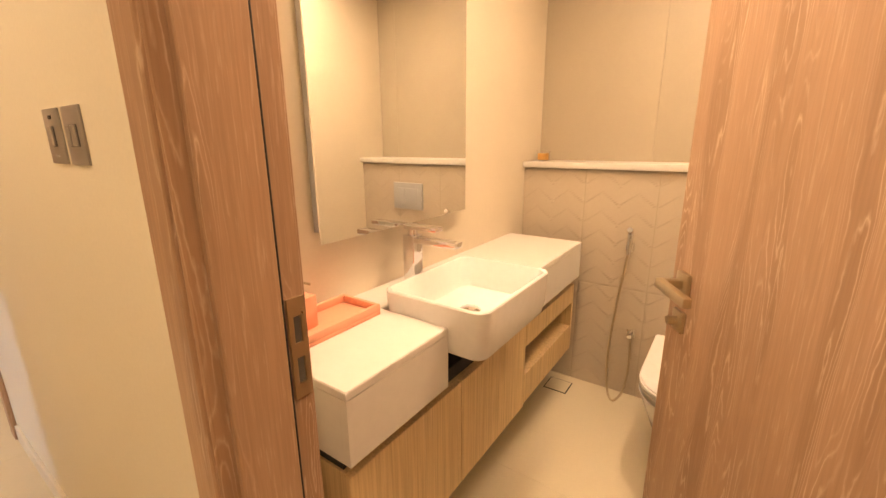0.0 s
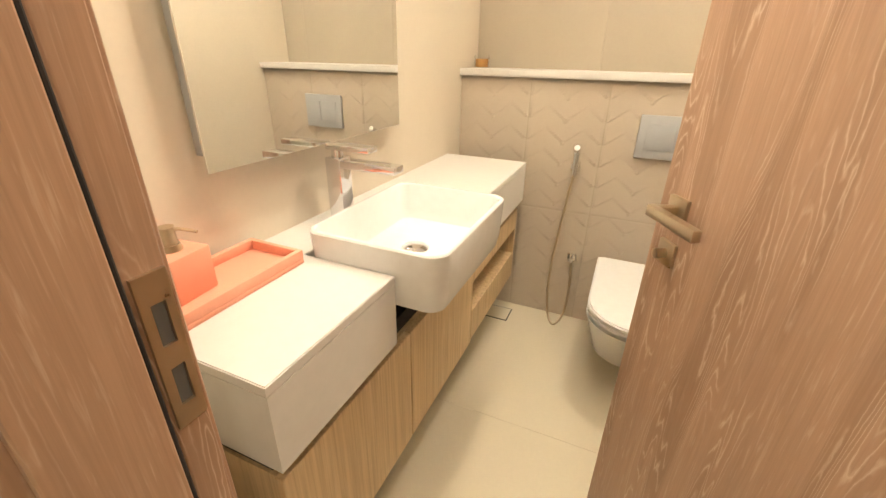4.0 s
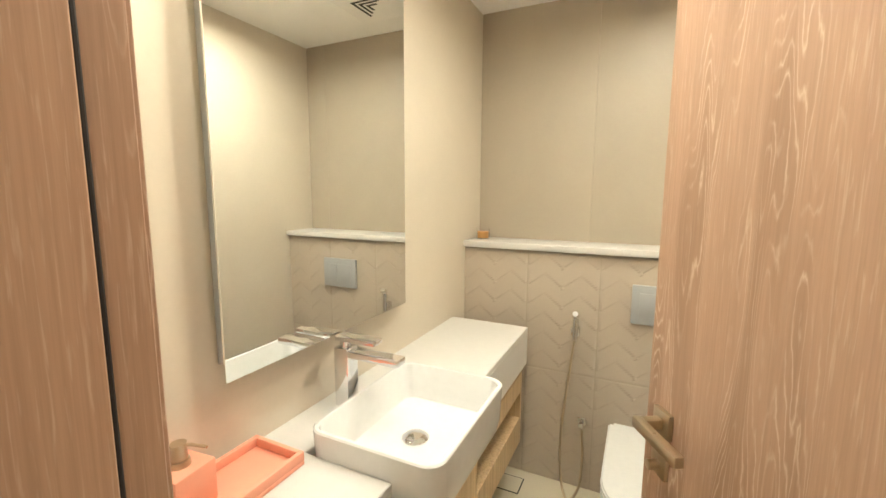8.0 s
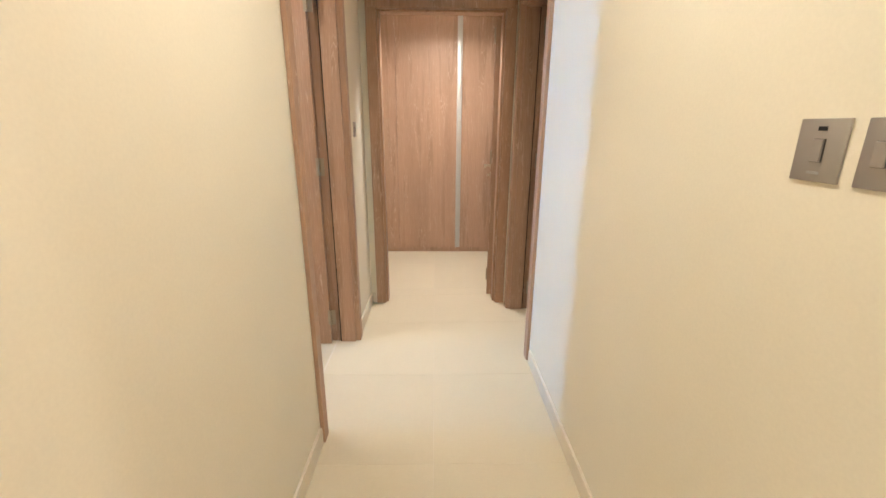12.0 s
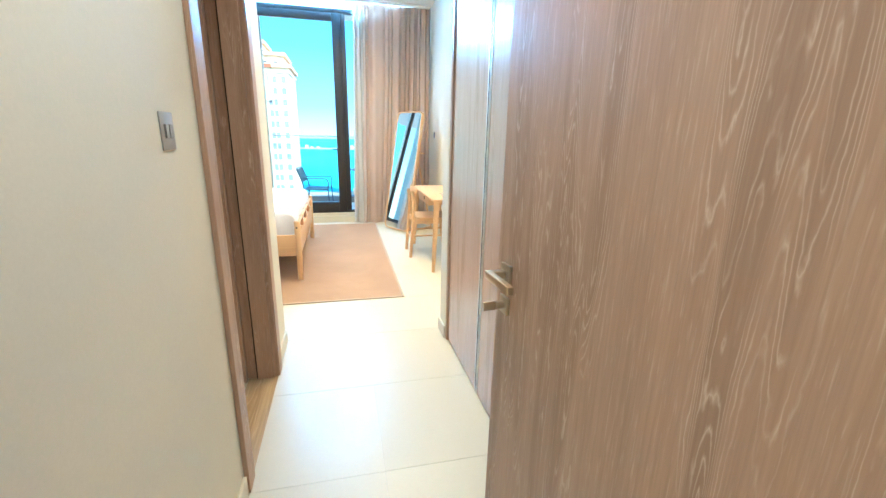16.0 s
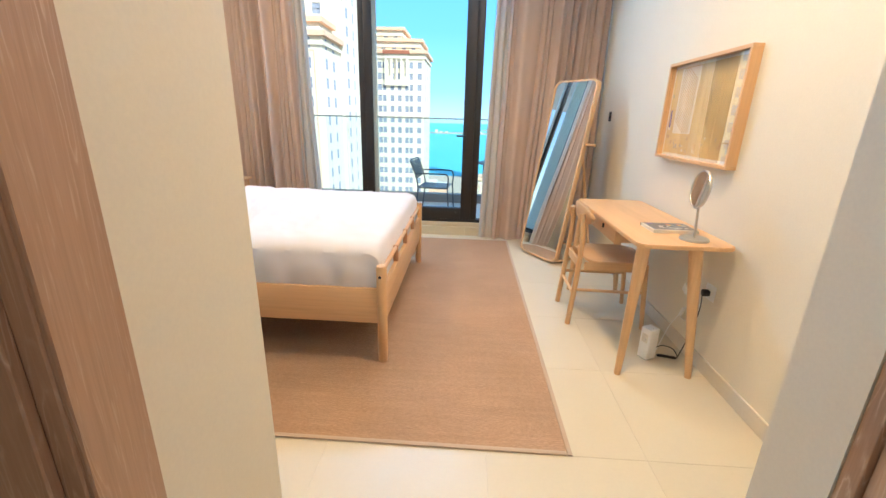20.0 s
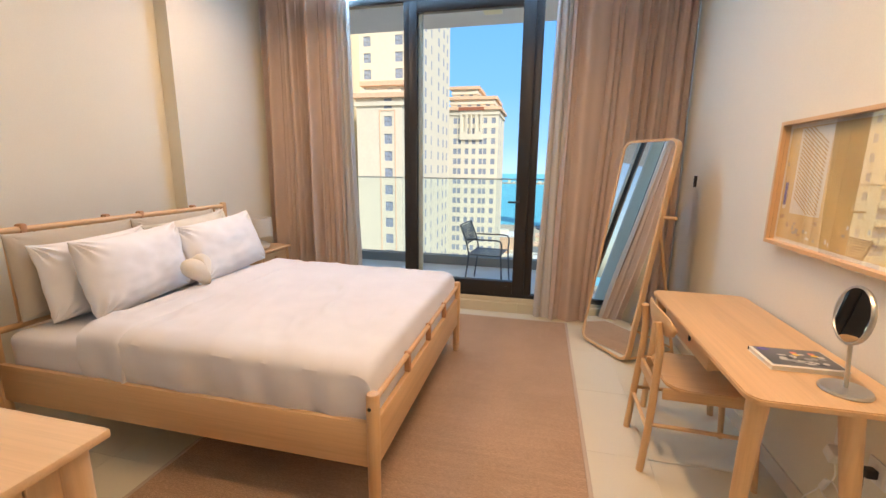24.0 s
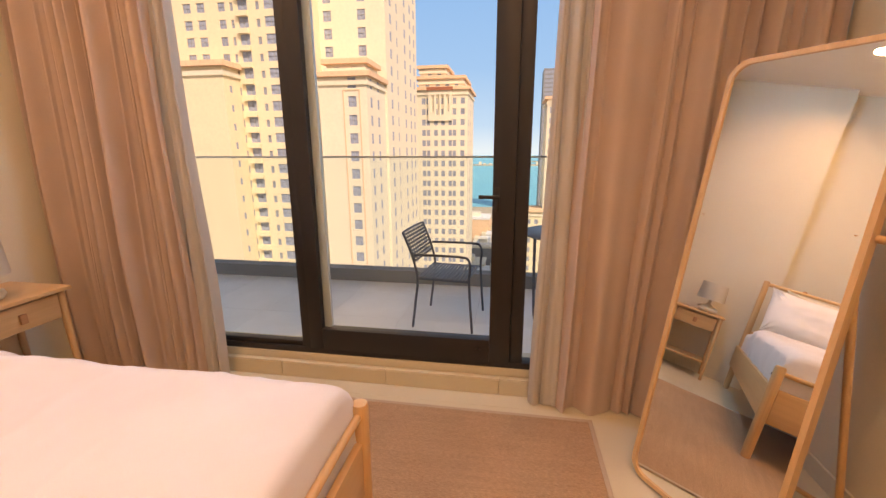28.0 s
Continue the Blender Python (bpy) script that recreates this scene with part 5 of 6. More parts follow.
def backrest():
    bm, rows = bmesh.new(), []
    n = 28
    for i in range(n + 1):
        u = 2 * i / n - 1
        y = 0.216 * u
        x = 0.172 + 0.030 * (1 - u * u)
        half = 0.058 * (1 - abs(u) ** 3.2) ** 0.5 + 0.004
        ring = []
        for a in range(10):
            w = 2 * math.pi * a / 10
            ring.append(bm.verts.new((x + 0.012 * math.cos(w) + 0.14 * half * math.sin(w), y, 0.733 + half * math.sin(w))))
        rows.append(ring)
    for a, b in zip(rows, rows[1:]):
        for k in range(10):
            bm.faces.new((a[k], a[(k + 1) % 10], b[(k + 1) % 10], b[k]))
    bm.faces.new(rows[0][::-1])
    bm.faces.new(rows[-1])
    bmesh.ops.recalc_face_normals(bm, faces=bm.faces)
    return bm


part("backrest", backrest(), BIRCH_Y, chair, "curved bent-wood backrest")

cheval = thing("standing_mirror", pose(-2.554, -6.330, 0, 0, 0, 122.8), "tall standing mirror in a round-cornered birch frame", "mirror")
LEAN_BACK = pose(0, 0, 0.012, -9.8, 0, 0)


def ring_frame(w, h, band, r, y0, y1, m):
    bm = bmesh.new()
    out, inn = round_rect(-w / 2, w / 2, 0, h, r, 8), round_rect(-w / 2 + band, w / 2 - band, band, h - band, r - band * 0.7, 8)
    loops = [[bm.verts.new((x, y, z)) for x, z in pts] for pts, y in ((out, y0), (out, y1), (inn, y1), (inn, y0))]
    for a, b in zip(loops, loops[1:] + loops[:1]):
        for k in range(len(a)):
            bm.faces.new((a[k], a[(k + 1) % len(a)], b[(k + 1) % len(b)], b[k]))
    bmesh.ops.recalc_face_normals(bm, faces=bm.faces)
    bm.transform(m)
    return bm


part("mirror_frame", ring_frame(0.52, 1.67, 0.017, 0.070, -0.022, 0.022, LEAN_BACK), BIRCH_Z, cheval)
gl = outline(round_rect(-0.246, 0.246, 0.014, 1.656, 0.060, 8), -0.003, 0.003)
gl.transform(LEAN_BACK @ pose(0, -0.012, 0, 90, 0, 0))
part("mirror_glass", gl, MIRROR, cheval, "silvered glass", smooth=False)
bk = outline(round_rect(-0.244, 0.244, 0.016, 1.654, 0.060, 8), -0.003, 0.003)
bk.transform(LEAN_BACK @ pose(0, 0.004, 0, 90, 0, 0))
part("back_board", bk, BIRCH_Z, cheval, smooth=False)
for x in (-0.225, 0.225):
    part("support_leg", bm_rod(bmesh.new(), (x, 0.185, 1.115), (x * 1.12, 0.455, 0.006), 0.012, 0.012, 12), BIRCH_Z, cheval)
part("hanging_bar", rod((-0.27, 0.205, 1.105), (0.36, 0.205, 1.105), 0.0125, 0.0125, 14), BIRCH_X, cheval)
part("low_bar", rod((-0.25, 0.440, 0.065), (0.25, 0.440, 0.065), 0.010, 0.010, 12), BIRCH_X, cheval)
for x in (-0.24, 0.24):
    part("side_bar", rod((x, 0.03, 0.03), (x * 1.03, 0.445, 0.03), 0.010, 0.010, 12), BIRCH_Y, cheval)

pic = thing("framed_picture", (BED_W, -4.96, 1.38), "abstract ochre print under glass in a deep birch frame", "picture")
FY0, FY1, FZ0, FZ1 = -5.374, -4.550, 1.088, 1.668
part("frame_side", box(BED_W, -3.108, FY0, FY1, FZ1 - 0.018, FZ1, bevel=0.001, seg=1), BIRCH_Y, pic, world=True, smooth=False)
part("frame_side", box(BED_W, -3.108, FY0, FY1, FZ0, FZ0 + 0.018, bevel=0.001, seg=1), BIRCH_Y, pic, world=True, smooth=False)
part("frame_side", box(BED_W, -3.108, FY0, FY0 + 0.018, FZ0 + 0.0182, FZ1 - 0.0182, bevel=0.001, seg=1), BIRCH_Z, pic, world=True, smooth=False)
part("frame_side", box(BED_W, -3.108, FY1 - 0.018, FY1, FZ0 + 0.0182, FZ1 - 0.0182, bevel=0.001, seg=1), BIRCH_Z, pic, world=True, smooth=False)
GOLD = plain("gold_ink", (0.66, 0.46, 0.17), 0.7, vary=0.2, grain=50)
PAPER = plain("print_paper", (0.72, 0.68, 0.58), 0.8, vary=0.08, grain=60)
OCHRE = plain("ochre_ink", (0.58, 0.40, 0.15), 0.8, vary=0.25, grain=50)
OLIVE = plain("grey_ink", (0.33, 0.30, 0.24), 0.8, vary=0.2, grain=70)
HATCH = plain("hatch_ink", (0.50, 0.34, 0.12), 0.8, vary=0.2, grain=60)
INKBLUE = plain("blue_ink", (0.05, 0.06, 0.28), 0.7)
BROWNINK = plain("brown_ink", (0.40, 0.24, 0.12), 0.8, vary=0.2, grain=60)
PICGLASS = glass_pane("picture_glass")
PICGLASS.node_tree.nodes["Principled BSDF"].inputs["IOR"].default_value = 2.2
sheet = part("print", box(BED_W + 0.012, BED_W + 0.014, FY0 + 0.0185, FY1 - 0.0185, FZ0 + 0.0185, FZ1 - 0.0185), PAPER, pic, world=True, smooth=False)
rnd = random.Random(4)


def patch(y0, y1, z0, z1, mat, lift):
    part("ink_patch", box(BED_W + 0.0141, BED_W + 0.0143 + lift * 0.0002, y0, y1, z0, z1), mat, sheet, world=True, smooth=False)


patch(FY0 + 0.034, FY1 - 0.034, FZ0 + 0.034, FZ1 - 0.034, OCHRE, -0.5)
patch(-5.260, -5.040, 1.245, FZ1 - 0.040, PAPER, 0)
for k in range(230):
    y, z = rnd.uniform(FY0 + 0.036, FY1 - 0.062), rnd.uniform(FZ0 + 0.036, FZ1 - 0.062)
    if y > -5.285 and z > 1.225:
        continue
    patch(y, y + rnd.uniform(0.006, 0.026), z, z + rnd.uniform(0.006, 0.024), rnd.choice((GOLD, GOLD, GOLD, PAPER, BROWNINK, OLIVE, OCHRE)), 1 + k % 5)
for k in range(22):
    z = 1.265 + k * 0.0165
    bm = box(-0.0001, 0.0001, -0.108, 0.108, -0.0034, 0.0034)
    bm.transform(Matrix.Translation((BED_W + 0.0158, -5.150, z)) @ pose(0, 0, 0, -32, 0, 0))
    bmesh.ops.bisect_plane(bm, geom=bm.verts[:] + bm.edges[:] + bm.faces[:], plane_co=(0, 0, FZ1 - 0.040), plane_no=(0, 0, 1), clear_outer=True)
    bmesh.ops.bisect_plane(bm, geom=bm.verts[:] + bm.edges[:] + bm.faces[:], plane_co=(0, 0, 1.250), plane_no=(0, 0, -1), clear_outer=True)
    part("hatch_line", bm, HATCH, sheet, world=True, smooth=False)
patch(-5.322, -5.302, 1.28, 1.385, INKBLUE, 7)
gp = part("glass", box(-3.128, -3.1255, FY0 + 0.0185, FY1 - 0.0185, FZ0 + 0.0185, FZ1 - 0.0185), PICGLASS, pic, "reflecting picture glass", world=True, smooth=False)
gp.visible_shadow = False

vm = thing("makeup_mirror", (-2.99, -4.475, 0.742), "round steel make-up mirror on a stand", "mirror")
part("base", lathe([(0.0, 0.0), (0.068, 0.0), (0.070, 0.004), (0.066, 0.012), (0.0, 0.014)], 36), STEEL, vm)
part("stem", rod((0, 0, 0.013), (0.014, 0.004, 0.165), 0.0065, 0.006, 12), STEEL, vm)
HEAD = pose(0.020, 0.006, 0.258, 84, 0, 84)
hd = lathe([(0.0, -0.010), (0.075, -0.010), (0.092, -0.004), (0.095, 0.004), (0.092, 0.010), (0.088, 0.010), (0.086, 0.006), (0.0, 0.006)], 40)
hd.transform(HEAD)
part("head", hd, STEEL, vm)
dg = lathe([(0.0, 0.0065), (0.086, 0.0065), (0.086, 0.0072), (0.0, 0.0072)], 40)
dg.transform(HEAD)
part("mirror_glass", dg, MIRROR, vm)

book = thing("magazine", pose(-2.953, -4.672, 0.742, 0, 0, 1), "thick white-edged magazine with a colourful printed cover", "magazine")
part("page_block", box(-0.119, 0.119, -0.083, 0.083, 0.0012, 0.0155), PAPER, book, smooth=False)
part("cover", box(-0.121, 0.121, -0.085, 0.085, 0.0157, 0.0165), PAPER, book, smooth=False)
part("spine", box(-0.121, 0.121, -0.087, -0.0852, 0.0, 0.0165), BLACK, book, "dark spine", smooth=False)
part("cover_print", box(-0.118, 0.108, -0.084, 0.070, 0.0166, 0.0169), plain("cover_print", (0.10, 0.105, 0.12), 0.3, vary=0.6, grain=45), book, "dark printed picture", smooth=False)
part("back_cover", box(-0.121, 0.121, -0.085, 0.085, 0.0, 0.0011), PAPER, book, smooth=False)
inks = [plain("cover_ink", c, 0.4, vary=0.15) for c in ((0.62, 0.60, 0.57), (0.80, 0.22, 0.14), (0.30, 0.31, 0.33), (0.03, 0.035, 0.05), (0.85, 0.55, 0.05), (0.12, 0.10, 0.38))]
rc = random.Random(31)


def cover_patch(x, y, w, d, k, ink):
    blot = outline([(x + w * (0.5 + 0.5 * math.cos(q) * rc.uniform(0.7, 1.0)), y + d * (0.5 + 0.5 * math.sin(q) * rc.uniform(0.7, 1.0))) for q in [i * 0.785 for i in range(8)]], 0.0170 + k * 0.00001, 0.0173 + k * 0.00001)
    part("cover_patch", blot, inks[ink], book, smooth=False)


for k in range(30):
    cover_patch(rc.uniform(-0.108, 0.068), rc.uniform(-0.045, 0.040), rc.uniform(0.018, 0.050), rc.uniform(0.008, 0.026), k, (0, 2, 0, 3, 2, 0, 0, 3)[k % 8])
for x in (-0.028, -0.088):
    cover_patch(x, -0.062, 0.030, 0.024, 31, 1)
    cover_patch(x, -0.044, 0.030, 0.022, 32, 4)
cover_patch(0.055, -0.083, 0.050, 0.030, 33, 5)


def wall_socket(y, z, label):
    ob = thing("wall_socket", pose(BED_W, y, z, 0, 0, 90), label, "socket")
    part("plate", box(-0.042, 0.042, -0.008, 0, -0.042, 0.042, bevel=0.002), PLASTIC, ob)
    part("insert", box(-0.030, 0.030, -0.0095, -0.0082, -0.032, 0.032, bevel=0.001), PLASTIC, ob)
    part("rocker", box(-0.010, 0.010, -0.0125, -0.0097, 0.014, 0.028, bevel=0.001), PLASTIC, ob)
    return ob


sock = wall_socket(-4.512, 0.443, "white wall socket with a black plug in it")
part("plug", box(-0.018, 0.014, -0.045, -0.0097, -0.020, 0.012, bevel=0.005), BLACK, sock, "black plug")
bare = wall_socket(-4.678, 0.452, "white wall socket above a plugged adapter")
for x, z in ((-0.014, -0.008), (0.012, 0.004)):
    part("socket_hole", box(x - 0.004, x + 0.004, -0.0105, -0.0097, z - 0.006, z + 0.006, bevel=0.0004, seg=1), BLACK, bare, "dark socket hole")
adp = thing("plug_adapter", pose(BED_W + 0.010, -4.662, 0.398, 0, 0, 90), "white plug adapter with a looped white cable", "adapter")
hs = box(-0.026, 0.026, -0.048, 0, -0.026, 0.026, bevel=0.006)
hs.transform(pose(0, 0, 0, 0, 24, 0))
part("housing", hs, PLASTIC, adp)
part("cable", tube(curve_pts([(0.014, -0.030, -0.024), (0.013, -0.02, -0.072), (-0.010, -0.012, -0.122), (-0.046, -0.010, -0.160), (-0.049, -0.010, -0.196), (-0.015, -0.012, -0.202), (0.030, -0.012, -0.185), (0.052, -0.012, -0.149), (0.02, -0.016, -0.120), (-0.020, -0.014, -0.127), (-0.070, -0.016, -0.210), (-0.120, -0.022, -0.290), (-0.100, -0.060, -0.370), (-0.020, -0.12, -0.393), (0.060, -0.168, -0.370)], 7), 0.0030, 8), PLASTIC, adp, "looped white cable")
tie = box(-0.011, 0.011, -0.018, -0.004, -0.030, 0.030, bevel=0.005)
tie.transform(pose(-0.042, 0, -0.162, 0, 25, 0))
part("cable_wrap", tie, PLASTIC, adp, "white cable wrap")
router = thing("wifi_router", pose(-2.908, -4.560, 0, 0, 0, 27.6), "white upright plastic router on the floor", "router")
part("case", box(-0.036, 0.036, -0.033, 0.033, 0.004, 0.192, bevel=0.006, seg=3), PLASTIC, router)
part("foot", box(-0.032, 0.032, -0.029, 0.029, 0, 0.0038), GREYPLATE, router, smooth=False)
part("label_panel", box(0.0362, 0.0366, -0.020, 0.020, 0.105, 0.160), PAPER, router, "pale printed label", smooth=False)
for k in range(4):
    part("label_line", box(0.0368, 0.0370, -0.015, 0.006 + 0.008 * (k % 2), 0.113 + k * 0.012, 0.116 + k * 0.012), GREYPLATE, router, smooth=False)
part("reset_hole", box(-0.002, 0.002, 0.010, 0.014, 0.1918, 0.1924), BLACK, router, smooth=False)
psu = thing("power_cable", (-3.033, -4.564, 0), "black power cable tied in a bundle on the floor", "cable")
for k in range(5):
    y, z = 0.006 * (k % 3) - 0.006, 0.0032 + 0.0060 * (k // 3)
    part("strand", tube(curve_pts([(0.054 - 0.004 * (k % 2), y - 0.012, z), (0.02, y - 0.006, z + 0.001), (-0.02, y + 0.004, z), (-0.050 + 0.003 * k, y + 0.008, z)], 5), 0.0031, 7), BLACK, psu)
part("router_lead", tube(curve_pts([(-0.050, 0.010, 0.008), (-0.058, -0.014, 0.014), (-0.030, -0.020, 0.050), (0.030, -0.018, 0.068), (0.082, -0.010, 0.055)], 7), 0.0028, 7), BLACK, psu)
part("wall_lead", tube(curve_pts([(-0.048, 0.008, 0.010), (-0.066, -0.010, 0.014), (-0.092, -0.020, 0.080), (-0.100, 0.000, 0.180), (-0.095, 0.040, 0.330), (-0.085, 0.048, 0.440)], 7), 0.0026, 7), BLACK, psu)

stat = thing("thermostat", pose(BED_W, -6.597, 1.352, 0, 0, 90), "small dark wall control panel", "wall control")
part("panel", box(-0.024, 0.024, -0.010, 0, -0.043, 0.043, bevel=0.003), FRAME, stat)
part("button", box(-0.010, 0.010, -0.0115, -0.0102, -0.012, 0.012), BLACK, stat, smooth=False)

# ---- window wall, curtains ----
sill = thing("window_step", (-1.1, -7.05, 0), "tiled step below the window", "step", kind="structure")
for k in range(6):
    a = -3.14 + k * 0.66
    part("step_tile", box(a, a + 0.657, -7.045, -7.022, 0.001, 0.092, bevel=0.0015, seg=1), FLOOR, sill, world=True, smooth=False)
    part("step_tile", box(a, a + 0.657, -7.36, -7.023, 0.0925, 0.101, bevel=0.0015, seg=1), FLOOR, sill, world=True, smooth=False)

win = thing("window_1", (-1.1, WIN_Y, 0.1), "tall dark-framed window wall with a glazed balcony door", "window", kind="structure")
Y0, Y1 = -7.140, -7.060


def bar(name, x0, x1, z0, z1, y0=Y0, y1=Y1, label=""):
    return part(name, box(x0, x1, y0, y1, z0, z1, bevel=0.003), FRAME, win, label, world=True)


def pane(x0, x1, z0, z1, y=-7.10):
    p = part("pane", box(x0, x1, y - 0.004, y + 0.004, z0, z1), PANE, win, "clear window glass", world=True, smooth=False)
    p.visible_shadow = False
    return p


bar("window_frame", -2.84, 0.59, 0.150, 0.186, label="dark bottom rail")
part("inner_sill", box(-2.84, 0.59, -7.140, -7.052, 0.1015, 0.1495, bevel=0.002), FLOOR, win, "beige tiled inner sill", world=True)
bar("window_frame", -2.84, 0.59, 2.965, 3.018)
bar("window_frame", 0.545, 0.59, 0.1865, 2.9645)
bar("window_frame", -2.84, -2.795, 0.1865, 2.9645)
bar("mullion", -0.690, -0.632, 0.1865, 2.9645)
bar("mullion", -1.945, -1.875, 0.1865, 2.9645)
pane(-0.632, 0.545, 0.1865, 2.9645)
pane(-2.795, -1.945, 0.1865, 2.9645)
bar("glazing_bead", -0.6315, 0.5445, 0.1865, 0.2165, -7.125, -7.075)
door = part("balcony_door", box(-0.772, -0.6905, -7.115, -7.045, 0.1865, 2.9645, bevel=0.003), FRAME, win, "dark balcony door leaf", world=True)
for x0, x1, z0, z1 in ((-1.8745, -1.760, 0.1865, 2.9645), (-1.7595, -0.7725, 0.1870, 0.318), (-1.7595, -0.7725, 2.86, 2.96)):
    part("door_rail", box(x0, x1, -7.115, -7.045, z0, z1, bevel=0.003), FRAME, door, world=True)
dp = part("door_pane", box(-1.7595, -0.7725, -7.084, -7.076, 0.3185, 2.8595), PANE, door, world=True, smooth=False)
dp.visible_shadow = False
part("glazing_bead", box(-0.818, -0.7727, -7.110, -7.086, 0.3185, 2.8595), ALU, door, world=True, smooth=False)
part("door_handle", box(-1.797, -1.773, -7.0448, -7.036, 1.045, 1.165, bevel=0.003), FRAME, door, "dark lever handle", world=True)
part("handle_lever", box(-1.795, -1.690, -7.0358, -7.016, 1.108, 1.126, bevel=0.004), FRAME, door, world=True)
part("stop_peg", rod((-1.70, -7.045, 0.262), (-1.70, -7.030, 0.262), 0.010), FRAME, door, world=True)


def curtain(x0, x1, z0, z1, y, widths, depth, seed, spread=0.0, slant=0.0):
    """A hanging cloth; widths: the folds one after another, wide and narrow. spread: how far the hem runs out past x0 (or x1 when negative)."""
    total = sum(widths)
    marks = [sum(widths[:k]) / total for k in range(len(widths) + 1)]
    bm, rows, nx, nz = bmesh.new(), [], 24 * len(widths), 40
    for j in range(nz + 1):
        f = j / nz
        z = z0 + (z1 - z0) * f
        row = []
        for i in range(nx + 1):
            u = i / nx
            w = min(0.9999, max(0.0, u + 0.022 * noise.noise(Vector((u * 4 + seed, f * 1.4, 3))) + slant * math.sin(math.pi * u) * (f - 0.5)))
            k = max(q for q in range(len(widths)) if marks[q] <= w)
            g = (w - marks[k]) / (marks[k + 1] - marks[k])
            size = widths[k] / max(widths)
            swell = math.sin(math.pi * g) ** (0.75 + 0.5 * size) * (1 + 0.35 * math.sin(2 * math.pi * g + k))
            small = 0.05 * math.sin(3 * math.pi * g + k * 2 + 2 * noise.noise(Vector((k * 1.7, f * 3, seed))))
            amp = depth * (0.55 + 0.65 * size) * (0.8 + 0.35 * noise.noise(Vector((k * 3.1 + seed, f * 1.6, 0)))) * (0.85 + 0.2 * (1 - f))
            sway = 0.018 * (1 - f) * noise.noise(Vector((u * 3, f * 2.5, seed)))
            run = (1 - f) ** 1.3 * (-spread * (1 - u) ** 1.5 if spread > 0 else -spread * u ** 1.5)
            bow = 0.010 * math.sin(2 * math.pi * g) * (1.1 - size)
            row.append(bm.verts.new((x0 + (x1 - x0) * u + bow + sway + run, y + amp * (swell + small) - 0.5 * depth + sway, z + (0.008 * noise.noise(Vector((u * 8, 0, seed))) if j == 0 else 0))))
        rows.append(row)
    for a, b in zip(rows, rows[1:]):
        for i in range(nx):
            bm.faces.new((a[i], a[i + 1], b[i + 1], b[i]))
    bmesh.ops.recalc_face_normals(bm, faces=bm.faces)
    return bm


for x0, x1, seed, widths, lx0, lx1, spread, slant in (
    (0.00, 0.845, 2.0, (4, 9, 4, 5, 12, 4, 6, 10, 4, 5, 13, 5), -0.115, 0.02, 0.05, 0.02),
    (-3.152, -2.17, 9.0, (5, 8, 4, 10, 4, 6, 12, 4, 5, 18, 8), -2.19, -2.055, -0.06, 0.06),
):
    c = thing("curtain", ((x0 + x1) / 2, -6.93, 0.02), "floor-length taupe linen curtain drawn to the side in folds", "curtain", "curtains")
    d = part("drape", curtain(x0, x1, 0.006, 3.08, -6.925, widths, 0.085, seed, spread, slant), DRAPE, c, world=True)
    d.modifiers.new("cloth thickness", "SOLIDIFY").thickness = 0.003
    e = part("lining", curtain(lx0, lx1, 0.008, 3.07, -6.955, (5, 8, 5), 0.045, seed + 4, spread * 1.2, 0.0), LINER, c, "pale lining edge", world=True)
    e.modifiers.new("cloth thickness", "SOLIDIFY").thickness = 0.003
track = thing("curtain_track", (-1.1, -6.93, 3.1), "white ceiling curtain track", "curtain track")
part("rail", box(-3.14, 0.85, -6.945, -6.915, 3.085, 3.1195), PLASTIC, track, world=True, smooth=False)

# ---- balcony ----
BAL_Z = 0.02
balcony = structure("balcony_slab", box(-4.5, 4.5, -9.02, -7.30, -0.3, BAL_Z - 0.006), UPSTAND, "balcony slab", "balcony")
structure("balcony_wall_outer", slab("x", -7.32, -7.301, -4.5, 4.5, -0.3, 3.6, [(-2.85, 0.60, 0.10, 3.02)]), SOFFIT, "rendered outer wall of the balcony", "wall")
structure("balcony_soffit", box(-4.5, 4.5, -9.02, -7.30, 3.33, 3.60), SOFFIT, "white rendered underside of the balcony above", "ceiling")
structure("balcony_upstand", box(-4.5, 4.5, -9.00, -8.86, BAL_Z, 0.150), UPSTAND, "grey upstand at the balcony edge", "upstand")
rail = thing("glass_balustrade", (-1.0, -8.87, 0.14), "frameless glass balustrade with a thin dark top rail", "balustrade", kind="structure")
for k in range(6):
    a = -4.4 + k * 1.48
    g = part("glass_panel", box(a, a + 1.47, -8.908, -8.896, 0.1505, 1.278), PANE_TINT, rail, "clear glass panel", world=True, smooth=False)
    g.visible_shadow = False
part("top_rail", box(-4.45, 4.48, -8.916, -8.888, 1.2785, 1.296, bevel=0.003), STEEL, rail, "thin metal top rail", world=True)


blight = thing("balcony_ceiling_light", (-1.31, -8.37, 3.33), "square cream ceiling light under the balcony above", "ceiling light")
part("backplate", box(-0.125, 0.125, -0.125, 0.125, -0.012, 0, bevel=0.003), STEEL, blight)
part("diffuser", box(-0.112, 0.112, -0.112, 0.112, -0.055, -0.0122, bevel=0.012, seg=3), plain("cream_opal_glass", (0.80, 0.72, 0.45), 0.3), blight, "cream opal diffuser")


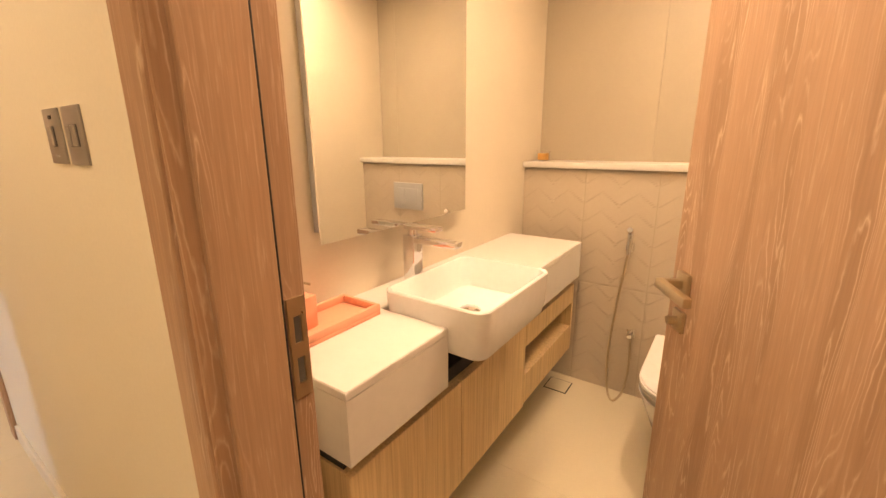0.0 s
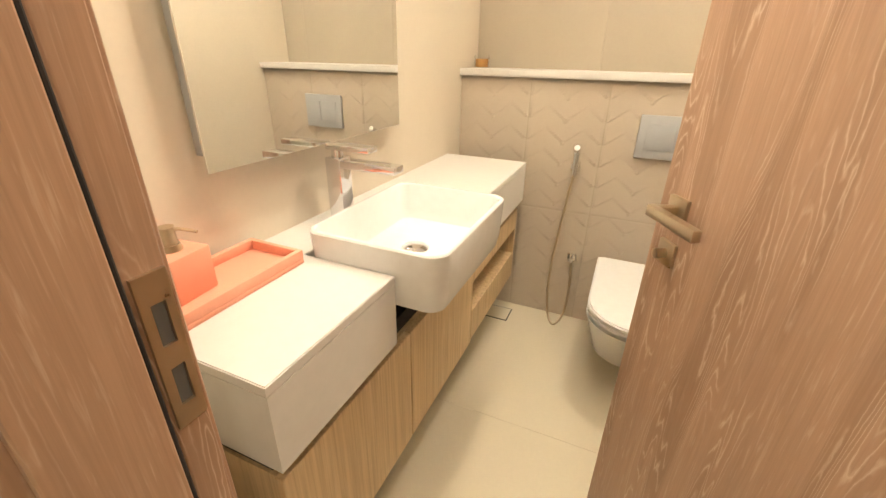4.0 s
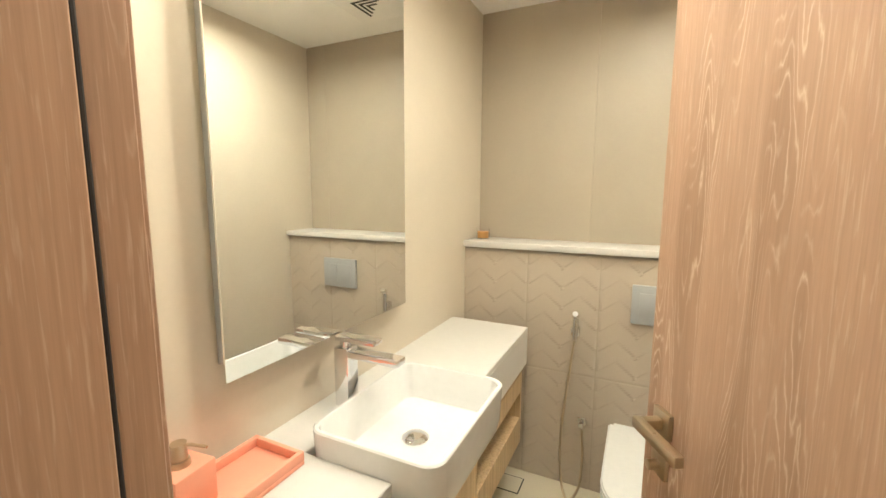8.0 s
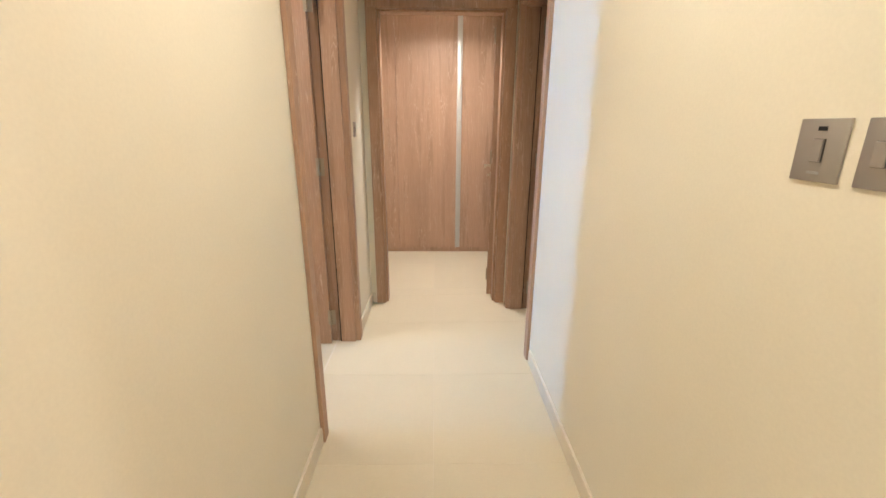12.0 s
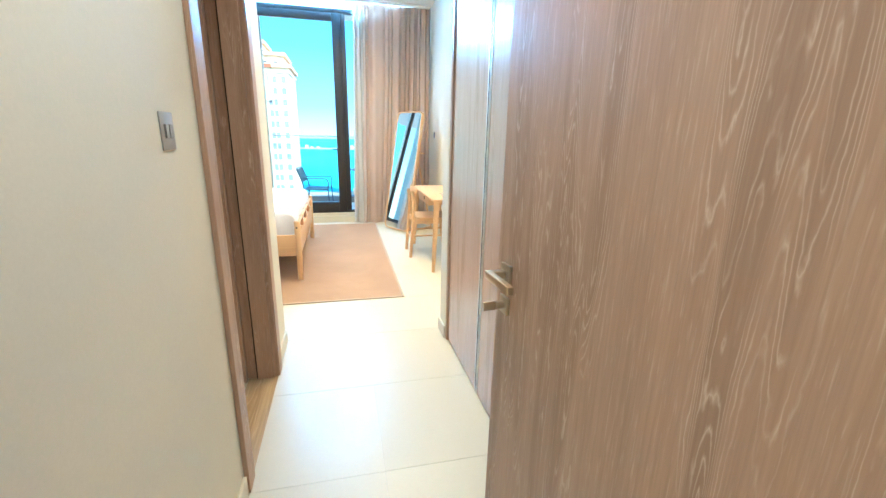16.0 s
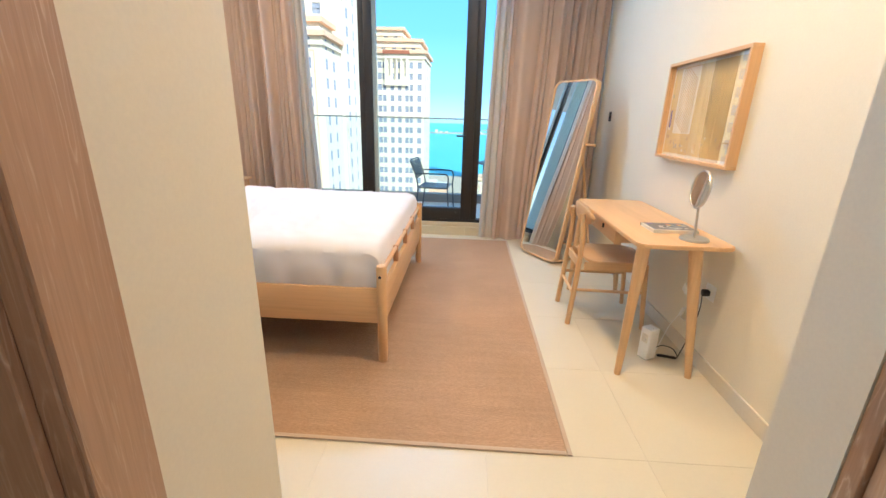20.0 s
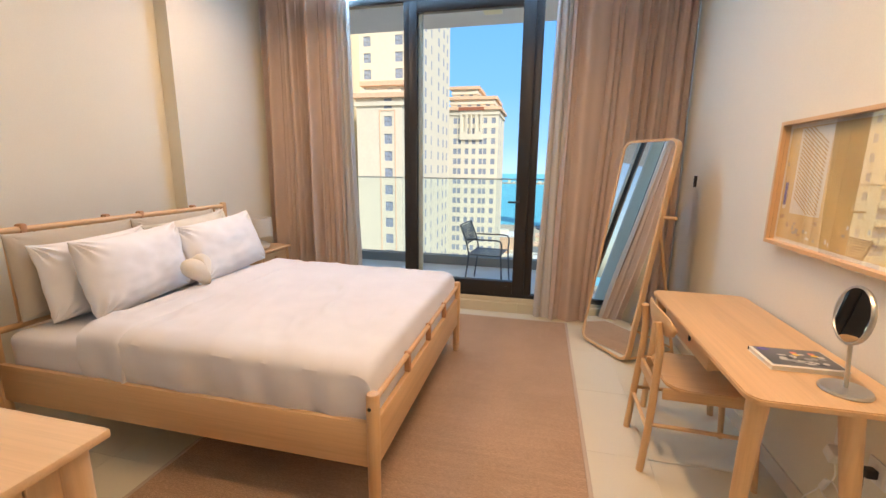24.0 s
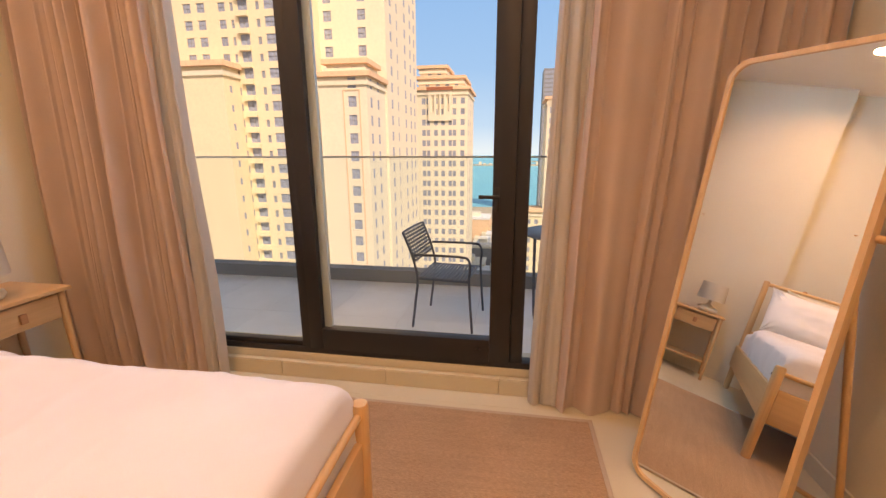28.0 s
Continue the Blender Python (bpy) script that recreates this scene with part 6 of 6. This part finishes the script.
def arm_chair(m):
    """A metal garden chair in its own axes: back at +x, seat towards -x."""
    s = thing("balcony_chair", m, "charcoal metal garden armchair with a woven slatted back", "chair")
    for y in (-0.26, 0.26):
        part("side_frame", tube(curve_pts([(0.255, y, 0.0), (0.225, y, 0.24), (0.205, y, 0.44), (0.245, y, 0.62), (0.315, y, 0.80)], 6), 0.0105, 10), DARKMETAL, s)
        part("armrest", tube(curve_pts([(0.235, y, 0.640), (0.05, y, 0.645), (-0.17, y, 0.645), (-0.225, y, 0.625), (-0.240, y, 0.56), (-0.232, y, 0.44), (-0.245, y, 0.22), (-0.262, y, 0.0)], 6), 0.0105, 10), DARKMETAL, s)
        part("seat_bar", rod((-0.235, y * 0.96, 0.435), (0.21, y * 0.96, 0.435), 0.009, 0.009, 10), DARKMETAL, s)
    part("top_bar", tube(curve_pts([(0.315, -0.26, 0.80), (0.325, -0.22, 0.825), (0.325, 0.22, 0.825), (0.315, 0.26, 0.80)], 6), 0.0105, 10), DARKMETAL, s)
    for k in range(15):
        x = -0.225 + k * 0.030
        part("seat_slat", box(x, x + 0.022, -0.245, 0.245, 0.440, 0.447, bevel=0.001, seg=1), DARKMETAL, s, smooth=False)
    for k in range(9):
        f = k / 8
        part("back_slat", box(0.232 + 0.080 * f, 0.238 + 0.080 * f, -0.25, 0.25, 0.570 + 0.225 * f, 0.588 + 0.225 * f, bevel=0.001, seg=1), DARKMETAL, s, smooth=False)
    for k in range(9):
        y = -0.20 + k * 0.05
        part("back_strip", bm_rod(bmesh.new(), (0.238, y, 0.565), (0.316, y, 0.805), 0.005, 0.005, 6), DARKMETAL, s, smooth=False)
    return s


arm_chair(pose(-1.39, -8.02, BAL_Z, 0, 0, -6) @ Matrix.Scale(0.90, 4))
tbl = thing("balcony_table", (-2.28, -8.12, BAL_Z), "round blue-grey metal balcony table", "table")
part("tabletop", lathe([(0.0, 0.700), (0.32, 0.700), (0.328, 0.704), (0.328, 0.716), (0.322, 0.720), (0.0, 0.720)], 48), TABLETOP, tbl)
for k in range(4):
    a = radians(22 + 90 * k)
    c, s = math.cos(a), math.sin(a)
    part("leg", tube(curve_pts([(0.26 * c, 0.26 * s, 0.699), (0.25 * c, 0.25 * s, 0.30), (0.235 * c, 0.235 * s, 0.06), (0.20 * c, 0.20 * s, 0.012), (0.05 * c, 0.05 * s, 0.012)], 6), 0.011, 10), DARKMETAL, tbl)

# ---- city and sea ----
GZ = -58.0
structure("ground", box(-2600, 3200, -420, 300, GZ - 1, GZ), GROUND, "built-up city ground far below", "ground")
structure("beach", box(-2600, 3200, -445, -340, GZ - 0.9, GZ + 0.4), SAND, "pale sand beach", "beach")
SEA, sn, sl, sb = nodes_of("sea_water", 0.45, 0, 0.25)
sv = coords(sn, sl)
depth = noise_node(sn, sl, sv, 0.004, 4)
sl.new(ramp(sn, sl, depth, [(0.3, (0.10, 0.50, 0.62)), (0.7, (0.18, 0.60, 0.68))]), sb.inputs["Base Color"])
bumped(sn, sl, sb, noise_node(sn, sl, sv, 0.35, 5), 0.35, 0.4)
structure("water", box(-4500, 4500, -4950, -440, GZ - 2, GZ + 0.2), SEA, "turquoise sea to the horizon", "sea")
SKYGLOW, kn, kl, kb = nodes_of("clear_sky_backdrop", 1.0, 0, 0.0)
kb.inputs["Base Color"].default_value = (0, 0, 0, 1)
split = kn.new("ShaderNodeSeparateXYZ")
kl.new(coords(kn, kl, (1, 1, 1 / 2600.0)), split.inputs["Vector"])
kl.new(ramp(kn, kl, split.outputs["Z"], [(0.0, (0.52, 0.80, 1.0)), (0.10, (0.33, 0.65, 0.97)), (0.32, (0.20, 0.52, 0.93)), (0.8, (0.12, 0.42, 0.88))]), kb.inputs["Emission Color"])
kb.inputs["Emission Strength"].default_value = 1.2


def sky_arc(r, z0, z1, n=56):
    bm = bmesh.new()
    ring = [(r * math.sin(a), -r * math.cos(a)) for a in [radians(-72 + 144 * k / n) for k in range(n + 1)]]
    low, high = [bm.verts.new((x, y, z0)) for x, y in ring], [bm.verts.new((x, y, z1)) for x, y in ring]
    for k in range(n):
        bm.faces.new((low[k], low[k + 1], high[k + 1], high[k]))
    return bm


structure("backdrop_sky", sky_arc(4700, GZ, 2600), SKYGLOW, "clear blue sky down to the sea's horizon", "sky")
isle = thing("island", (0, -1650, GZ), "low sandy breakwater island with a few pale buildings", "island", kind="structure")
part("sand_bank", outline([(-420, -1700), (-200, -1632), (60, -1625), (150, -1640), (210, -1665), (120, -1700), (-150, -1740)], GZ, GZ + 4.0), SAND, isle, world=True)
part("sand_bank", outline([(-600, -2150), (-180, -2120), (-60, -2150), (-200, -2200), (-600, -2230)], GZ, GZ + 5.0), SAND, isle, world=True)
rb = random.Random(8)
for k in range(16):
    x, y, w = rb.uniform(-250, 140), -1655 - rb.uniform(0, 25), rb.uniform(8, 22)
    part("pavilion", box(x, x + w, y - 10, y, GZ + 3.9, GZ + 4 + rb.uniform(4, 11)), FACADE, isle, world=True, smooth=False)

WIN_MESH = {}


def tower_window(w, h):
    key = (round(w, 2), round(h, 2))
    if key not in WIN_MESH:
        bm = bmesh.new()
        bm_box(bm, -w / 2, w / 2, -0.06, 0.0, 0, h)
        WIN_MESH[key] = (mesh_of("pane", bm, TOWERGLASS), mesh_of("frame", bm_box(bm_box(bmesh.new(), -w / 2, w / 2, 0.0, 0.10, h * 0.49, h * 0.52), -0.03, 0.03, 0.0, 0.09, 0, h), GREYPLATE))
    return WIN_MESH[key]


def tower(name, x0, x1, y0, y1, z0, z1, label, front=(), side=(), storey=3.3, first=None, mat=None, cornice=True, low=-46.0, setback=0.3):
    """A block: front faces +y at y1, its flank faces -x at x0. front, side: window columns as (offset from the near corner, width, height)."""
    mat = mat or FACADE
    t = thing(name, ((x0 + x1) / 2, (y0 + y1) / 2, z0), label, "building", kind="structure")
    top_sill = first if first is not None else z1 - 4.2
    floors = []
    z = top_sill
    while z > low:
        floors.append(z)
        z -= storey
    hf = [(x0 + o, x0 + o + w, z, z + h) for o, w, h in front for z in floors]
    hs = [(y1 - o - w, y1 - o, z, z + h) for o, w, h in side for z in floors]
    part("wall", slab("x", y1, y1 - setback, x0, x1, z0, z1, hf, back_too=False), mat, t, world=True, smooth=False)
    part("wall", slab("y", x0, x0 + 0.2, y0, y1 - setback, z0, z1, hs, back_too=False), mat, t, world=True, smooth=False)
    part("core", box(x0 + 0.15, x1, y0, y1 - setback + 0.05, z0, z1 - 0.3), mat, t, world=True, smooth=False)
    base = t.matrix_basis.translation
    for x in hf:
        w = new("window", tower_window(x[1] - x[0], x[3] - x[2])[0])
        w.matrix_basis = pose((x[0] + x[1]) / 2 - base.x, y1 - setback + 0.12 - base.y, x[2] - base.z)
        w.parent = t
        f = new("frame", tower_window(x[1] - x[0], x[3] - x[2])[1])
        f.matrix_basis = Matrix()
        f.parent = w
    for x in hs:
        w = new("window", tower_window(x[1] - x[0], x[3] - x[2])[0])
        w.matrix_basis = pose(x0 + 0.07 - base.x, (x[0] + x[1]) / 2 - base.y, x[2] - base.z, 0, 0, 90)
        w.parent = t
    if cornice:
        for k, (a, b, o) in enumerate(((-1.5, -0.7, 0.35), (0.0, 0.9, 0.9))):
            part("cornice", box(x0 - o, x1 + o, y0, y1 + o, z1 + a, z1 + b), CORNICE if k else FACADE, t, "terracotta-edged cornice", world=True, smooth=False)
    return t


tower("apartment_tower", 25.95, 35.8, -96.4, -85, GZ, 15.0, "beige apartment tower with a terracotta cornice", front=[(2.2, 1.7, 1.95)], side=[(1.8, 1.3, 1.9), (6.2, 1.3, 1.9)], storey=3.43, first=12.95)
band = thing("facade_moulding", (29.0, -85.0, GZ), "thin moulding framing a column of tower windows", "moulding", kind="structure")
for x in (27.5, 30.75):
    part("moulding_bar", box(x - 0.10, x + 0.10, -85.0, -84.88, GZ, 12.5), CORNICE, band, world=True, smooth=False)
part("moulding_bar", box(27.4, 30.85, -85.0, -84.88, 12.5, 12.7), CORNICE, band, world=True, smooth=False)
tower("roof_pavilion", 27.0, 34.6, -95, -87, 15.92, 17.6, "roof pavilion of a beige apartment tower", front=[(1.6, 1.2, 0.9), (5.0, 1.2, 0.9)], storey=9, first=16.2, low=16)
tower("apartment_tower", 25.4, 47.0, -125.5, -96.5, GZ, 88, "very tall beige apartment tower with many small windows", front=[(4.26, 1.8, 2.1), (11.8, 1.8, 2.1), (15.2, 1.3, 2.1), (18.4, 1.8, 2.1)], side=[(3.2, 1.5, 2.0), (8.6, 1.0, 2.0), (15.4, 1.6, 2.0), (20.9, 1.6, 2.0), (25.2, 1.6, 2.0)], storey=3.5, first=80.5, cornice=False)
tower("apartment_tower", 12.6, 28.9, -160, -140, GZ, 19.6, "beige apartment tower with ornate top storeys", front=[(0.9, 1.3, 1.8), (3.6, 1.1, 1.8), (4.95, 1.1, 1.8), (7.2, 1.2, 1.8), (9.5, 1.2, 1.8), (12.0, 1.1, 1.8), (13.4, 1.2, 1.8)], side=[(3, 1.3, 1.8), (9, 1.3, 1.8)], storey=3.2, first=15.4)
tower("tower_crown", 14.2, 28.4, -158, -141.5, 20.5, 23.0, "set-back storey of a beige apartment tower", front=[(1.5, 1.2, 1.4), (4.5, 1.2, 1.4), (7.5, 1.2, 1.4), (10.8, 1.2, 1.4)], storey=9, first=20.9, low=20)
tower("tower_crown", 20.0, 28.2, -157, -143, 23.9, 26.4, "crown of a beige apartment tower", front=[(1.5, 1.2, 1.2), (4.5, 1.2, 1.2)], storey=9, first=24.4, low=24)
crown = thing("tower_porch", (21.4, -139.6, 10), "projecting beige loggia with tall slots and a red tiled roof", "loggia", kind="structure")
part("red_roof", box(17.2, 25.4, -140, -139.0, 19.4, 20.4), TILEROOF, crown, "red tiled roof strip", world=True, smooth=False)
part("loggia_wall", slab("x", -139.4, -139.95, 17.6, 25.0, 10.4, 19.4, [(18.4, 19.4, 13.0, 18.2), (20.1, 21.1, 12.2, 18.2), (21.5, 22.5, 12.2, 18.2), (23.2, 24.2, 13.0, 18.2)], back_too=False), FACADE, crown, world=True, smooth=False)
tower("apartment_tower", 40.0, 66.0, -104, -80, GZ, 88, "tall yellow-beige apartment tower with stacked balconies", front=[(0.3, 2.4, 1.7), (3.6, 0.7, 1.3), (5.9, 1.9, 1.8), (8.7, 0.6, 1.4), (10.3, 1.4, 1.5), (14.4, 1.6, 1.6), (17.2, 1.6, 1.6)], side=[(3, 1.4, 1.8), (9, 1.4, 1.8)], storey=2.87, first=77.5, cornice=False, mat=FACADE2)
tower("apartment_tower", 48.9, 66.0, -79.9, -75.3, GZ, 15.8, "lower beige tower block with a terracotta cornice", front=[(8.0, 1.5, 1.8)], side=[(1.6, 0.7, 1.2)], storey=3.3, mat=FACADE2)
for k in range(42):
    z = 77.4 - k * 2.87
    b = thing("tower_balcony", (46.85, -79.9, z), "small balcony on a beige tower", "balcony", "tower balconies", kind="structure")
    part("parapet", box(-1.05, 1.05, 0.0, 0.55, -0.95, -0.10), FACADE2, b, smooth=False)
tower("apartment_tower", -34.0, -12.4, -165, -150, GZ, 17.2, "beige apartment tower beside the sea", front=[(17.6, 1.4, 1.8), (19.6, 1.2, 1.8), (14.4, 1.4, 1.8)], side=[], storey=3.3)
tower("glass_tower", -46.0, -26.0, -420, -400, GZ, 70.0, "distant dark glass tower", front=[(1, 18, 2.4)], storey=3.6, mat=UPSTAND, cornice=False)
tower("podium_block", -12.2, -6.3, -158, -148, GZ, -19.2, "low yellow-beige podium block", front=[(1.2, 1.2, 1.6), (3.6, 1.2, 1.6)], storey=3.3, mat=FACADE2)
rb = random.Random(21)
for k in range(46):
    x, y = rb.uniform(-60, 70), rb.uniform(-330, -175)
    w, d, h = rb.uniform(8, 22), rb.uniform(8, 20), rb.uniform(5, 17)
    b = thing("low_building", (x, y, GZ), "low flat-roofed building near the beach", "building", "low buildings", kind="structure")
    part("block", box(-w / 2, w / 2, -d / 2, d / 2, 0, h), rb.choice((FACADE, CORNICE, SOFFIT, FACADE2, UPSTAND)), b, smooth=False)
    part("parapet", box(-w / 2 - 0.3, w / 2 + 0.3, -d / 2 - 0.3, d / 2 + 0.3, h, h + 0.9), rb.choice((FACADE, CORNICE, SOFFIT)), b, smooth=False)
    part("stair_head", box(-w / 6, w / 5, -d / 5, d / 6, h + 0.9, h + 3.4), FACADE, b, smooth=False)

# ---- floor and wall tiles, piece by piece ----
lay_tiles(floor, -3.14, -1.42, -3.13, -0.62, 0.0, 0.655, 0.630, -1.945, -3.13, FLOOR)
lay_tiles(floor, -3.15, 0.98, -7.03, -3.13, 0.0, 0.655, 0.630, -1.945, -3.13, FLOOR)
lay_tiles(floor, -3.11, 2.2, -0.62, 0.70, 0.0, 0.655, 0.630, -1.945, -3.13 + 4 * 0.63, FLOOR)
lay_tiles(floor, -0.49, 0.86, 0.70, 2.53, 0.0, 1.20, 1.20, -0.42, 0.50, FLOOR, 0.0012)
lay_tiles(floor, -4.36, -3.11, -1.25, 1.30, 0.0, 0.655, 0.630, -1.945, -3.13, FLOOR)
WOODTILE = wood("wood_look_tile", (0.42, 0.29, 0.16), (0.52, 0.38, 0.22), (0.60, 0.47, 0.30), "y", 0.4)
lay_tiles(floor, -1.42, -1.262, -2.83, -1.55, 0.0, 0.158, 1.28, -1.42, -2.83, WOODTILE)
lay_tiles(floor, -1.262, 0.6, -2.83, -1.55, 0.0, 0.655, 0.630, -1.262, -2.83, FLOOR)
lay_tiles(floor, -3.11, -0.62, 0.70, 2.30, 0.0, 0.655, 0.630, -1.945, -3.13, FLOOR)
lay_tiles(balcony, -4.5, 4.5, -8.86, -7.32, BAL_Z, 0.60, 0.60, -0.40, -8.55, DECK, 0.0022)


def relief_tile(w, h, cols, rows, rise=0.0031):
    """A wall tile, face towards -y, pressed with columns of slanting chevron ridges."""
    bm, nx, nz = bmesh.new(), cols * 8, rows * 12
    grid = []
    for i in range(nx + 1):
        line = []
        for j in range(nz + 1):
            u, v = i / nx * cols, j / nz * rows
            f = u % 1.0
            slant = f if int(u + 1e-6) % 2 else 1 - f
            ph = (v + 0.75 * slant) % 1.0
            lift = (1 - ph) * (0.25 + 0.75 * slant)
            edge = min(1.0, min(i, nx - i) / 1.0, min(j, nz - j) / 1.0)
            line.append(bm.verts.new((-w / 2 + w * i / nx, -rise * lift * edge, -h / 2 + h * j / nz)))
        grid.append(line)
    for a, b in zip(grid, grid[1:]):
        for j in range(nz):
            bm.faces.new((a[j], b[j], b[j + 1], a[j + 1]))
    bmesh.ops.recalc_face_normals(bm, faces=bm.faces)
    if bm.faces[0].normal.y > 0:
        bmesh.ops.reverse_faces(bm, faces=bm.faces)
    return bm


def wall_tile(w, h, t=0.008):
    return box(-w / 2, w / 2, 0, t, -h / 2, h / 2, bevel=0.001, seg=1)


RELIEF = mesh_of("tile", relief_tile(0.3355, 0.5825, 4, 6), CHEVRON)
for i in range(4):
    for j in range(2):
        t = new("tile", RELIEF)
        t.location = (BATH_W + 0.169 + i * 0.3388, BATH_N + 0.006, 0.2925 + j * 0.585)
        t.parent = bath_low
for i, (a, b) in enumerate(((BATH_W, 0.105), (0.105, 0.705), (0.705, BATH_E))):
    for c, d in ((1.20, 2.40),):
        key = mesh_of("tile", wall_tile(b - a - 0.0008, d - c - 0.0025), TAUPE)
        t = new("tile", key)
        t.location = ((a + b) / 2, BATH_N2, (c + d) / 2)
        t.parent = bath_high
